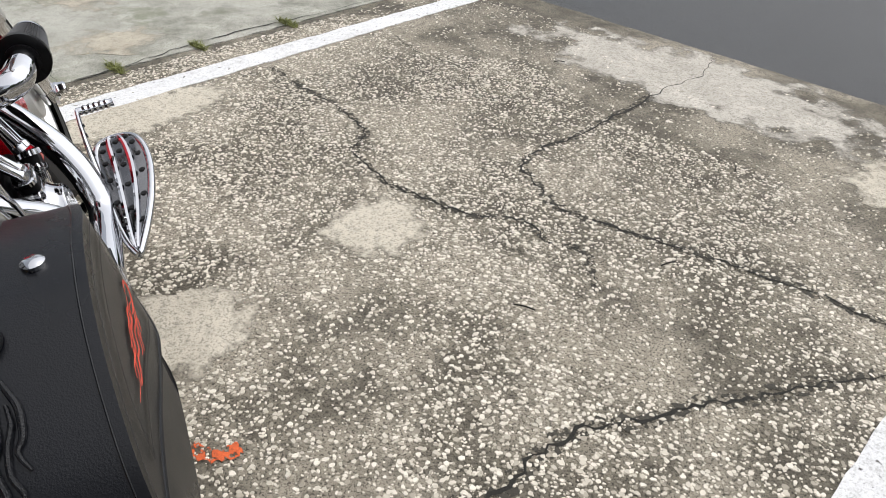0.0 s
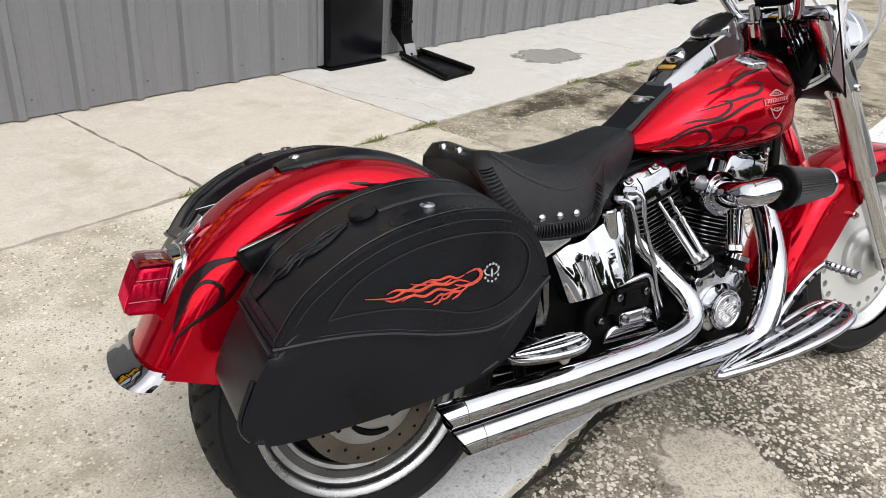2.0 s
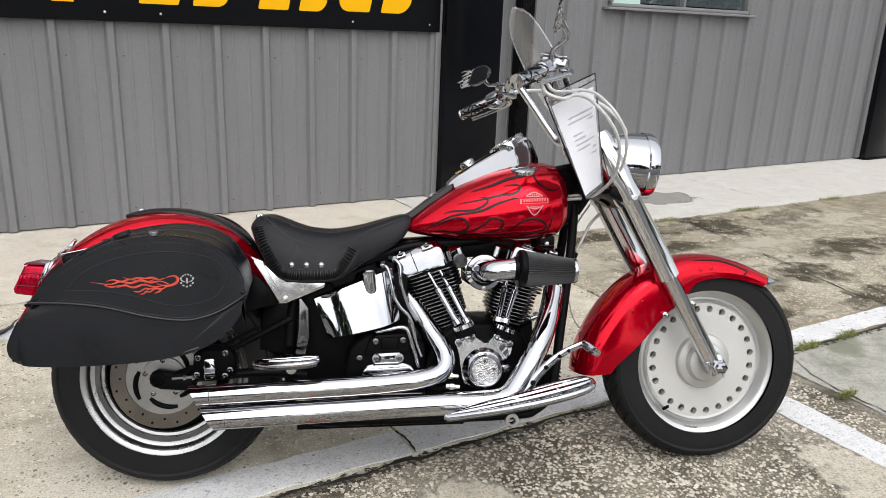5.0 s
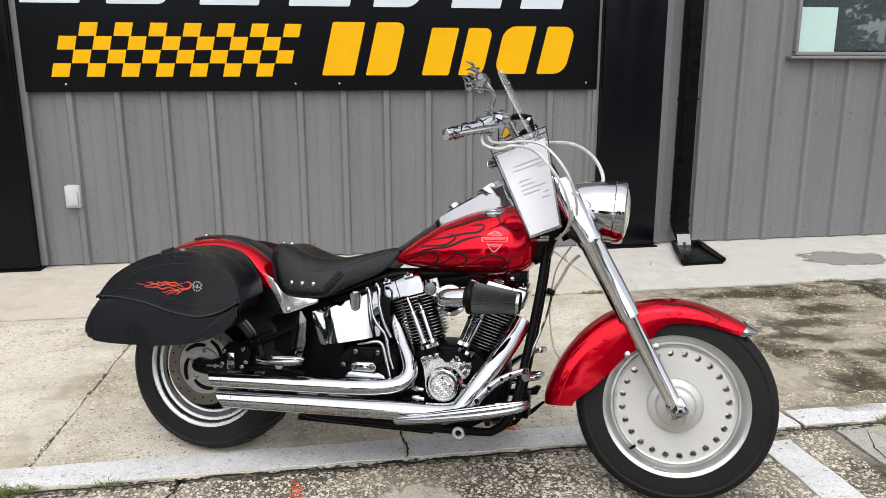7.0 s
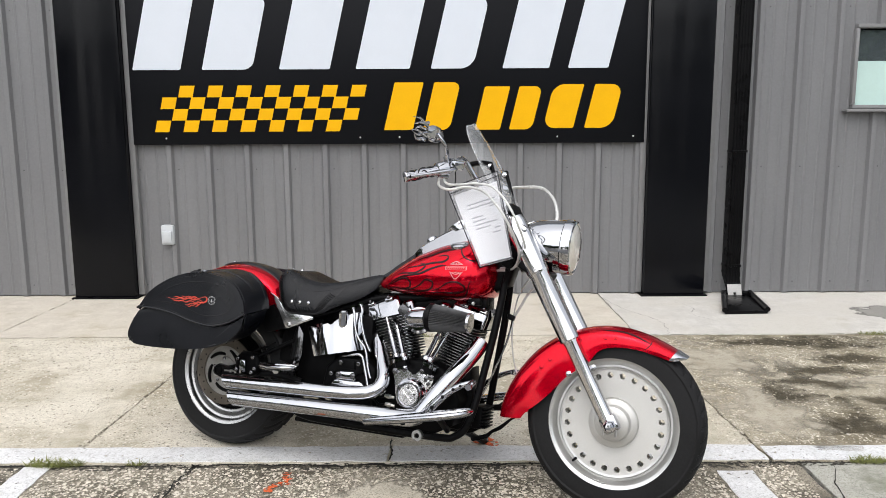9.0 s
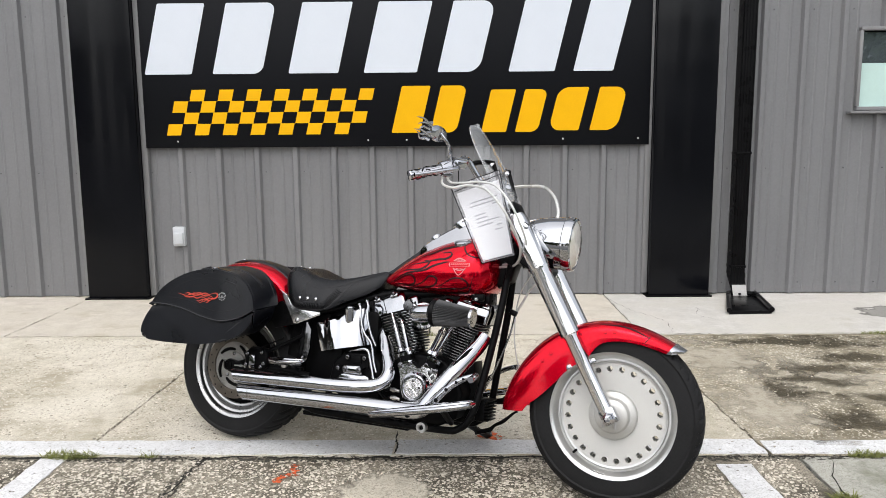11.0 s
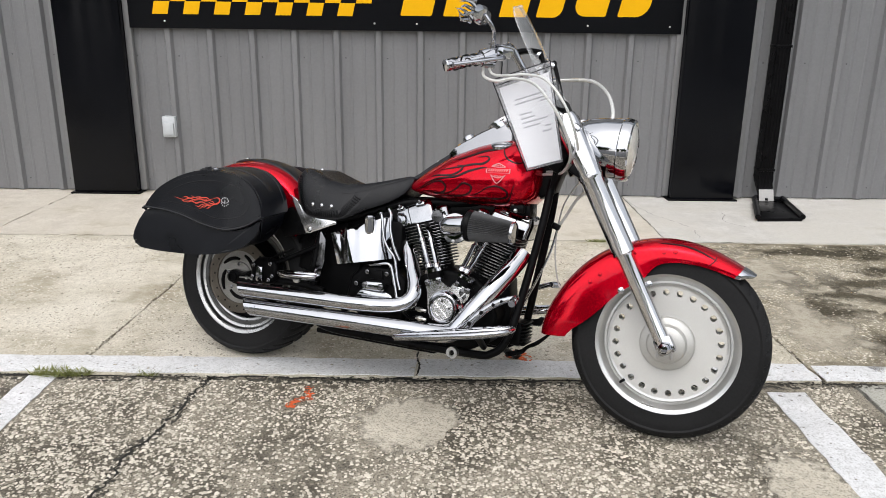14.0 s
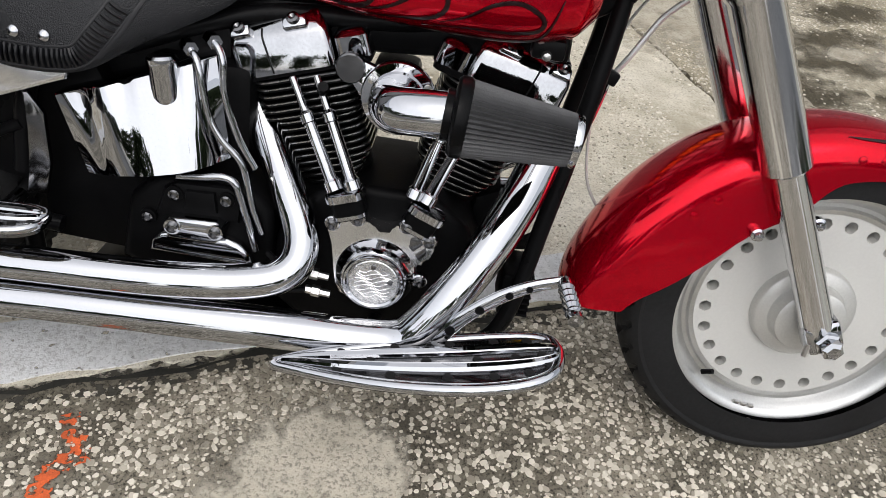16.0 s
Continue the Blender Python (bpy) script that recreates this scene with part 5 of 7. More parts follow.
for s in (-1, 1):
    part("emblem_bar", ribbon(TANK_BVH, [(1.018, 0.839), (1.06, 0.841), (1.103, 0.843)], 0.0070, s, 0.0016, False), SILVERINK, tank, "pale printed emblem")
    part("emblem_bar", ribbon(TANK_BVH, [(1.022, 0.839), (1.06, 0.841), (1.099, 0.843)], 0.0058, s, 0.0024, False), RED, tank)
    for pts, w in (([(1.036, 0.855), (1.06, 0.866), (1.086, 0.856)], 0.0016), ([(1.036, 0.855), (1.06, 0.854), (1.086, 0.856)], 0.0012), ([(1.037, 0.827), (1.06, 0.800), (1.087, 0.829)], 0.0016), ([(1.04, 0.824), (1.062, 0.818), (1.084, 0.826)], 0.0014)):
        part("emblem_stroke", ribbon(TANK_BVH, pts, w, s, 0.0016, False), SILVERINK, tank)
    for k in range(9):
        part("emblem_stroke", ribbon(TANK_BVH, [(1.028 + 0.0078 * k, 0.8375 + 0.0004 * k), (1.031 + 0.0078 * k, 0.8445 + 0.0004 * k)], 0.0016, s, 0.0032, False, 2), SILVERINK, tank)
    for k in range(5):
        part("emblem_stroke", ribbon(TANK_BVH, [(1.047 + 0.0064 * k, 0.8565), (1.049 + 0.0064 * k, 0.8615)], 0.0014, s, 0.0016, False, 2), SILVERINK, tank)
        part("emblem_stroke", ribbon(TANK_BVH, [(1.049 + 0.0056 * k, 0.8215), (1.051 + 0.0056 * k, 0.8265)], 0.0014, s, 0.0016, False, 2), SILVERINK, tank)
    part("filler_cap", made(lathe, [(0.040, -0.012), (0.040, 0.000), (0.036, 0.004), (0.018, 0.007), (0.001, 0.008)], (1.045, s * 0.090, 0.936), (-0.06, s * 0.30, 1), 28), CHROME, tank, "chrome filler cap")

# chrome console on the tank
bm = bmesh.new()
rings = []
for x, zt, zb, hw in ((0.826, 0.894, 0.868, 0.030), (0.850, 0.916, 0.874, 0.043), (0.90, 0.947, 0.895, 0.048), (0.96, 0.982, 0.915, 0.052), (1.02, 1.014, 0.93, 0.054), (1.062, 1.035, 0.94, 0.052), (1.080, 1.022, 0.94, 0.044), (1.105, 0.975, 0.935, 0.030)):
    rings.append([Vector((x, y * hw, zb + (zt - zb) * t)) for y, t in ((-1.04, 0), (-1.02, 0.5), (-0.98, 0.93), (-0.90, 1), (0.90, 1), (0.98, 0.93), (1.02, 0.5), (1.04, 0))])
loft(bm, rings)
# console is plain chrome; the darker tone paints in its dim reflections
con = part("console", bm, DARKCHROME, bike, "chrome tank console with a round gauge", 30)
dn = Vector((-0.52, 0, 0.855)).normalized()
part("gauge_bezel", made(lathe, [(0.056, -0.014), (0.058, 0.008), (0.056, 0.015), (0.050, 0.016), (0.049, 0.010)], (1.014, 0, 1.010), dn, 40, False), CHROME, con)
part("gauge_face", made(lathe, [(0.051, 0.006), (0.051, 0.011), (0.001, 0.012)], (1.014, 0, 1.010), dn, 40), BLACK, con, "black round gauge")
bm = bmesh.new()
loft(bm, [[Vector((x, y, z + h)) for y, h in ((-w, 0.0), (-w, 0.0045), (w, 0.0045), (w, 0.0))] for x, z, w in ((0.856, 0.919, 0.029), (0.90, 0.946, 0.034), (0.955, 0.979, 0.036))])
part("inlay", bm, BLACK, con, "black console inlay")
part("switch", made(lathe, [(0.024, -0.004), (0.024, 0.012), (0.020, 0.018), (0.001, 0.019)], (0.892, 0, 0.946), dn, 24), CHROME, con, "ignition switch")
part("lamp_strip", made(box, (0.862, 0, 0.925), (0.014, 0.05, 0.010), 0.002, rot(0, -32, 0)), AMBER, con)
bm = bmesh.new()
rings = []
for x, zt in ((0.655, 0.775), (0.69, 0.785), (0.72, 0.803), (0.76, 0.834), (0.80, 0.862), (0.835, 0.886)):
    rings.append([Vector((x, y, zt + h)) for y, h in ((-0.048, -0.010), (-0.044, 0.005), (0.044, 0.005), (0.048, -0.010))])
loft(bm, rings)
strip = part("tank_strip", bm, VINYL, bike, "black leather tank strip with a metal badge")
badge = part("badge", made(lathe, [(0.013, -0.002), (0.012, 0.004), (0.007, 0.007), (0.0005, 0.008)], (0.776, 0, 0.853), (-0.57, 0, 0.82), 20), RIM, strip, "silver winged badge")
for s in (-1, 1):
    for k, ln in enumerate((0.042, 0.034, 0.026)):
        x = 0.784 - 0.007 * k
        part("wing", made(tube, [(x, s * 0.006, 0.8535 + (x - 0.776) * 0.7), (x + 0.003, s * ln * 0.6, 0.8555 + (x - 0.776) * 0.7), (x + 0.002, s * ln, 0.8545 + (x - 0.776) * 0.7)], [0.004, 0.0034, 0.001], 6, 4), RIM, badge)

# seat
SEAT = [(0.246, 0.772, 0.755, 0.105), (0.262, 0.792, 0.715, 0.140), (0.298, 0.795, 0.648, 0.168), (0.331, 0.782, 0.616, 0.182), (0.396, 0.757, 0.608, 0.194), (0.461, 0.748, 0.610, 0.195), (0.500, 0.750, 0.618, 0.188), (0.555, 0.760, 0.655, 0.150), (0.60, 0.772, 0.676, 0.120), (0.65, 0.787, 0.702, 0.098), (0.690, 0.797, 0.735, 0.082), (0.708, 0.793, 0.765, 0.066)]
bm = bmesh.new()
rings = []
for k in range(45):
    x = 0.246 + (0.708 - 0.246) * k / 44
    zt, zl, hw = smooth_table(SEAT, x) if 2 < k < 42 else lerp_table(SEAT, x)
    hgt = zt - zl
    dish = 0.022 * math.exp(-((x - 0.43) / 0.12) ** 2)
    half = [(0.0, zt - dish), (0.30, zt - dish * 0.7), (0.55, zt - dish * 0.1), (0.68, zt - hgt * 0.03), (0.80, zt - hgt * 0.16), (0.90, zt - hgt * 0.34), (0.97, zt - hgt * 0.58), (1.0, zt - hgt * 0.8), (1.0, zl + 0.004), (0.985, zl), (0.9, zl + 0.006), (0.0, zl + 0.02)]
    rings.append([Vector((x, y * hw, z)) for y, z in half] + [Vector((x, -y * hw, z)) for y, z in half[-2:0:-1]])
loft(bm, rings)
bmesh.ops.triangulate(bm, faces=bm.faces[:])
SEAT_BVH = BVHTree.FromBMesh(bm)
seat = part("seat", bm, LEATHER, bike, "black leather solo seat with laced skirt and chrome studs", 60)
for s in (-1, 1):
    for x in (0.363, 0.404, 0.445):
        h, n = cast(SEAT_BVH, x, 0.659, s)
        part("stud", made(lathe, [(0.0085, -0.002), (0.008, 0.003), (0.005, 0.006), (0.0005, 0.007)], h, n, 16), CHROME, seat, "domed chrome stud")
    part("seam", ribbon(SEAT_BVH, [(0.290, 0.786), (0.335, 0.747), (0.398, 0.716), (0.446, 0.708), (0.526, 0.722), (0.583, 0.749), (0.685, 0.786)], 0.0022, s, 0.0016, False), STITCH, seat)
    part("seam", ribbon(SEAT_BVH, [(0.583, 0.749), (0.560, 0.715), (0.535, 0.670), (0.510, 0.635)], 0.0026, s, 0.0016, False), STITCH, seat)
    path = spline([(0.268, 0.766, 0), (0.278, 0.730, 0), (0.302, 0.682, 0), (0.330, 0.644, 0), (0.358, 0.632, 0), (0.400, 0.630, 0), (0.450, 0.631, 0), (0.486, 0.638, 0), (0.508, 0.664, 0), (0.535, 0.706, 0)], 6)
    for off in (-0.015, 0.0155):
        rim = []
        for i in range(1, len(path) - 1, 2):
            d = (path[i + 1] - path[i - 1]).normalized()
            rim.append((path[i].x - d.y * off, path[i].y + d.x * off))
        part("seam", ribbon(SEAT_BVH, rim, 0.0014, s, 0.0014, False, 4), STITCH, seat)
    for i in range(1, len(path) - 1):
        d = (path[i + 1] - path[i - 1]).normalized()
        nrm = Vector((-d.y, d.x, 0))
        ends = []
        for t in (-0.012, 0, 0.012):
            h, n = cast(SEAT_BVH, path[i].x + nrm.x * t, path[i].y + nrm.y * t, s)
            if h is not None and abs(h.y) > 0.05:
                ends.append(h + Vector((0, s * (0.0040 if t == 0 else 0.0008), 0)))
        if len(ends) > 1:
            part("lace", made(tube, ends, 0.0027, 6, 2), LACE, seat)
for s in (-1, 1):
    part("seat_bolt", made(lathe, [(0.008, 0), (0.008, 0.022), (0.005, 0.026), (0.001, 0.026)], (0.264, s * 0.035, 0.770), (-0.2, 0, 1), 12), CHROME, seat)

# saddlebags
LID_TOP = [(-0.250, 0.586), (-0.218, 0.632), (-0.182, 0.668), (-0.116, 0.708), (-0.051, 0.733), (0.015, 0.746), (0.081, 0.750), (0.148, 0.740), (0.188, 0.722), (0.215, 0.700), (0.237, 0.668), (0.250, 0.640), (0.260, 0.598)]
LID_LOW = [(0.260, 0.598), (0.227, 0.575), (0.186, 0.553), (0.131, 0.539), (0.077, 0.541), (0.011, 0.552), (-0.055, 0.569), (-0.120, 0.580), (-0.184, 0.585), (-0.250, 0.586)]
BODY_LOW = [(-0.250, 0.578), (-0.278, 0.535), (-0.298, 0.492), (-0.303, 0.468), (-0.294, 0.446), (-0.270, 0.433), (-0.205, 0.428), (-0.110, 0.429), (0.005, 0.435), (0.110, 0.452), (0.176, 0.477), (0.220, 0.514), (0.245, 0.553), (0.254, 0.592)]


def flat2(pts, n=4):
    return [(q.x, q.y) for q in spline([(x, z, 0) for x, z in pts], n)]


def saddlebag(s):
    sh = lambda y: (0.385 - abs(y)) * 0.13
    lidpts = flat2(LID_TOP) + flat2(LID_LOW)[1:-1]
    bm = made(prism, lidpts, s * 0.386, s * 0.190, 0.0)
    es = [e for e in bm.edges if all(abs(abs(v.co.y) - 0.386) < 1e-6 for v in e.verts)]
    bmesh.ops.bevel(bm, geom=es, offset=0.022, segments=5, profile=0.5, affect="EDGES")
    for v in bm.verts:
        v.co.z += sh(v.co.y)
    bmesh.ops.triangulate(bm, faces=bm.faces[:])
    bvh = BVHTree.FromBMesh(bm)
    bag = part("saddlebag", bm, VINYL, bike, "black leather saddlebag with embroidered orange flames", 40)
    low = flat2(BODY_LOW) + [(x, z - 0.003) for x, z in flat2(LID_LOW)][1:-1]
    bm = made(prism, low, s * 0.374, s * 0.200, 0.0)
    es = [e for e in bm.edges if all(abs(abs(v.co.y) - 0.374) < 1e-6 for v in e.verts)]
    bmesh.ops.bevel(bm, geom=es, offset=0.014, segments=3, profile=0.5, affect="EDGES")
    for v in bm.verts:
        v.co.z += sh(v.co.y)
    part("body", bm, VINYL, bag, smooth=40)
    part("piping", made(tube, [(x * 0.985, s * 0.380, z - 0.008 + sh(0.380)) for x, z in flat2(LID_TOP, 2)], 0.0052, 8, 2), VINYL, bag, "raised piping")
    part("piping", made(tube, [(x, s * 0.384, z + 0.004 + sh(0.386)) for x, z in flat2(LID_LOW, 2)], 0.0042, 8, 2), VINYL, bag)
    part("piping", made(tube, [(x, s * 0.366, z + 0.004 + sh(0.366)) for x, z in flat2(BODY_LOW[1:], 2)], 0.0050, 8, 2), VINYL, bag)
    oval = [(-0.164, 0.618), (-0.118, 0.664), (-0.052, 0.694), (0.014, 0.709), (0.081, 0.713), (0.147, 0.705), (0.188, 0.688), (0.211, 0.655), (0.200, 0.616), (0.173, 0.592), (0.118, 0.580), (0.065, 0.583), (0.012, 0.599), (-0.054, 0.614), (-0.119, 0.619), (-0.164, 0.618)]
    part("stitched_oval", ribbon(bvh, oval, 0.0018, s, 0.0024, False, 6), STITCH, bag)
    part("stitch_line", ribbon(bvh, [(x * 0.985, z - 0.014) for x, z in LID_TOP[1:-1]], 0.0008, s, 0.0009, False, 4), STITCH, bag)
    part("stitch_line", ribbon(bvh, [(x * 0.985, z + 0.011) for x, z in LID_LOW[1:-1]], 0.0008, s, 0.0009, False, 4), STITCH, bag)
    for pts, w in (([(0.072, 0.650), (0.090, 0.654), (0.099, 0.648), (0.097, 0.638), (0.084, 0.631), (0.066, 0.630), (0.050, 0.635)], 0.0032),
                   ([(0.080, 0.633), (0.058, 0.641), (0.036, 0.638), (0.012, 0.643), (-0.012, 0.637), (-0.036, 0.641), (-0.060, 0.634), (-0.104, 0.640)], 0.0026),
                   ([(0.070, 0.649), (0.055, 0.645), (0.040, 0.650), (0.022, 0.648), (0.006, 0.652)], 0.0021),
                   ([(0.046, 0.646), (0.026, 0.640), (0.006, 0.649), (-0.012, 0.646), (-0.028, 0.651)], 0.0022),
                   ([(0.006, 0.642), (-0.014, 0.646), (-0.032, 0.641), (-0.052, 0.645), (-0.068, 0.641)], 0.0021),
                   ([(0.072, 0.631), (0.044, 0.627), (0.020, 0.633), (-0.004, 0.626), (-0.024, 0.631), (-0.044, 0.625)], 0.0023),
                   ([(-0.020, 0.634), (-0.040, 0.630), (-0.058, 0.628), (-0.072, 0.632)], 0.0019),
                   ([(0.078, 0.630), (0.062, 0.622), (0.046, 0.623), (0.034, 0.615), (0.020, 0.616)], 0.0023),
                   ([(0.050, 0.628), (0.034, 0.622), (0.022, 0.623), (0.008, 0.615), (-0.006, 0.617)], 0.0020),
                   ([(0.066, 0.625), (0.056, 0.616), (0.044, 0.611)], 0.0019), ([(0.028, 0.620), (0.020, 0.611), (0.010, 0.609)], 0.0017)):
        part("flame_embroidery", ribbon(bvh, pts, w * 1.05, s, 0.0026, True, 8), THREAD, bag, "orange embroidered flame")
    for k in range(11):
        a0 = radians((25 + k * 26) if k < 6 else (205 + (k - 6) * 32))
        arc = [(0.121 + 0.0150 * math.cos(a0 + d), 0.642 + 0.0150 * math.sin(a0 + d)) for d in (-0.15, 0.0, 0.15)]
        part("emblem_mark", ribbon(bvh, arc, 0.0019, s, 0.0022, False, 3), PALE, bag, "small pale emblem mark")
    for dx in (-1, 1):
        part("emblem_mark", ribbon(bvh, [(0.121 + dx * 0.003, 0.638), (0.121 + dx * 0.011, 0.641), (0.121 + dx * 0.017, 0.649)], 0.0014, s, 0.0022, True, 4), PALE, bag, "small pale emblem mark")
    part("emblem_mark", ribbon(bvh, [(0.121, 0.634), (0.121, 0.649)], 0.0022, s, 0.0022, True, 4), PALE, bag, "small pale emblem mark")
    part("snap", made(lathe, [(0.013, -0.002), (0.013, 0.003), (0.009, 0.006), (0.001, 0.007)], (0.033, s * 0.336, 0.748 + sh(0.336) + 0.001), (0.0, s * 0.13, 1), 20), CHROME, bag, "oval chrome snap")
    # strap over the top, ending in a disc, and raised leather flames below it
    top = spline([(x, z, 0) for x, z in LID_TOP], 4)
    up_at = lambda q, y, h: Vector((q.x - 0.5 * h, s * y, q.y + sh(y) + h))
    bm = bmesh.new()
    loft(bm, [[up_at(q, y, h) for y, h in ((0.298, 0.0), (0.296, 0.0035), (0.264, 0.0035), (0.262, 0.0))] for q in top[17:40]])
    part("strap", bm, LEATHER, bag, "flat leather strap")
    crest = spline([(x, z, 0) for x, z in LID_TOP], 12)

    def on_lid(x, y, h):
        q = min(crest, key=lambda c: abs(c.x - x))
        return up_at(q, y, h)

    for pts, w in (([(-0.085, 0.283), (-0.108, 0.287), (-0.126, 0.285), (-0.150, 0.283), (-0.169, 0.275), (-0.194, 0.280), (-0.211, 0.271), (-0.223, 0.265), (-0.237, 0.253)], 0.0056),
                   ([(-0.088, 0.291), (-0.108, 0.300), (-0.127, 0.306), (-0.148, 0.304), (-0.163, 0.297), (-0.179, 0.304)], 0.0046),
                   ([(-0.092, 0.279), (-0.120, 0.274), (-0.137, 0.277), (-0.158, 0.270), (-0.176, 0.264), (-0.191, 0.268)], 0.0046),
                   ([(-0.120, 0.296), (-0.138, 0.297), (-0.157, 0.290), (-0.179, 0.287), (-0.194, 0.293), (-0.205, 0.283)], 0.0042),
                   ([(-0.170, 0.277), (-0.188, 0.270), (-0.203, 0.262), (-0.214, 0.263)], 0.0036)):
        p = [on_lid(x, y, 0.0020) for x, y in pts]
        n = len(p)
        part("cut_flame", made(tube, p, [0.0010 + 0.62 * w * math.sin(math.pi * ((i + 0.4) / n) ** 0.8) for i in range(n)], 8, 4), LEATHER, bag, "raised cut leather flame")
    part("strap_disc", made(lathe, [(0.024, -0.003), (0.023, 0.005), (0.020, 0.006), (0.001, 0.006)], on_lid(-0.057, 0.281, 0.0045), (-0.38, s * 0.13, 1), 24), LEATHER, bag)
    # hems and stitched seams of the lid's top
    for y in (0.374, 0.212):
        part("stitch_line", made(tube, [up_at(q, y, 0.0006) for q in top[1:46]], 0.0012, 5, 1), VINYL, bag)
    for i in (1, 2):
        part("stitch_line", made(tube, [up_at(top[i], y, 0.0008) for y in (0.205, 0.30, 0.385)], 0.0012, 5, 1), VINYL, bag)
    part("hem", made(tube, [Vector((-0.252, s * y, 0.585 + sh(y))) for y in (0.198, 0.30, 0.388)], 0.0045, 8, 1), VINYL, bag, "folded lid hem")
    # the bag narrows towards its front end; the left one sits a little further back
    for ob in [bag] + list(bag.children):
        for v in ob.data.vertices:
            k = min(1.0, max(0.0, (v.co.x - 0.10) / 0.16))
            v.co.y -= s * 0.030 * k * k * (3 - 2 * k) * min(1.0, max(0.0, (abs(v.co.y) - 0.20) / 0.18))
            if s > 0:
                v.co.x, v.co.z = v.co.x - 0.030, v.co.z + 0.018
    return bag


for s in (-1, 1):
    saddlebag(s)

# ---- engine ----
case = part("crankcase", made(prism, [(0.745, 0.250), (0.80, 0.205), (1.00, 0.200), (1.075, 0.240), (1.095, 0.34), (1.05, 0.43), (0.99, 0.475), (0.84, 0.475), (0.775, 0.43), (0.745, 0.36)], -0.118, 0.118, 0.014, 3), FINS, bike, "black engine crankcase")


def rounded_rect(hx, hy, r, n=4):
    out = []
    for cx, cy, a0 in ((hx - r, hy - r, 0), (-hx + r, hy - r, 90), (-hx + r, -hy + r, 180), (hx - r, -hy + r, 270)):
        out += [(cx + r * math.cos(radians(a0 + 90 * i / n)), cy + r * math.sin(radians(a0 + 90 * i / n))) for i in range(n + 1)]
    return out


def cylinder_bank(ang, at):
    m = Matrix.Translation(at) @ Matrix.Rotation(radians(ang), 4, "Y")
    bm = bmesh.new()
    lathe(bm, [(0.058, 0.10), (0.058, 0.29)], (0, 0, 0), (0, 0, 1), 32)
    barrel = part("cylinder", bm, FINS, bike, "finned black engine cylinder with polished fin edges", 40)
    barrel.matrix_basis = m
    for k in range(16):
        z = 0.118 + k * 0.0112
        hx, hy = (0.070, 0.072) if k < 10 else (0.080, 0.082)
        if k < 3:
            hx -= 0.008 * (3 - k)
        bm = bmesh.new()
        o = rounded_rect(hx, hy, 0.03)
        loft(bm, [[Vector((x, y, z)) for x, y in o], [Vector((x, y, z + 0.004)) for x, y in o]])
        part("fin", bm, FINS, barrel)
        bm = bmesh.new()
        i = rounded_rect(hx - 0.003, hy - 0.003, 0.028)
        e = rounded_rect(hx + 0.0012, hy + 0.0012, 0.031)
        loft(bm, [[Vector((x, y, z + h)) for x, y in p] for p, h in ((i, 0.0032), (e, 0.0030), (e, 0.0052), (i, 0.0056))], caps=False)
        part("fin_edge", bm, EDGE, barrel, "bright machined fin edge")
    # rocker box: a tall two-piece block and a lower end block
    fx = -1 if ang > 0 else 1

    def block(x0, x1, levels):
        c, h = fx * (x0 + x1) / 2, (x1 - x0) / 2
        return made(loft, [[Vector((c + x, y, z)) for x, y in rounded_rect(h - a, 0.080 - b, 0.012)] for z, a, b in levels])

    rb = part("rocker_box", block(-0.098, 0.054, ((0.300, 0.0, 0.0), (0.350, 0.001, 0.001), (0.358, 0.003, 0.005), (0.366, 0.006, 0.012), (0.378, 0.009, 0.024), (0.381, 0.012, 0.030))), ROCKER, bike, "chrome two-piece rocker box", 35)
    rb.matrix_basis = m
    part("end_block", block(0.056, 0.108, ((0.304, 0.0, 0.004), (0.336, 0.0, 0.004), (0.343, 0.004, 0.010), (0.348, 0.010, 0.022))), ROCKER, rb, "lower chrome end block")
    part("base_gasket", block(-0.094, 0.104, ((0.294, 0.0, 0.004), (0.305, 0.0, 0.004))), FINS, rb)
    part("cover_seam", made(tube, [(fx * x, y, z) for x, y, z in ((-0.040, -0.0803, 0.302), (-0.043, -0.0797, 0.350), (-0.044, -0.0755, 0.3585), (-0.043, -0.0685, 0.3665))], 0.0014, 5, 1), BLACK, rb)
    for x, w in ((-0.074, 0.030), (0.008, 0.036)):
        part("notch", made(box, (fx * x, -0.0700, 0.3655), (w, 0.020, 0.018), 0.004, rot(-38, 0, 0)), CHROME, rb, "raised chrome bolt socket")
        part("bolt", made(lathe, [(0.0095, 0), (0.0095, 0.004), (0.005, 0.005), (0.001, 0.002)], (fx * x, -0.0770, 0.3745), (0, -0.62, 0.78), 12), SMOKE, rb)
    part("spark_plug", made(tube, [(0.03, -0.085, 0.27), (0.034, -0.115, 0.275), (0.04, -0.13, 0.285)], 0.008, 8, 3), BLACK, barrel)


cylinder_bank(-18, (0.860, -0.012, 0.349))
cylinder_bank(16, (0.977, 0.012, 0.350))


def local_tube(name, a, b, prof, material, parent, label="", seg=16):
    a, b = Vector(a), Vector(b)
    return part(name, made(lathe, prof, a, b - a, seg), material, parent, label)


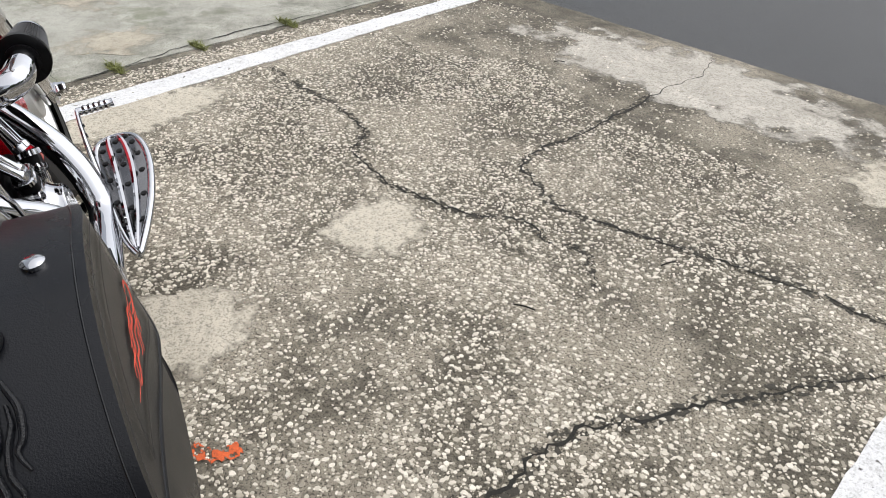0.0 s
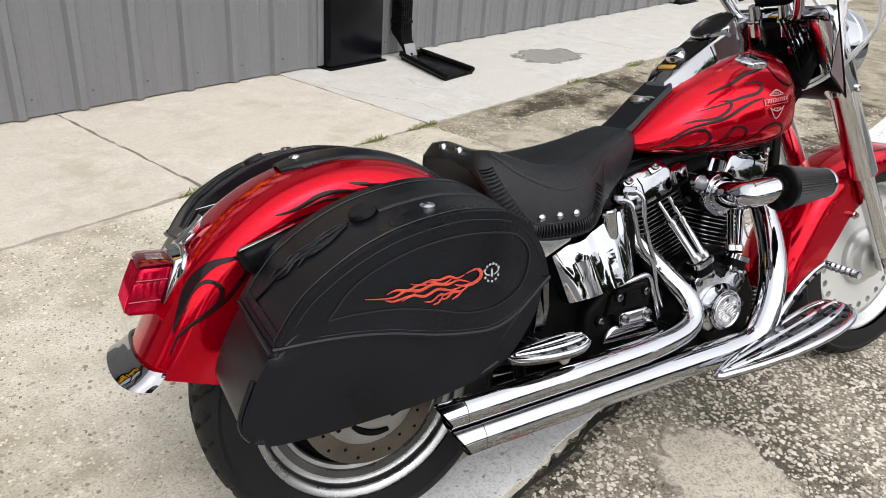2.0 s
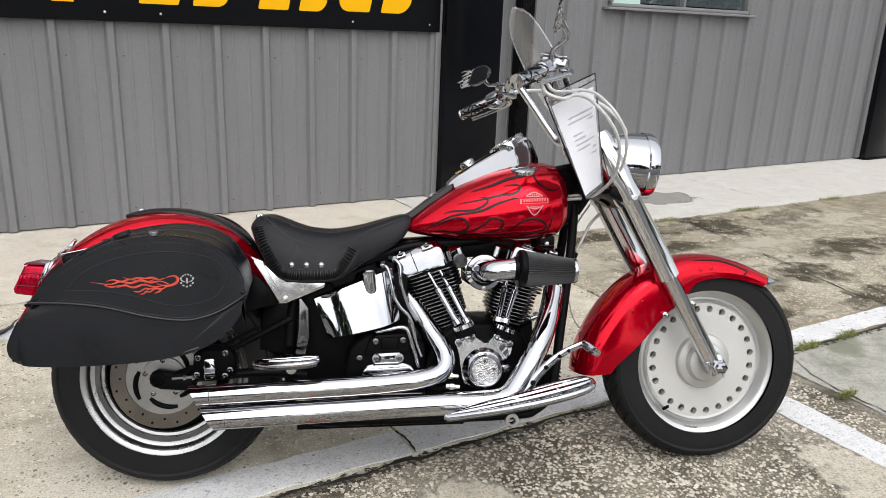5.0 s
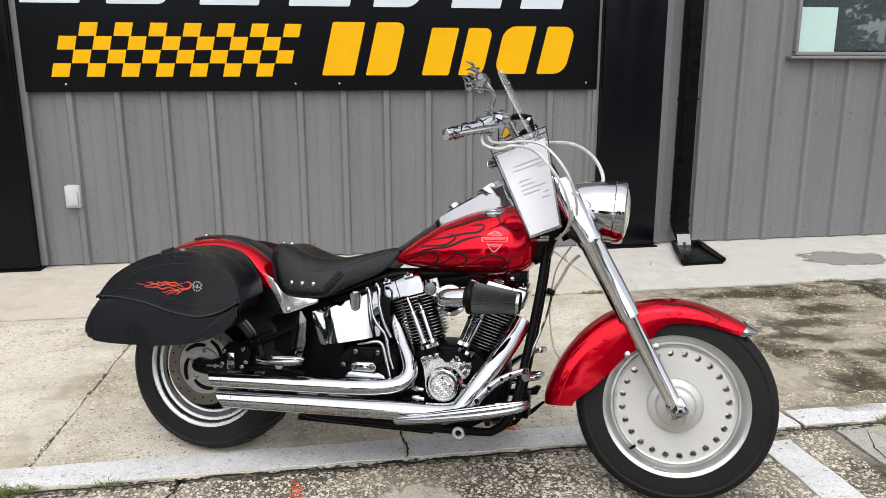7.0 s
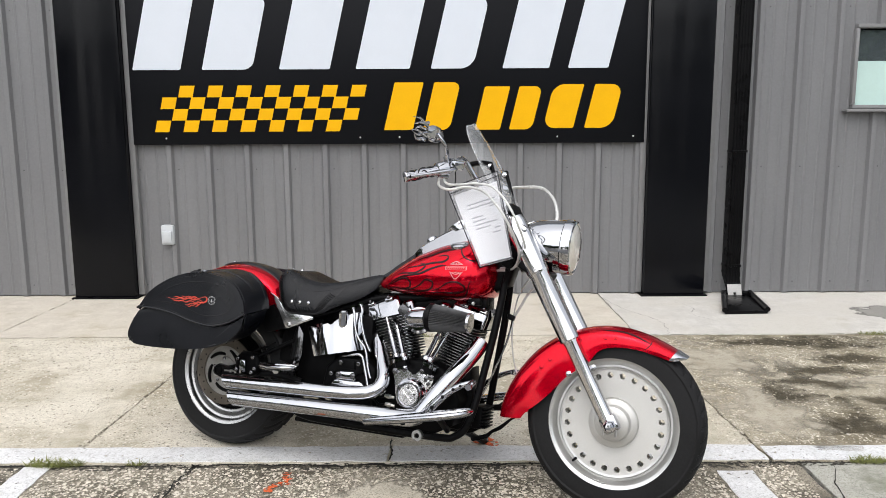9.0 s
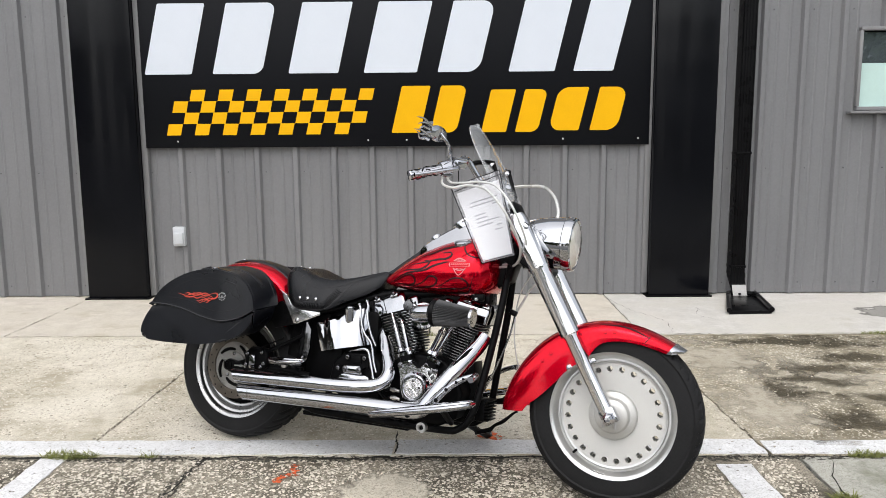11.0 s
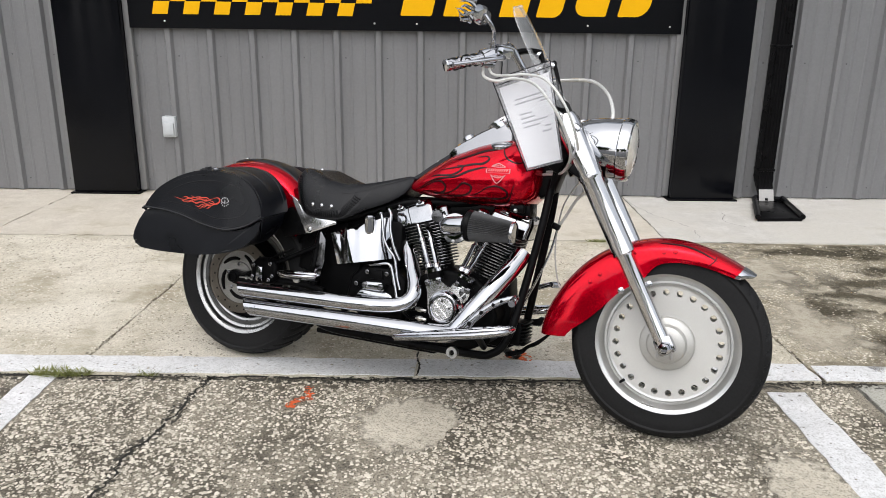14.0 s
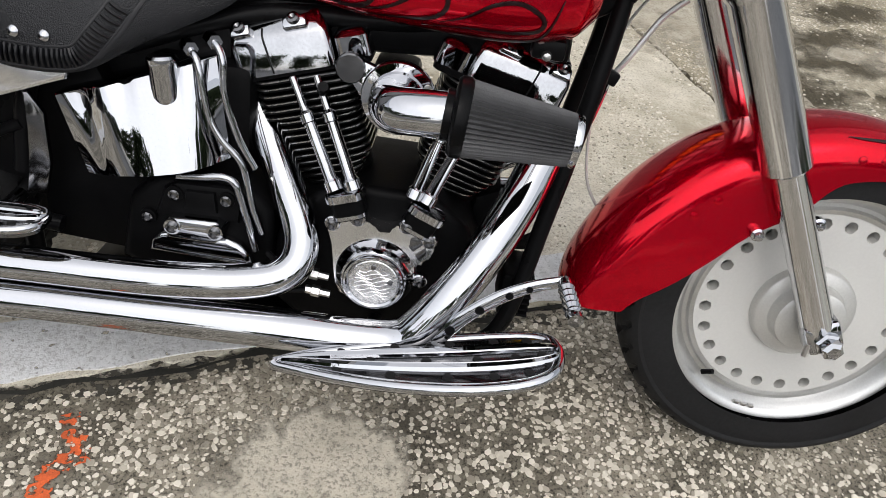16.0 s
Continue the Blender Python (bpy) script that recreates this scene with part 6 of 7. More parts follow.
for a, b in (((0.840, -0.150, 0.478), (0.757, -0.098, 0.625)), ((0.868, -0.146, 0.482), (0.792, -0.096, 0.632)), ((0.958, -0.146, 0.482), (1.000, -0.096, 0.620)), ((0.978, -0.150, 0.478), (1.036, -0.098, 0.612))):
    L = (Vector(b) - Vector(a)).length
    local_tube("pushrod_tube", a, b, [(0.0135, 0), (0.0135, 0.014), (0.0095, 0.019), (0.0088, L * 0.60), (0.0108, L * 0.61), (0.0108, L * 0.68), (0.0062, L * 0.71), (0.0062, L)], CHROME, case, "chrome pushrod tube")
for x, z, wx, wz in ((0.856, 0.472, 0.943, 0.332), (0.981, 0.462, 0.922, -0.386)):
    along, up_n = Vector((wx, 0, wz)), Vector((-wz, 0, wx))

    def oblong(h, hx, hy, lobes=0.0):
        return [Vector((x, -0.146, z)) + along * a + Vector((0, b, 0)) + up_n * h for a, b in [(a * (1 + (lobes if k % 2 else 0)), b * (1 + (lobes if k % 2 else 0))) for k, (a, b) in enumerate(rounded_rect(hx, hy, 0.014, 6))]]

    part("tappet_block", made(loft, [oblong(-0.036, 0.026, 0.020), oblong(-0.006, 0.026, 0.020)]), FINS, case, "black tappet block")
    part("tappet_collar", made(loft, [oblong(-0.007, 0.026, 0.019), oblong(-0.005, 0.030, 0.023, -0.06), oblong(0.007, 0.030, 0.023, -0.06), oblong(0.009, 0.025, 0.018)]), CHROME, case, "knurled chrome tappet collar")
    part("tappet_flange", made(loft, [oblong(-0.034, 0.027, 0.0215), oblong(-0.028, 0.027, 0.0215)]), CHROME, case)

cover_pts = [(0.832, 0.425), (0.841, 0.438), (0.854, 0.443), (0.871, 0.449), (0.885, 0.450), (0.892, 0.432), (0.905, 0.424), (0.930, 0.424), (0.943, 0.430), (0.949, 0.446), (0.962, 0.450), (0.977, 0.440), (0.995, 0.429), (1.003, 0.418), (0.999, 0.398), (0.992, 0.381), (0.980, 0.371), (0.960, 0.360), (0.950, 0.320), (0.915, 0.300), (0.880, 0.305), (0.860, 0.300), (0.850, 0.335), (0.842, 0.391)]
# cam cover: paler, rougher chrome stands in for bright sky reflections
cam_cover = part("cam_cover", made(prism, [(q.x, q.y) for q in spline([(x, z, 0) for x, z in cover_pts], 3, True)], -0.158, -0.110, 0.007, 4), CASTCHROME, case, "chrome cam cover")
part("cam_nose", made(lathe, [(0.068, -0.012), (0.066, -0.004), (0.061, 0.003), (0.055, 0.010), (0.051, 0.020), (0.0505, 0.024)], (0.915, -0.158, 0.347), (0, -1, 0), 48), CHROME, case, "domed chrome nose of the cover")
timer = part("timer_cover", made(lathe, [(0.0485, 0), (0.0485, 0.008), (0.0465, 0.0115), (0.0435, 0.0115), (0.0405, 0.0085), (0.001, 0.0085)], (0.915, -0.176, 0.347), (0, -1, 0), 48), CHROME, case, "round engraved timer cover")
part("engraved_face", made(lathe, [(0.0395, 0), (0.0380, 0.0012), (0.001, 0.0016)], (0.915, -0.1848, 0.347), (0, -1, 0), 40), ETCH, timer, "etched face of the timer cover")
for k in range(9):
    z = -0.024 + 0.0055 * k
    h = 0.032 * math.sqrt(max(0.05, 1 - (z / 0.034) ** 2))
    part("relief", made(tube, [(0.915 + h * u, -0.1862, 0.347 + z + 0.004 * math.sin(5 * u + k)) for u in (-0.9, -0.5, -0.1, 0.3, 0.6, 0.9)], 0.0008, 5, 3), ETCH, timer)
for x, z in ((0.913, 0.375), (0.941, 0.352)):
    part("screw", made(lathe, [(0.0045, 0), (0.0040, 0.003), (0.001, 0.003)], (x, -0.1855, z), (0, -1, 0), 10), SMOKE, timer)
for x, z in ((0.841, 0.426), (0.879, 0.440), (0.955, 0.439), (0.992, 0.419), (0.986, 0.345)):
    part("bolt_boss", made(lathe, [(0.0125, -0.01), (0.0125, 0.001), (0.0108, 0.003)], (x, -0.158, z), (0, -1, 0), 18), CHROME, case)
    part("cover_bolt", made(lathe, [(0.0085, 0), (0.0085, 0.006), (0.0048, 0.007), (0.0044, 0.002), (0.001, 0.002)], (x, -0.160, z), (0, -1, 0), 12), SMOKE, case)
# dark raised pieces paint the shade of recesses in the web
part("web_recess", made(prism, [(0.963, 0.420), (0.975, 0.426), (0.984, 0.412), (0.969, 0.396), (0.962, 0.404)], -0.1588, -0.1560, 0.001), SMOKE, cam_cover)
part("web_recess", made(prism, [(0.972, 0.392), (0.988, 0.408), (0.990, 0.394), (0.980, 0.382)], -0.1588, -0.1560, 0.001), SMOKE, cam_cover)

# air cleaner
ac = part("air_cleaner", made(lathe, [(0.050, -0.012), (0.054, -0.006), (0.054, 0.004), (0.052, 0.007), (0.041, 0.008), (0.039, 0.014)], (0.917, -0.135, 0.630), (0, -1, 0), 40), CHROME, bike, "chrome elbow air intake with a black cone filter")
part("bracket", made(prism, [(0.832, 0.668), (0.850, 0.680), (0.885, 0.668), (0.885, 0.595), (0.868, 0.612), (0.850, 0.648)], -0.135, -0.120, 0.004), CHROME, ac)
part("bracket_boss", made(lathe, [(0.0215, 0), (0.0215, 0.012), (0.0195, 0.014), (0.001, 0.0145)], (0.846, -0.130, 0.664), (0, -1, 0), 24), SMOKE, ac)
part("elbow", made(tube, [(0.910, -0.140, 0.633), (0.910, -0.180, 0.635), (0.922, -0.214, 0.640), (0.955, -0.226, 0.645), (1.002, -0.232, 0.650)], 0.0315, 28, 8), CHROME, ac, "polished chrome elbow")
fa, fb = Vector((1.000, -0.234, 0.650)), Vector((1.160, -0.238, 0.643))
part("collar", made(lathe, [(0.0325, -0.016), (0.0345, -0.015), (0.0345, -0.006), (0.050, -0.004), (0.054, 0.0), (0.054, 0.012), (0.051, 0.016)], fa, fb - fa, 36), BLACK, ac)
bm = bmesh.new()
d = (fb - fa).normalized()
sx, ux = frame_of(d)
rings = []
for t in (0.08, 0.12, 0.94, 1.0):
    r = 0.0535 - 0.0185 * t
    rings.append([fa + (fb - fa) * t + (r - (0.0045 if i % 2 else 0)) * (math.cos(2 * math.pi * i / 92) * sx + math.sin(2 * math.pi * i / 92) * ux) for i in range(92)])
loft(bm, rings)
part("filter", bm, FILTERM, ac, "black pleated cone filter", 0)
part("end_cap", made(lathe, [(0.0355, -0.006), (0.0365, 0.0), (0.0345, 0.004), (0.001, 0.005)], fb, d, 32), CHROME, ac)
for k in range(3):
    a = k * 2.1 + 0.5
    part("plate_screw", made(lathe, [(0.006, 0), (0.006, 0.004), (0.001, 0.005)], (0.917 + 0.046 * math.cos(a), -0.142, 0.630 + 0.046 * math.sin(a)), (0, -1, 0), 8), STEEL, ac)
part("carburettor", made(box, (0.905, -0.06, 0.625), (0.07, 0.13, 0.07), 0.012), FINS, ac)


# exhaust
def pipe(path, r, label, cut):
    bm = bmesh.new()
    pts = spline(path, 10)
    rings, s, u = [], None, None
    for i, q in enumerate(pts):
        d = (pts[min(i + 1, len(pts) - 1)] - pts[max(i - 1, 0)]).normalized()
        if s is None:
            s, u = frame_of(d)
        else:
            s = (s - d * s.dot(d)).normalized()
            u = s.cross(d)
        rings.append([q + r * (math.cos(a) * s + math.sin(a) * u) for a in (2 * math.pi * k / 28 for k in range(28))])
    end = pts[-1]
    last = [v + Vector(((v.z - end.z) * -cut, 0, 0)) for v in rings[-1]]
    inner = [end + (v - end) * 0.90 + Vector(((v.z - end.z) * -cut * 0.9, 0, 0)) for v in rings[-1]]
    deep = [v + Vector((0.10, 0, 0)) for v in inner]
    loft(bm, rings[:-1] + [last, inner, deep])
    return part("exhaust_pipe", bm, CHROME, bike, label, 50)


up = pipe([(0.690, -0.040, 0.560), (0.711, -0.063, 0.530), (0.737, -0.090, 0.492), (0.765, -0.122, 0.450), (0.789, -0.150, 0.414), (0.799, -0.172, 0.386), (0.792, -0.190, 0.360), (0.766, -0.203, 0.342), (0.715, -0.213, 0.332), (0.640, -0.222, 0.327), (0.55, -0.226, 0.323), (0.35, -0.226, 0.316), (0.20, -0.226, 0.311), (0.105, -0.226, 0.308)], 0.0280, "upper chrome exhaust pipe swept to the rear", 0.62)
lp = pipe([(1.152, -0.066, 0.566), (1.141, -0.088, 0.538), (1.116, -0.132, 0.488), (1.078, -0.180, 0.424), (1.036, -0.210, 0.360), (1.000, -0.221, 0.307), (0.978, -0.2225, 0.282), (0.945, -0.222, 0.269), (0.890, -0.222, 0.265), (0.80, -0.222, 0.263), (0.60, -0.222, 0.258), (0.35, -0.222, 0.250), (0.14, -0.222, 0.243)], 0.0325, "lower chrome exhaust pipe swept to the rear", 0.62)
part("joint", made(lathe, [(0.0326, 0), (0.0330, 0.0008), (0.0326, 0.0016)], (0.185, -0.222, 0.2446), (1, 0, 0.034), 28, False), SMOKE, lp)
part("joint", made(lathe, [(0.0281, 0), (0.0285, 0.0008), (0.0281, 0.0016)], (0.145, -0.226, 0.3093), (1, 0, 0.034), 28, False), SMOKE, up)
for p, r, par in (((0.750, -0.104, 0.474), 0.028, up), ((1.098, -0.156, 0.458), 0.0325, lp)):
    part("clamp_screw", made(tube, [(p[0] - 0.012, p[1] - r, p[2]), (p[0] + 0.012, p[1] - r, p[2] - 0.02)], 0.0035, 6, 1), STEEL, par)

# oil tank, gearbox, starter
bm = bmesh.new()
rings = []
for k in range(25):
    u = k / 24
    top, low = Vector((0.422 + 0.226 * u, 0, 0.560 + 0.084 * u)), Vector((0.466 + 0.206 * u, 0, 0.442 + 0.044 * u))
    yo = lerp_table(((0.0, -0.146), (0.1, -0.158), (0.25, -0.168), (0.5, -0.175), (0.7, -0.171), (0.85, -0.155), (1.0, -0.115)), u)[0]
    d = low - top
    tilt = lerp_table(((0.0, 0.006), (0.18, 0.030), (0.32, 0.014), (0.46, 0.030), (0.75, 0.034), (0.88, 0.016), (1.0, 0.006)), u)[0]
    rings.append([top + d * t + Vector((0, y, 0)) for t, y in ((0.0, 0.15), (0.0, yo + tilt + 0.006), (0.008, yo + tilt + 0.002), (0.022, yo + tilt), (0.35, yo + tilt * 0.60), (0.65, yo + tilt * 0.30), (0.978, yo), (0.992, yo + 0.003), (1.0, yo + 0.008), (1.0, 0.15))])
loft(bm, rings)
ot = part("oil_tank", bm, CHROME, bike, "chrome wrap-around oil tank", 40)
part("cap", made(lathe, [(0.004, -0.066), (0.016, -0.058), (0.0205, -0.045), (0.0215, 0.0), (0.0225, 0.002), (0.0225, 0.010), (0.019, 0.014), (0.001, 0.015)], (0.578, -0.130, 0.624), (-0.12, 0.05, 1), 28), CHROME, ot, "chrome filler neck and cap")
part("gear_line", made(tube, [(0.600, -0.142, 0.458), (0.640, -0.150, 0.467), (0.672, -0.152, 0.473), (0.688, -0.152, 0.466), (0.696, -0.152, 0.448), (0.709, -0.152, 0.405), (0.724, -0.152, 0.355)], 0.0062, 10, 6), CHROME, ot, "bent chrome oil line")
part("oil_line", made(tube, [(0.606, -0.110, 0.652), (0.622, -0.135, 0.652), (0.634, -0.148, 0.640), (0.645, -0.152, 0.590), (0.653, -0.152, 0.560), (0.670, -0.152, 0.531), (0.699, -0.150, 0.496), (0.716, -0.150, 0.428), (0.732, -0.150, 0.385)], 0.0052, 10, 6), CHROME, ot, "bent chrome oil line")
part("oil_line", made(tube, [(0.640, -0.115, 0.668), (0.655, -0.135, 0.668), (0.668, -0.145, 0.650), (0.671, -0.148, 0.605), (0.681, -0.148, 0.568), (0.695, -0.146, 0.530), (0.716, -0.142, 0.490)], 0.0052, 10, 6), CHROME, ot, "bent chrome oil line")
for x, z in ((0.614, 0.654), (0.648, 0.669)):
    part("line_nut", made(lathe, [(0.011, -0.012), (0.011, 0.012)], (x, -0.125, z), (0.55, -0.8, 0), 6), CHROME, ot)
gb = part("gearbox", made(prism, [(0.500, 0.300), (0.56, 0.270), (0.745, 0.270), (0.745, 0.42), (0.70, 0.455), (0.57, 0.455), (0.52, 0.41)], -0.140, 0.14, 0.018, 3), FINS, bike, "black gearbox with a chrome side cover")
part("side_cover", made(prism, [(0.556, 0.330), (0.560, 0.350), (0.575, 0.366), (0.600, 0.372), (0.680, 0.370), (0.700, 0.362), (0.715, 0.344), (0.722, 0.325)], -0.160, -0.136, 0.008, 3), CHROME, gb, "chrome gearbox side cover")
part("cover_block", made(prism, [(0.590, 0.366), (0.586, 0.392), (0.594, 0.402), (0.666, 0.404), (0.677, 0.394), (0.676, 0.378), (0.664, 0.366)], -0.174, -0.140, 0.006, 3), CHROME, gb, "chrome cover block")
part("top_plate", made(prism, [(0.565, 0.392), (0.580, 0.440), (0.600, 0.452), (0.680, 0.455), (0.700, 0.440), (0.695, 0.395)], -0.152, -0.130, 0.008), FINS, gb)
part("raised_block", made(prism, [(0.612, 0.410), (0.616, 0.444), (0.660, 0.446), (0.664, 0.412)], -0.160, -0.140, 0.005), FINS, gb)
for x, z, y in ((0.600, 0.388, -0.174), (0.665, 0.388, -0.174), (0.598, 0.434, -0.153), (0.677, 0.436, -0.153), (0.552, 0.384, -0.145), (0.620, 0.300, -0.145)):
    part("bolt", made(lathe, [(0.0088, 0), (0.0088, 0.006), (0.0054, 0.007), (0.005, 0.003), (0.001, 0.003)], (x, y, z), (0, -1, 0), 12), SMOKE, gb)
    part("boss", made(lathe, [(0.014, 0), (0.013, -y - 0.128)], (x, -0.130, z), (0, -1, 0), 12), FINS if y > -0.17 else CHROME, gb)
part("primary_cover", made(prism, [(0.50, 0.30), (0.62, 0.235), (0.96, 0.225), (1.05, 0.30), (1.03, 0.40), (0.94, 0.44), (0.62, 0.42), (0.51, 0.38)], 0.14, 0.205, 0.025, 3), BLACK, case, "black primary cover")
part("filler_block", made(box, (0.62, 0, 0.53), (0.16, 0.20, 0.20), 0.02), FINS, gb)
# added black panel gives the gap behind the oil tank its deep shade
part("battery_side", made(prism, [(0.50, 0.45), (0.66, 0.45), (0.66, 0.68), (0.36, 0.68), (0.36, 0.60)], -0.07, 0.07, 0.01), BLACK, gb)

# frame
fr = part("frame", made(prism, [(1.150, 0.945), (1.225, 0.960), (1.255, 0.860), (1.235, 0.790), (1.185, 0.760), (1.155, 0.80)], -0.045, 0.045, 0.015, 3), BLACK, bike, "black steel frame with twin downtubes")
for s in (-1, 1):
    part("downtube", made(tube, [(1.222, s * 0.035, 0.83), (1.208, s * 0.050, 0.68), (1.174, s * 0.075, 0.45), (1.140, s * 0.105, 0.27), (1.09, s * 0.110, 0.205), (1.00, s * 0.112, 0.190), (0.60, s * 0.112, 0.188), (0.42, s * 0.115, 0.195), (0.36, s * 0.118, 0.24), (0.35, s * 0.118, 0.36)], 0.0145, 14, 6), BLACK, fr)
    part("seat_rail", made(tube, [(1.16, s * 0.03, 0.80), (0.95, s * 0.05, 0.725), (0.70, s * 0.06, 0.70), (0.50, s * 0.09, 0.63), (0.38, s * 0.11, 0.58), (0.35, s * 0.118, 0.42)], 0.015, 12, 6), BLACK, fr)
    part("swingarm", made(tube, [(0.40, s * 0.118, 0.33), (0.28, s * 0.126, 0.345), (0.10, s * 0.122, 0.335), (-0.03, s * 0.122, 0.331)], 0.014, 12, 6), BLACK, fr)
    part("swingarm_brace", made(tube, [(0.36, s * 0.125, 0.50), (0.22, s * 0.132, 0.43), (0.10, s * 0.135, 0.37), (0.0, s * 0.135, 0.335)], 0.009, 12, 6), BLACK, fr)
    part("axle_plate", made(prism, [(-0.035, 0.318), (0.04, 0.316), (0.07, 0.331), (0.04, 0.346), (-0.035, 0.344)], s * 0.118, s * 0.128, 0.005), BLACK, fr)
part("backbone", made(box, (0.88, 0, 0.700), (0.56, 0.10, 0.07), 0.015, rot(0, -4, 0)), BLACK, fr)
part("cross_plate", made(box, (0.62, 0, 0.172), (0.5, 0.20, 0.02), 0.005), BLACK, fr)
# polished plate given a dark metal tone for the dark it mirrors
part("guard_plate", made(prism, [(0.365, 0.395), (0.398, 0.398), (0.410, 0.45), (0.408, 0.53), (0.388, 0.56), (0.378, 0.56), (0.386, 0.50), (0.378, 0.45)], -0.150, -0.138, 0.004), SMOKE, fr, "narrow polished frame cover")
part("inner_fender", made(prism, [(0.26, 0.40), (0.36, 0.38), (0.41, 0.50), (0.40, 0.60), (0.33, 0.62), (0.27, 0.52)], -0.10, 0.10, 0.02), BLACK, fr)
part("pivot_block", made(prism, [(0.37, 0.30), (0.53, 0.29), (0.54, 0.46), (0.47, 0.60), (0.36, 0.60)], -0.105, 0.105, 0.01), FINS, fr)
part("front_mount", made(prism, [(1.02, 0.21), (1.09, 0.21), (1.115, 0.34), (1.10, 0.46), (1.06, 0.44)], -0.015, 0.09, 0.01), FINS, fr)
part("brake_line", made(tube, [(1.243, 0.03, 0.666), (1.234, 0.03, 0.61), (1.221, 0.03, 0.56), (1.192, 0.03, 0.479), (1.163, 0.03, 0.405), (1.132, 0.03, 0.339)], 0.0042, 8, 6), CHROME, fr, "bright brake line along the downtube")
part("brake_hose", made(tube, [(1.330, 0.03, 0.800), (1.298, 0.03, 0.766), (1.268, 0.03, 0.708), (1.243, 0.03, 0.664)], 0.0052, 8, 5), CABLE, fr)
part("line_junction", made(box, (1.238, 0.022, 0.668), (0.030, 0.024, 0.022), 0.004, rot(0, 20, 0)), BLACK, fr)
part("regulator", made(box, (1.150, 0, 0.275), (0.040, 0.10, 0.085), 0.006), FINS, fr)
for k in range(7):
    part("regulator_fin", made(box, (1.176, 0, 0.238 + k * 0.0125), (0.020, 0.10, 0.0045), 0.001), FINS, fr)
part("stand_bracket", made(prism, [(1.10, 0.275), (1.20, 0.288), (1.214, 0.318), (1.196, 0.322), (1.18, 0.305), (1.10, 0.300)], 0.110, 0.132, 0.004), BLACK, fr)
part("horn_bracket", made(box, (1.12, -0.08, 0.72), (0.05, 0.03, 0.03), 0.006), BLACK, fr)
for x, z in ((1.118, 0.712), (1.105, 0.735)):
    part("bracket_bolt", made(lathe, [(0.008, 0), (0.006, 0.008), (0.001, 0.009)], (x, -0.095, z), (0, -1, 0), 8), STEEL, fr)

# rear brake caliper
cal = part("brake_caliper", made(prism, [(0.085, 0.345), (0.090, 0.405), (0.115, 0.428), (0.185, 0.425), (0.205, 0.400), (0.205, 0.350), (0.185, 0.332), (0.100, 0.330)], -0.158, -0.098, 0.012, 3), FINS, bike, "black rear brake caliper")
part("caliper_badge", made(prism, [(0.122, 0.336), (0.150, 0.336), (0.153, 0.350), (0.147, 0.365), (0.150, 0.392), (0.144, 0.398), (0.124, 0.398), (0.119, 0.390), (0.124, 0.372), (0.118, 0.352)], -0.168, -0.156, 0.004), CHROME, cal, "chrome caliper insert")
for x, z in ((0.100, 0.350), (0.103, 0.398), (0.178, 0.410), (0.190, 0.362), (0.176, 0.345)):
    part("caliper_bolt", made(lathe, [(0.009, 0), (0.009, 0.006), (0.005, 0.007), (0.001, 0.004)], (x, -0.157, z), (0, -1, 0), 10), SMOKE, cal)
part("axle_block", made(prism, [(-0.034, 0.336), (-0.026, 0.354), (-0.010, 0.362), (0.058, 0.350), (0.094, 0.346), (0.100, 0.330), (0.066, 0.300), (-0.004, 0.306), (-0.026, 0.318)], -0.142, -0.114, 0.006, 3), BLACK, cal, "black axle carrier plate")
part("axle_cap", made(lathe, [(0.022, 0), (0.021, 0.006), (0.012, 0.009), (0.011, 0.004), (0.001, 0.004)], (-0.008, -0.141, 0.334), (0, -1, 0), 20), FINS, cal)
part("adjuster", made(tube, [(0.030, -0.146, 0.338), (0.090, -0.146, 0.341)], 0.0035, 8, 1), STEEL, cal, "bright chain adjuster bolt")
for x in (0.060, 0.084):
    part("adjuster_nut", made(lathe, [(0.0075, 0), (0.0075, 0.007)], (x, -0.146, 0.3395), (1, 0, 0.05), 6), STEEL, cal)
part("brake_line", made(tube, [(0.03, -0.14, 0.350), (0.07, -0.150, 0.358), (0.11, -0.150, 0.385), (0.17, -0.150, 0.43), (0.27, -0.140, 0.48)], 0.004, 8, 4), BLACK, cal)
# chrome hose fittings beside the rear pipe bend
for z, dx in ((0.326, 0.0), (0.294, 0.004)):
    part("hose_fitting", made(lathe, [(0.006, -0.026), (0.006, -0.010), (0.0095, -0.009), (0.0095, 0.004), (0.007, 0.005), (0.007, 0.014)], (0.815 + dx, -0.150, z), (-1, 0, 0.1), 6), STEEL, case)
    part("oil_hose", made(tube, [(0.800 + dx, -0.150, z), (0.780, -0.148, z - 0.006), (0.755, -0.140, z + 0.006), (0.730, -0.130, z + 0.02)], 0.0055, 8, 4), BLACK, case)


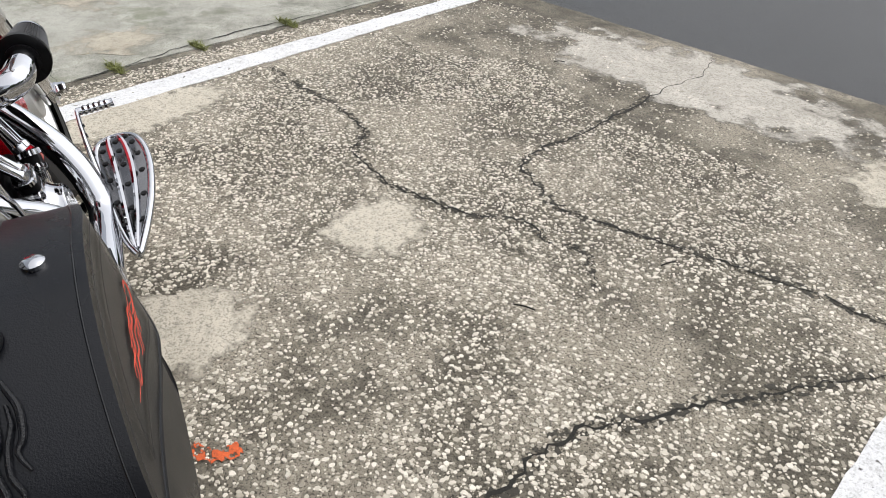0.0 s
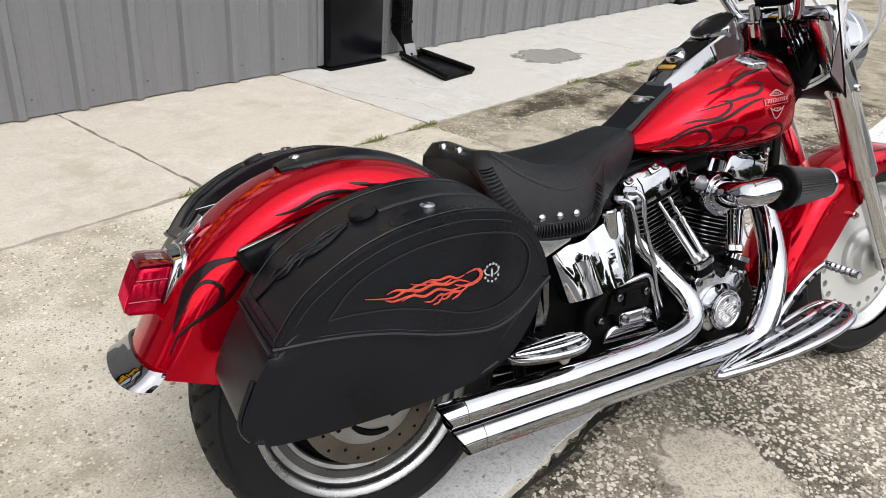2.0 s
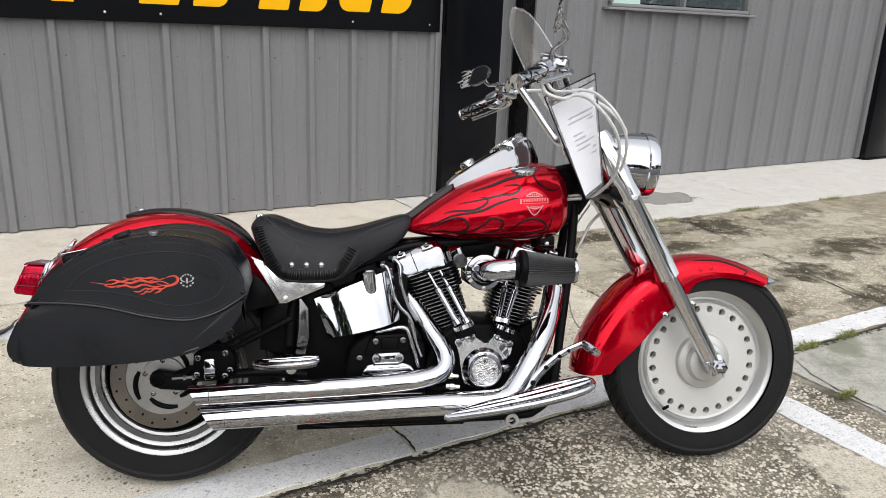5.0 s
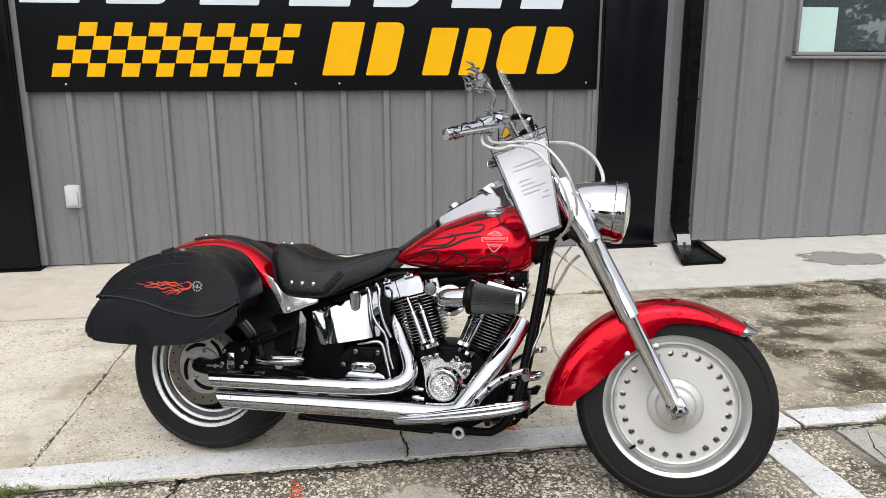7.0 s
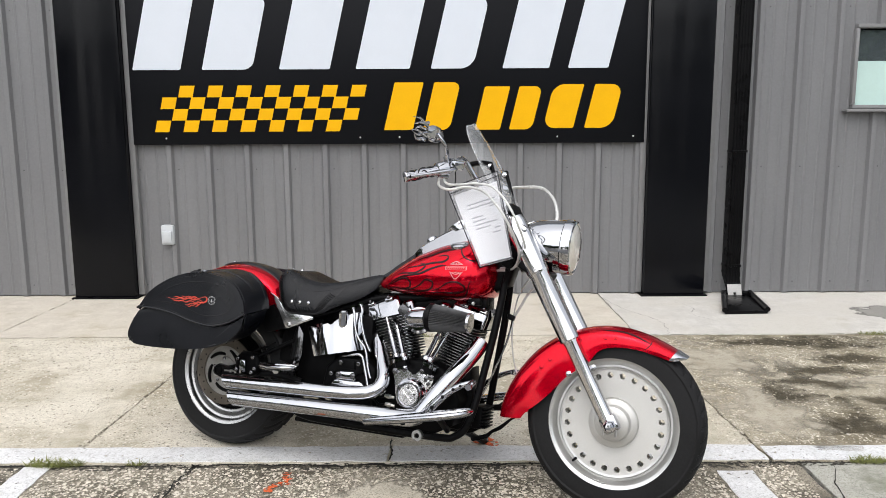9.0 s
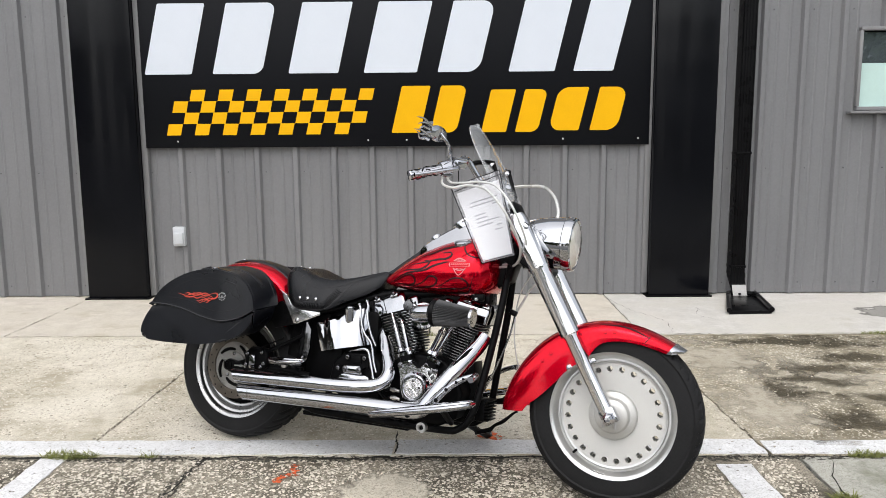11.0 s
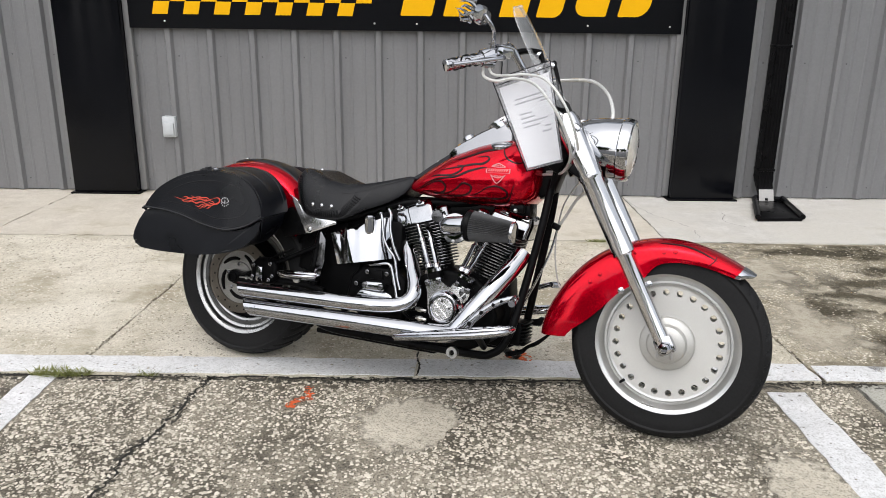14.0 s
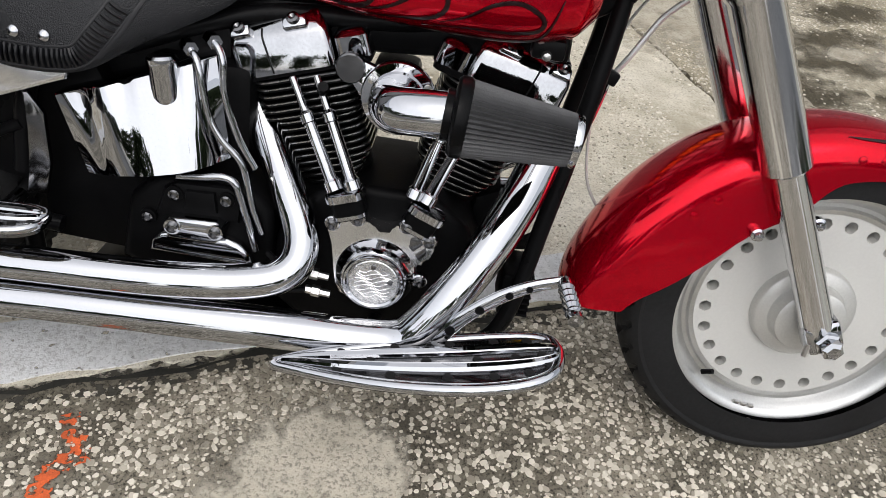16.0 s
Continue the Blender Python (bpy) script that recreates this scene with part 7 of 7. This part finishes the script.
# floorboards, pedals
def board(shape, z0, z1, s, label, n_ribs, rr):
    """A leaf-shaped chrome footboard: rows of (x, inner edge, outer edge); raised ribs with rubber dots between."""
    x0, x1 = shape[0][0], shape[-1][0]
    ins, outs = spline([(x, i, 0) for x, i, o in shape], 5), spline([(x, o, 0) for x, i, o in shape], 5)
    Z = lambda x: z0 + (z1 - z0) * (x - x0) / (x1 - x0)
    loop = ins + outs[::-1]
    mid = sum((i + o) / 2 for _, i, o in shape) / len(shape)
    r0 = [Vector((q.x, s * q.y, Z(q.x))) for q in loop]
    r1 = [v + Vector((0, 0, -0.016)) for v in r0]
    r2 = [Vector((q.x, s * (q.y + (mid - q.y) * 0.06), Z(q.x) + 0.002)) for q in loop]
    b = part("floorboard", made(loft, [r1, r0, r2]), SMOKE, bike, label, 35)
    part("lip", made(tube, [v + Vector((0, 0, -0.003)) for v in r0[::2]] + [r0[0]], rr * 1.1, 10, 2), CHROME, b)
    lanes = lambda f: [Vector((a.x, s * (a.y + (o.y - a.y) * f), Z(a.x) + 0.004)) for a, o in zip(ins, outs)]
    for k in range(n_ribs):
        pts = lanes((k + 1) / (n_ribs + 1))[2:-2]
        part("rib", made(tube, pts, [rr * (0.35 + 0.65 * math.sin(math.pi * (i + 1) / (len(pts) + 1)) ** 0.5) for i in range(len(pts))], 8, 1), CHROME, b)
    for k in range(n_ribs + 1):
        for q in lanes((k + 0.5) / (n_ribs + 1))[9 - 2 * (k % 2):-6:5]:
            part("rubber_dot", made(lathe, [(rr * 0.95, -0.003), (rr * 0.85, 0.000), (0.0008, 0.001)], q, (0, 0, 1), 10), RUBBER, b, "black rubber grip dot")
    return b


RIDER = ((0.787, 0.281, 0.283), (0.83, 0.265, 0.300), (0.90, 0.252, 0.325), (0.98, 0.243, 0.345), (1.06, 0.237, 0.356), (1.12, 0.235, 0.355), (1.165, 0.238, 0.345), (1.192, 0.250, 0.325), (1.202, 0.278, 0.292))
PILLION = ((0.262, 0.222, 0.224), (0.29, 0.206, 0.246), (0.33, 0.200, 0.264), (0.375, 0.198, 0.272), (0.41, 0.202, 0.268), (0.43, 0.212, 0.255), (0.437, 0.228, 0.238))
for s in (-1, 1):
    b = board(RIDER, 0.244, 0.336, s, "leaf-shaped chrome rider floorboard with ribs", 2, 0.0085)
    part("bracket", made(tube, [(0.92, s * 0.12, 0.235), (0.93, s * 0.25, 0.255)], 0.012, 10, 1), BLACK, b)
    part("bracket", made(tube, [(1.06, s * 0.12, 0.225), (1.07, s * 0.25, 0.290)], 0.012, 10, 1), BLACK, b)
    part("pivot_ring", made(lathe, [(0.010, 0), (0.010, 0.02), (0.020, 0.02), (0.020, 0), (0.010, 0)], (0.985, s * 0.22, 0.212), (0, s, 0), 20, False), STEEL, b)
    b = board(PILLION, 0.394, 0.404, s, "small chrome passenger footboard", 2, 0.0065)
    part("mount", made(tube, [(0.35, s * 0.14, 0.385), (0.36, s * 0.22, 0.385)], 0.013, 10, 1), CHROME, b)
    part("mount_nut", made(lathe, [(0.014, 0), (0.014, 0.010), (0.007, 0.012), (0.001, 0.012)], (0.365, s * 0.255, 0.384), (0, s, 0), 12), STEEL, b)
    pts = spline([(1.015, 0.280, 0), (1.05, 0.335, 0), (1.10, 0.385, 0), (1.145, 0.414, 0), (1.19, 0.432, 0)], 5)
    bm = made(tube, [(q.x, s * 0.242, q.y) for q in pts], [0.0135 - 0.0002 * i for i in range(len(pts))], 12, 1)
    for v in bm.verts:
        v.co.y = s * 0.242 + (v.co.y - s * 0.242) * 0.55
    pd = part("foot_pedal", bm, CHROME, bike, "drilled chrome foot pedal arm with a knurled peg", 60)
    # black dots on the arm in place of shaded drillings
    for q, r in ((pts[4], 0.008), (pts[8], 0.007), (pts[12], 0.006), (pts[15], 0.005)):
        part("drilled_hole", made(lathe, [(r, 0), (r, 0.0015), (0.001, 0.0015)], (q.x, s * 0.2485, q.y), (0, s, 0), 12), BLACK, pd)
    bm = bmesh.new()
    lathe(bm, [(0.010, 0), (0.010, 0.012)] + [(0.0125 if k % 2 else 0.0095, 0.014 + k * 0.0065) for k in range(11)] + [(0.011, 0.088), (0.001, 0.088)], (1.192, s * 0.240, 0.432), (0.12, s * 1, -0.10), 16)
    part("peg", bm, CHROME, pd)

# side stand
ss = part("side_stand", made(tube, [(1.02, 0.11, 0.205), (1.03, 0.20, 0.165), (1.045, 0.32, 0.118), (1.049, 0.385, 0.098)], [0.016, 0.014, 0.013, 0.016], 12, 4), BLACK, bike, "black side stand leg resting on the concrete")
part("foot", made(prism, [(1.030, 0.075), (1.064, 0.075), (1.068, 0.100), (1.058, 0.124), (1.038, 0.124), (1.028, 0.100)], 0.384, 0.396, 0.004), SMOKE, ss, "flat grey stand foot")
part("spring", made(tube, [(1.00 + 0.01 * math.cos(k * 1.3), 0.13 + 0.006 * k, 0.20 - 0.0025 * k + 0.01 * math.sin(k * 1.3)) for k in range(24)], 0.0022, 6, 2), STEEL, ss)
part("stand_arm", made(tube, [(1.07, 0.15, 0.150), (1.113, 0.2, 0.160), (1.136, 0.2, 0.182), (1.172, 0.2, 0.204), (1.217, 0.2, 0.245), (1.232, 0.2, 0.252)], [0.010, 0.010, 0.007, 0.0085, 0.005, 0.004], 8, 5), BLACK, ss)

# ---- front end ----
RK = Vector((1.265, 0, 1.03)) - Vector((1.665, 0, 0.326))
RKn = RK.normalized()
for s in (-1, 1):
    foot = Vector((1.662, s * 0.112, 0.330))
    L = RK.length
    lg = local_tube("fork_leg", foot, foot + RKn, [(0.020, -0.02), (0.0265, -0.012), (0.0270, 0.02), (0.0262, 0.31), (0.0285, 0.315), (0.0285, 0.325)], ALLOY, bike, "polished fork leg", 24)
    local_tube("upper_cover", foot, foot + RKn, [(0.034, 0.318), (0.0372, 0.322), (0.0372, 0.585), (0.041, 0.592), (0.0425, 0.60), (0.0425, L - 0.01), (0.036, L + 0.01), (0.001, L + 0.012)], ALLOY, lg, "polished fork cover", 28)
    part("axle_clamp", made(box, (1.664, s * 0.112, 0.332), (0.062, 0.046, 0.062), 0.012, rot(0, -30, 0)), CHROME, lg)
    part("axle_end", made(lathe, [(0.022, -0.03), (0.022, 0.012), (0.018, 0.016), (0.018, 0.030), (0.012, 0.036), (0.001, 0.037)], (1.668, s * 0.130, 0.328), (0, s, 0), 6 if s < 0 else 16), CHROME, lg)
    for dx in (-0.022, 0.022):
        part("clamp_stud", made(tube, [(1.667 + dx, s * 0.128, 0.322), (1.667 + dx, s * 0.128, 0.292)], 0.005, 8, 1), STEEL, lg)
    part("cover_bolt", made(lathe, [(0.010, 0), (0.010, 0.005), (0.006, 0.006), (0.006, 0.002), (0.001, 0.002)], foot + RKn * 0.60 + Vector((0.004, s * 0.042, 0.0)), (0, s, 0), 14), STEEL, lg)
part("axle", made(tube, [(1.665, -0.12, 0.327), (1.665, 0.12, 0.327)], 0.013, 12, 1), STEEL, fw)
tc = part("triple_clamp", made(box, (1.272, 0, 1.020), (0.11, 0.30, 0.035), 0.012, rot(0, 30, 0)), CHROME, bike, "chrome fork clamps")
part("lower_clamp", made(box, (1.345, 0, 0.855), (0.10, 0.29, 0.040), 0.010, rot(0, 30, 0)), BLACK, tc)
part("steering_stem", made(tube, [(1.225, 0, 1.02), (1.305, 0, 0.86)], 0.035, 16, 1), BLACK, tc)
part("neck_panel", made(box, (1.27, 0, 0.93), (0.04, 0.20, 0.16), 0.008, rot(0, 30, 0)), BLACK, tc)

hl_c, hl_d = Vector((1.325, 0, 0.960)), Vector((1, 0, -0.06)).normalized()
hl = part("headlight", made(lathe, [(0.001, -0.090), (0.040, -0.078), (0.072, -0.046), (0.091, 0.002), (0.100, 0.055), (0.103, 0.100), (0.1035, 0.118)], hl_c, hl_d, 56), CHROME, bike, "large chrome headlight bucket", 60)
part("trim_ring", made(lathe, [(0.1030, 0.112), (0.1065, 0.116), (0.107, 0.135), (0.1035, 0.148), (0.096, 0.152), (0.092, 0.146)], hl_c, hl_d, 56, False), CHROME, hl, "chrome headlight ring")
part("lens", made(lathe, [(0.094, 0.146), (0.08, 0.156), (0.05, 0.164), (0.001, 0.168)], hl_c, hl_d, 48), LENS, hl, "clear headlamp lens")
part("mount", made(tube, [(1.36, 0, 0.87), (1.33, 0, 0.83)], 0.02, 12, 1), BLACK, hl)

# handlebar
for s in (-1, 1):
    hb = part("handlebar", made(tube, [(1.215, s * 0.030, 1.025), (1.206, s * 0.070, 1.028), (1.192, s * 0.096, 1.046), (1.142, s * 0.134, 1.132), (1.090, s * 0.176, 1.222), (1.074, s * 0.196, 1.245), (1.072, s * 0.232, 1.243), (1.068, s * 0.290, 1.214), (1.038, s * 0.335, 1.190), (0.942, s * 0.420, 1.147)], 0.0130, 16, 8), CHROME, bike, "tall polished chrome handlebar side")
    part("riser", made(lathe, [(0.022, -0.02), (0.020, 0.03), (0.018, 0.06)], (1.225, s * 0.045, 1.010), (-0.3, 0, 0.9), 18), CHROME, hb)
    ga, gb2 = Vector((1.030, s * 0.330, 1.188)), Vector((0.938, s * 0.420, 1.145))
    gd = gb2 - ga
    local_tube("grip", ga, gb2, [(0.0165, 0), (0.0185, 0.004), (0.0175, gd.length - 0.008), (0.0195, gd.length - 0.006), (0.0185, gd.length), (0.001, gd.length + 0.002)], CHROME, hb, "chrome grip with flame relief", 20)
    e1, e2 = frame_of(gd)
    for k in range(5):
        pts = []
        for j in range(9):
            t = 0.08 + 0.84 * j / 8
            a = 2 * math.pi * k / 5 + 1.1 * math.sin(j * 1.25)
            pts.append(ga + gd * t + 0.0175 * (math.cos(a) * e1 + math.sin(a) * e2))
        part("grip_strip", made(tube, pts, 0.0033, 6, 4), RUBBER if k % 2 else BLACK, hb, "black inlaid flame strip")
    hc = ga - gd * 0.12
    part("switch_housing", made(lathe, [(0.018, -0.022), (0.026, -0.018), (0.028, 0.0), (0.026, 0.024), (0.018, 0.028)], hc, gd, 20), CHROME, hb, "chrome switch housing")
    part("switch_block", made(box, hc + Vector((0.0, s * -0.005, -0.020)), (0.040, 0.036, 0.030), 0.006, rot(0, 0, -s * 45)), CHROME, hb)
    part("master_cylinder", made(box, hc + Vector((0.034, s * -0.020, 0.020)), (0.070, 0.046, 0.032), 0.006, rot(0, 10, s * 30)), CHROME, hb, "chrome reservoir block")
    part("reservoir_lid", made(box, hc + Vector((0.034, s * -0.020, 0.038)), (0.074, 0.050, 0.006), 0.002, rot(0, 10, s * 30)), CHROME, hb)
    part("lever", made(tube, [hc + Vector((0.045, 0, 0.0)), hc + Vector((0.060, s * 0.040, -0.010)), hc + Vector((0.020, s * 0.100, -0.030)), hc + Vector((-0.050, s * 0.165, -0.055))], [0.009, 0.008, 0.0065, 0.0075], 10, 6), CHROME, hb, "chrome hand lever")
    # mirror with a flame-shaped rim
    mc = Vector((1.042, -0.422, 1.299)) if s < 0 else Vector((1.005, 0.446, 1.291))
    mr = part("mirror", made(tube, [hc + Vector((0.012, 0, 0.02)), hc + Vector((0.020, s * 0.020, 0.055)), mc + Vector((0.035, s * -0.020, -0.035)), mc + Vector((0.012, 0, 0.0))], [0.009, 0.0075, 0.006, 0.008], 10, 6), CHROME, bike, "flame-shaped chrome mirror on a stem")
    mn = (Vector((-0.95, 0.25, 0.20)) if s < 0 else Vector((-0.84, -0.39, 0.375))).normalized()
    side = Vector((0, 0, 1)).cross(mn).normalized()
    upv = mn.cross(side)
    mk = 0.72 if s < 0 else 1.0
    el = lambda r, k, h: [mc + mn * h + side * (r * mk * 0.064 * math.cos(a)) + upv * (k * mk * 0.037 * math.sin(a)) for a in (2 * math.pi * i / 32 for i in range(32))]
    bm = bmesh.new()
    loft(bm, [el(0.75, 0.7, -0.012), el(1.05, 1.05, -0.004), el(1.08, 1.1, 0.003), el(1.0, 1.0, 0.004)])
    part("shell", bm, CHROME if s < 0 else SMOKE, mr, "polished mirror shell")
    bm = bmesh.new()
    loft(bm, [el(0.97, 0.96, 0.0042), el(0.97, 0.96, 0.0052)])
    part("glass", bm, CHROME, mr, "mirror glass")
    bm = bmesh.new()
    for k in range(6):
        z0 = -0.030 + 0.012 * k
        st = mc + side * (s * 0.045) * -1 + upv * z0
        out = side * (s * -1)
        tube(bm, [st, st + out * 0.022 + upv * (0.006 * math.sin(k * 2.1)), st + out * 0.045 + upv * (-0.005 + 0.004 * k * 0.5), st + out * (0.062 + 0.012 * (k % 3)) + upv * (0.010 * math.cos(k))], [0.0065, 0.006, 0.004, 0.0008], 8, 4)
    part("flame_tongue", bm, CHROME, mr, "chrome flame tongues")

# windscreen
bm = bmesh.new()
rows = []
for j in range(17):
    v = j / 16
    w = 0.165 * (1 - max(0.0, (v - 0.45) / 0.55) ** 2.6) ** 0.5 * (0.72 + 0.28 * min(1, v / 0.35)) + 0.004
    rows.append([Vector((1.245 - 0.205 * v - 0.04 * (i / 8 - 1) ** 2 * (0.4 + w), w * (i / 8 - 1), 1.075 + 0.370 * v - 0.015 * v * v)) for i in range(17)])
loft(bm, rows, False, False)
ws = part("windscreen", bm, CLEAR, bike, "small clear acrylic windscreen", 60)
ws.modifiers.new("thickness", "SOLIDIFY").thickness = 0.003
ws.visible_shadow = False
edge = [r[0] for r in rows[::2]] + [rows[-1][8]] + [r[-1] for r in rows[::-2]]
part("edge", made(tube, edge, 0.0020, 6, 2), CLEAR, ws, "polished screen edge")
for s in (-1, 1):
    part("bracket", made(tube, [(1.082, s * 0.180, 1.232), (1.115, s * 0.145, 1.248), (1.150, s * 0.10, 1.252)], 0.0105, 8, 4), BLACK, ws, "black screen bracket")
    part("bracket_arm", made(tube, [(1.15, s * 0.10, 1.25), (1.185, s * 0.095, 1.15), (1.205, s * 0.09, 1.08)], 0.008, 8, 4), BLACK, ws)
    part("bracket_knob", made(lathe, [(0.014, -0.008), (0.016, 0), (0.014, 0.010), (0.001, 0.012)], (1.145, s * 0.105, 1.242), (-0.9, 0, 0.3), 14), CHROME, ws)
part("clamp", made(box, (1.225, 0, 1.085), (0.03, 0.12, 0.045), 0.008, rot(0, -28, 0)), BLACK, ws)

# cables
cb = part("control_cable", made(tube, [(1.030, -0.318, 1.165), (1.040, -0.340, 1.130), (1.084, -0.345, 1.115), (1.130, -0.310, 1.130), (1.186, -0.272, 1.122), (1.245, -0.268, 1.066), (1.285, -0.240, 1.000), (1.302, -0.160, 0.917), (1.266, -0.089, 0.858), (1.19, -0.05, 0.845)], 0.0048, 8, 8), CABLE, bike, "pale sleeved control cable")
part("cable", made(tube, [(1.040, -0.312, 1.175), (1.062, -0.322, 1.140), (1.110, -0.305, 1.140), (1.160, -0.270, 1.150), (1.215, -0.250, 1.140), (1.272, -0.252, 1.085), (1.310, -0.232, 1.015), (1.322, -0.150, 0.930), (1.280, -0.085, 0.872), (1.20, -0.045, 0.855)], 0.0045, 8, 8), CABLE, cb)
part("cable", made(tube, [(1.05, 0.310, 1.190), (1.10, 0.295, 1.214), (1.174, 0.275, 1.220), (1.28, 0.19, 1.205), (1.36, 0.08, 1.145), (1.398, 0.0, 1.062), (1.37, -0.01, 1.02)], 0.0065, 8, 8), CABLE, cb)
part("cable", made(tube, [(1.30, 0.04, 0.83), (1.25, 0.05, 0.74), (1.235, 0.06, 0.60), (1.255, 0.07, 0.47), (1.30, 0.08, 0.40)], 0.0028, 6, 8), CABLE, cb)
for k in range(4):
    part("cable", made(tube, [(1.185 + 0.01 * k, -0.05 - 0.006 * k, 1.03), (1.205 + 0.012 * k, -0.075 - 0.006 * k, 0.96), (1.235 + 0.010 * k, -0.085, 0.88), (1.225, -0.07, 0.80)], 0.0035, 6, 5), BLACK, cb, "black cable")

# the price sheet in its plastic pouch, tied to the bar
pc = [Vector((1.050, -0.283, 1.126)), Vector((1.215, -0.215, 1.205)), Vector((1.275, -0.140, 0.890)), Vector((1.185, -0.248, 0.847))]


def sheet_point(u, v, off=0.0, bow=0.010):
    a = pc[0].lerp(pc[1], u)
    b = pc[3].lerp(pc[2], u)
    q = a.lerp(b, v)
    n = (pc[1] - pc[0]).cross(pc[3] - pc[0]).normalized()
    if n.y > 0:
        n = -n
    return q + n * (off + bow * math.sin(math.pi * u) * math.sin(math.pi * v))


def sheet(u0, u1, v0, v1, off, n=10):
    bm = bmesh.new()
    f = [[sheet_point(u0 + (u1 - u0) * i / n, v0 + (v1 - v0) * j / n, off) for i in range(n + 1)] for j in range(n + 1)]
    loft(bm, f, False, False)
    b = [[sheet_point(u0 + (u1 - u0) * i / n, v0 + (v1 - v0) * j / n, off - 0.0006) for i in range(n + 1)] for j in range(n + 1)]
    loft(bm, b, False, False)
    return bm


def m_local(ob):
    """Moves a loose thing built in the motorcycle's axes to its place."""
    ob.matrix_world = bike_m
    return ob


pouch = m_local(thing("price_sheet", "white price sheet in a clear pouch hanging from the handlebar", "sign"))
part("paper", sheet(0.06, 0.95, 0.10, 0.97, 0.0), PAPER, pouch, smooth=60, recalc=False)
part("pouch", sheet(0.0, 1.0, 0.0, 1.0, 0.004), POUCH, pouch, "clear plastic pouch", smooth=60, recalc=False)
for a, b in (((0, 0), (1, 0)), ((1, 0), (1, 1)), ((1, 1), (0, 1)), ((0, 1), (0, 0)), ((0, 0.07), (1, 0.05))):
    part("black_edge", made(tube, [sheet_point(a[0] + (b[0] - a[0]) * t / 8, a[1] + (b[1] - a[1]) * t / 8, 0.002) for t in range(9)], 0.0022, 6, 1), BLACK, pouch, "black edge binding")
for v, u0, u1 in ((0.27, 0.25, 0.85), (0.315, 0.22, 0.82), (0.345, 0.70, 0.86), (0.43, 0.25, 0.50), (0.475, 0.25, 0.55), (0.52, 0.25, 0.80), (0.565, 0.25, 0.62), (0.60, 0.70, 0.84), (0.65, 0.62, 0.84)):
    bm = bmesh.new()
    f = [[sheet_point(u0 + (u1 - u0) * i / 6, v + dv, 0.0012) for i in range(7)] for dv in (-0.008, 0.008)]
    loft(bm, f, False, False)
    part("text_bar", bm, INK, pouch, "grey illegible text line", recalc=False)
part("tie", made(tube, [sheet_point(0.15, 0.0, 0.0), Vector((1.075, -0.275, 1.180)), Vector((1.066, -0.270, 1.212))], 0.002, 6, 4), BLACK, pouch)
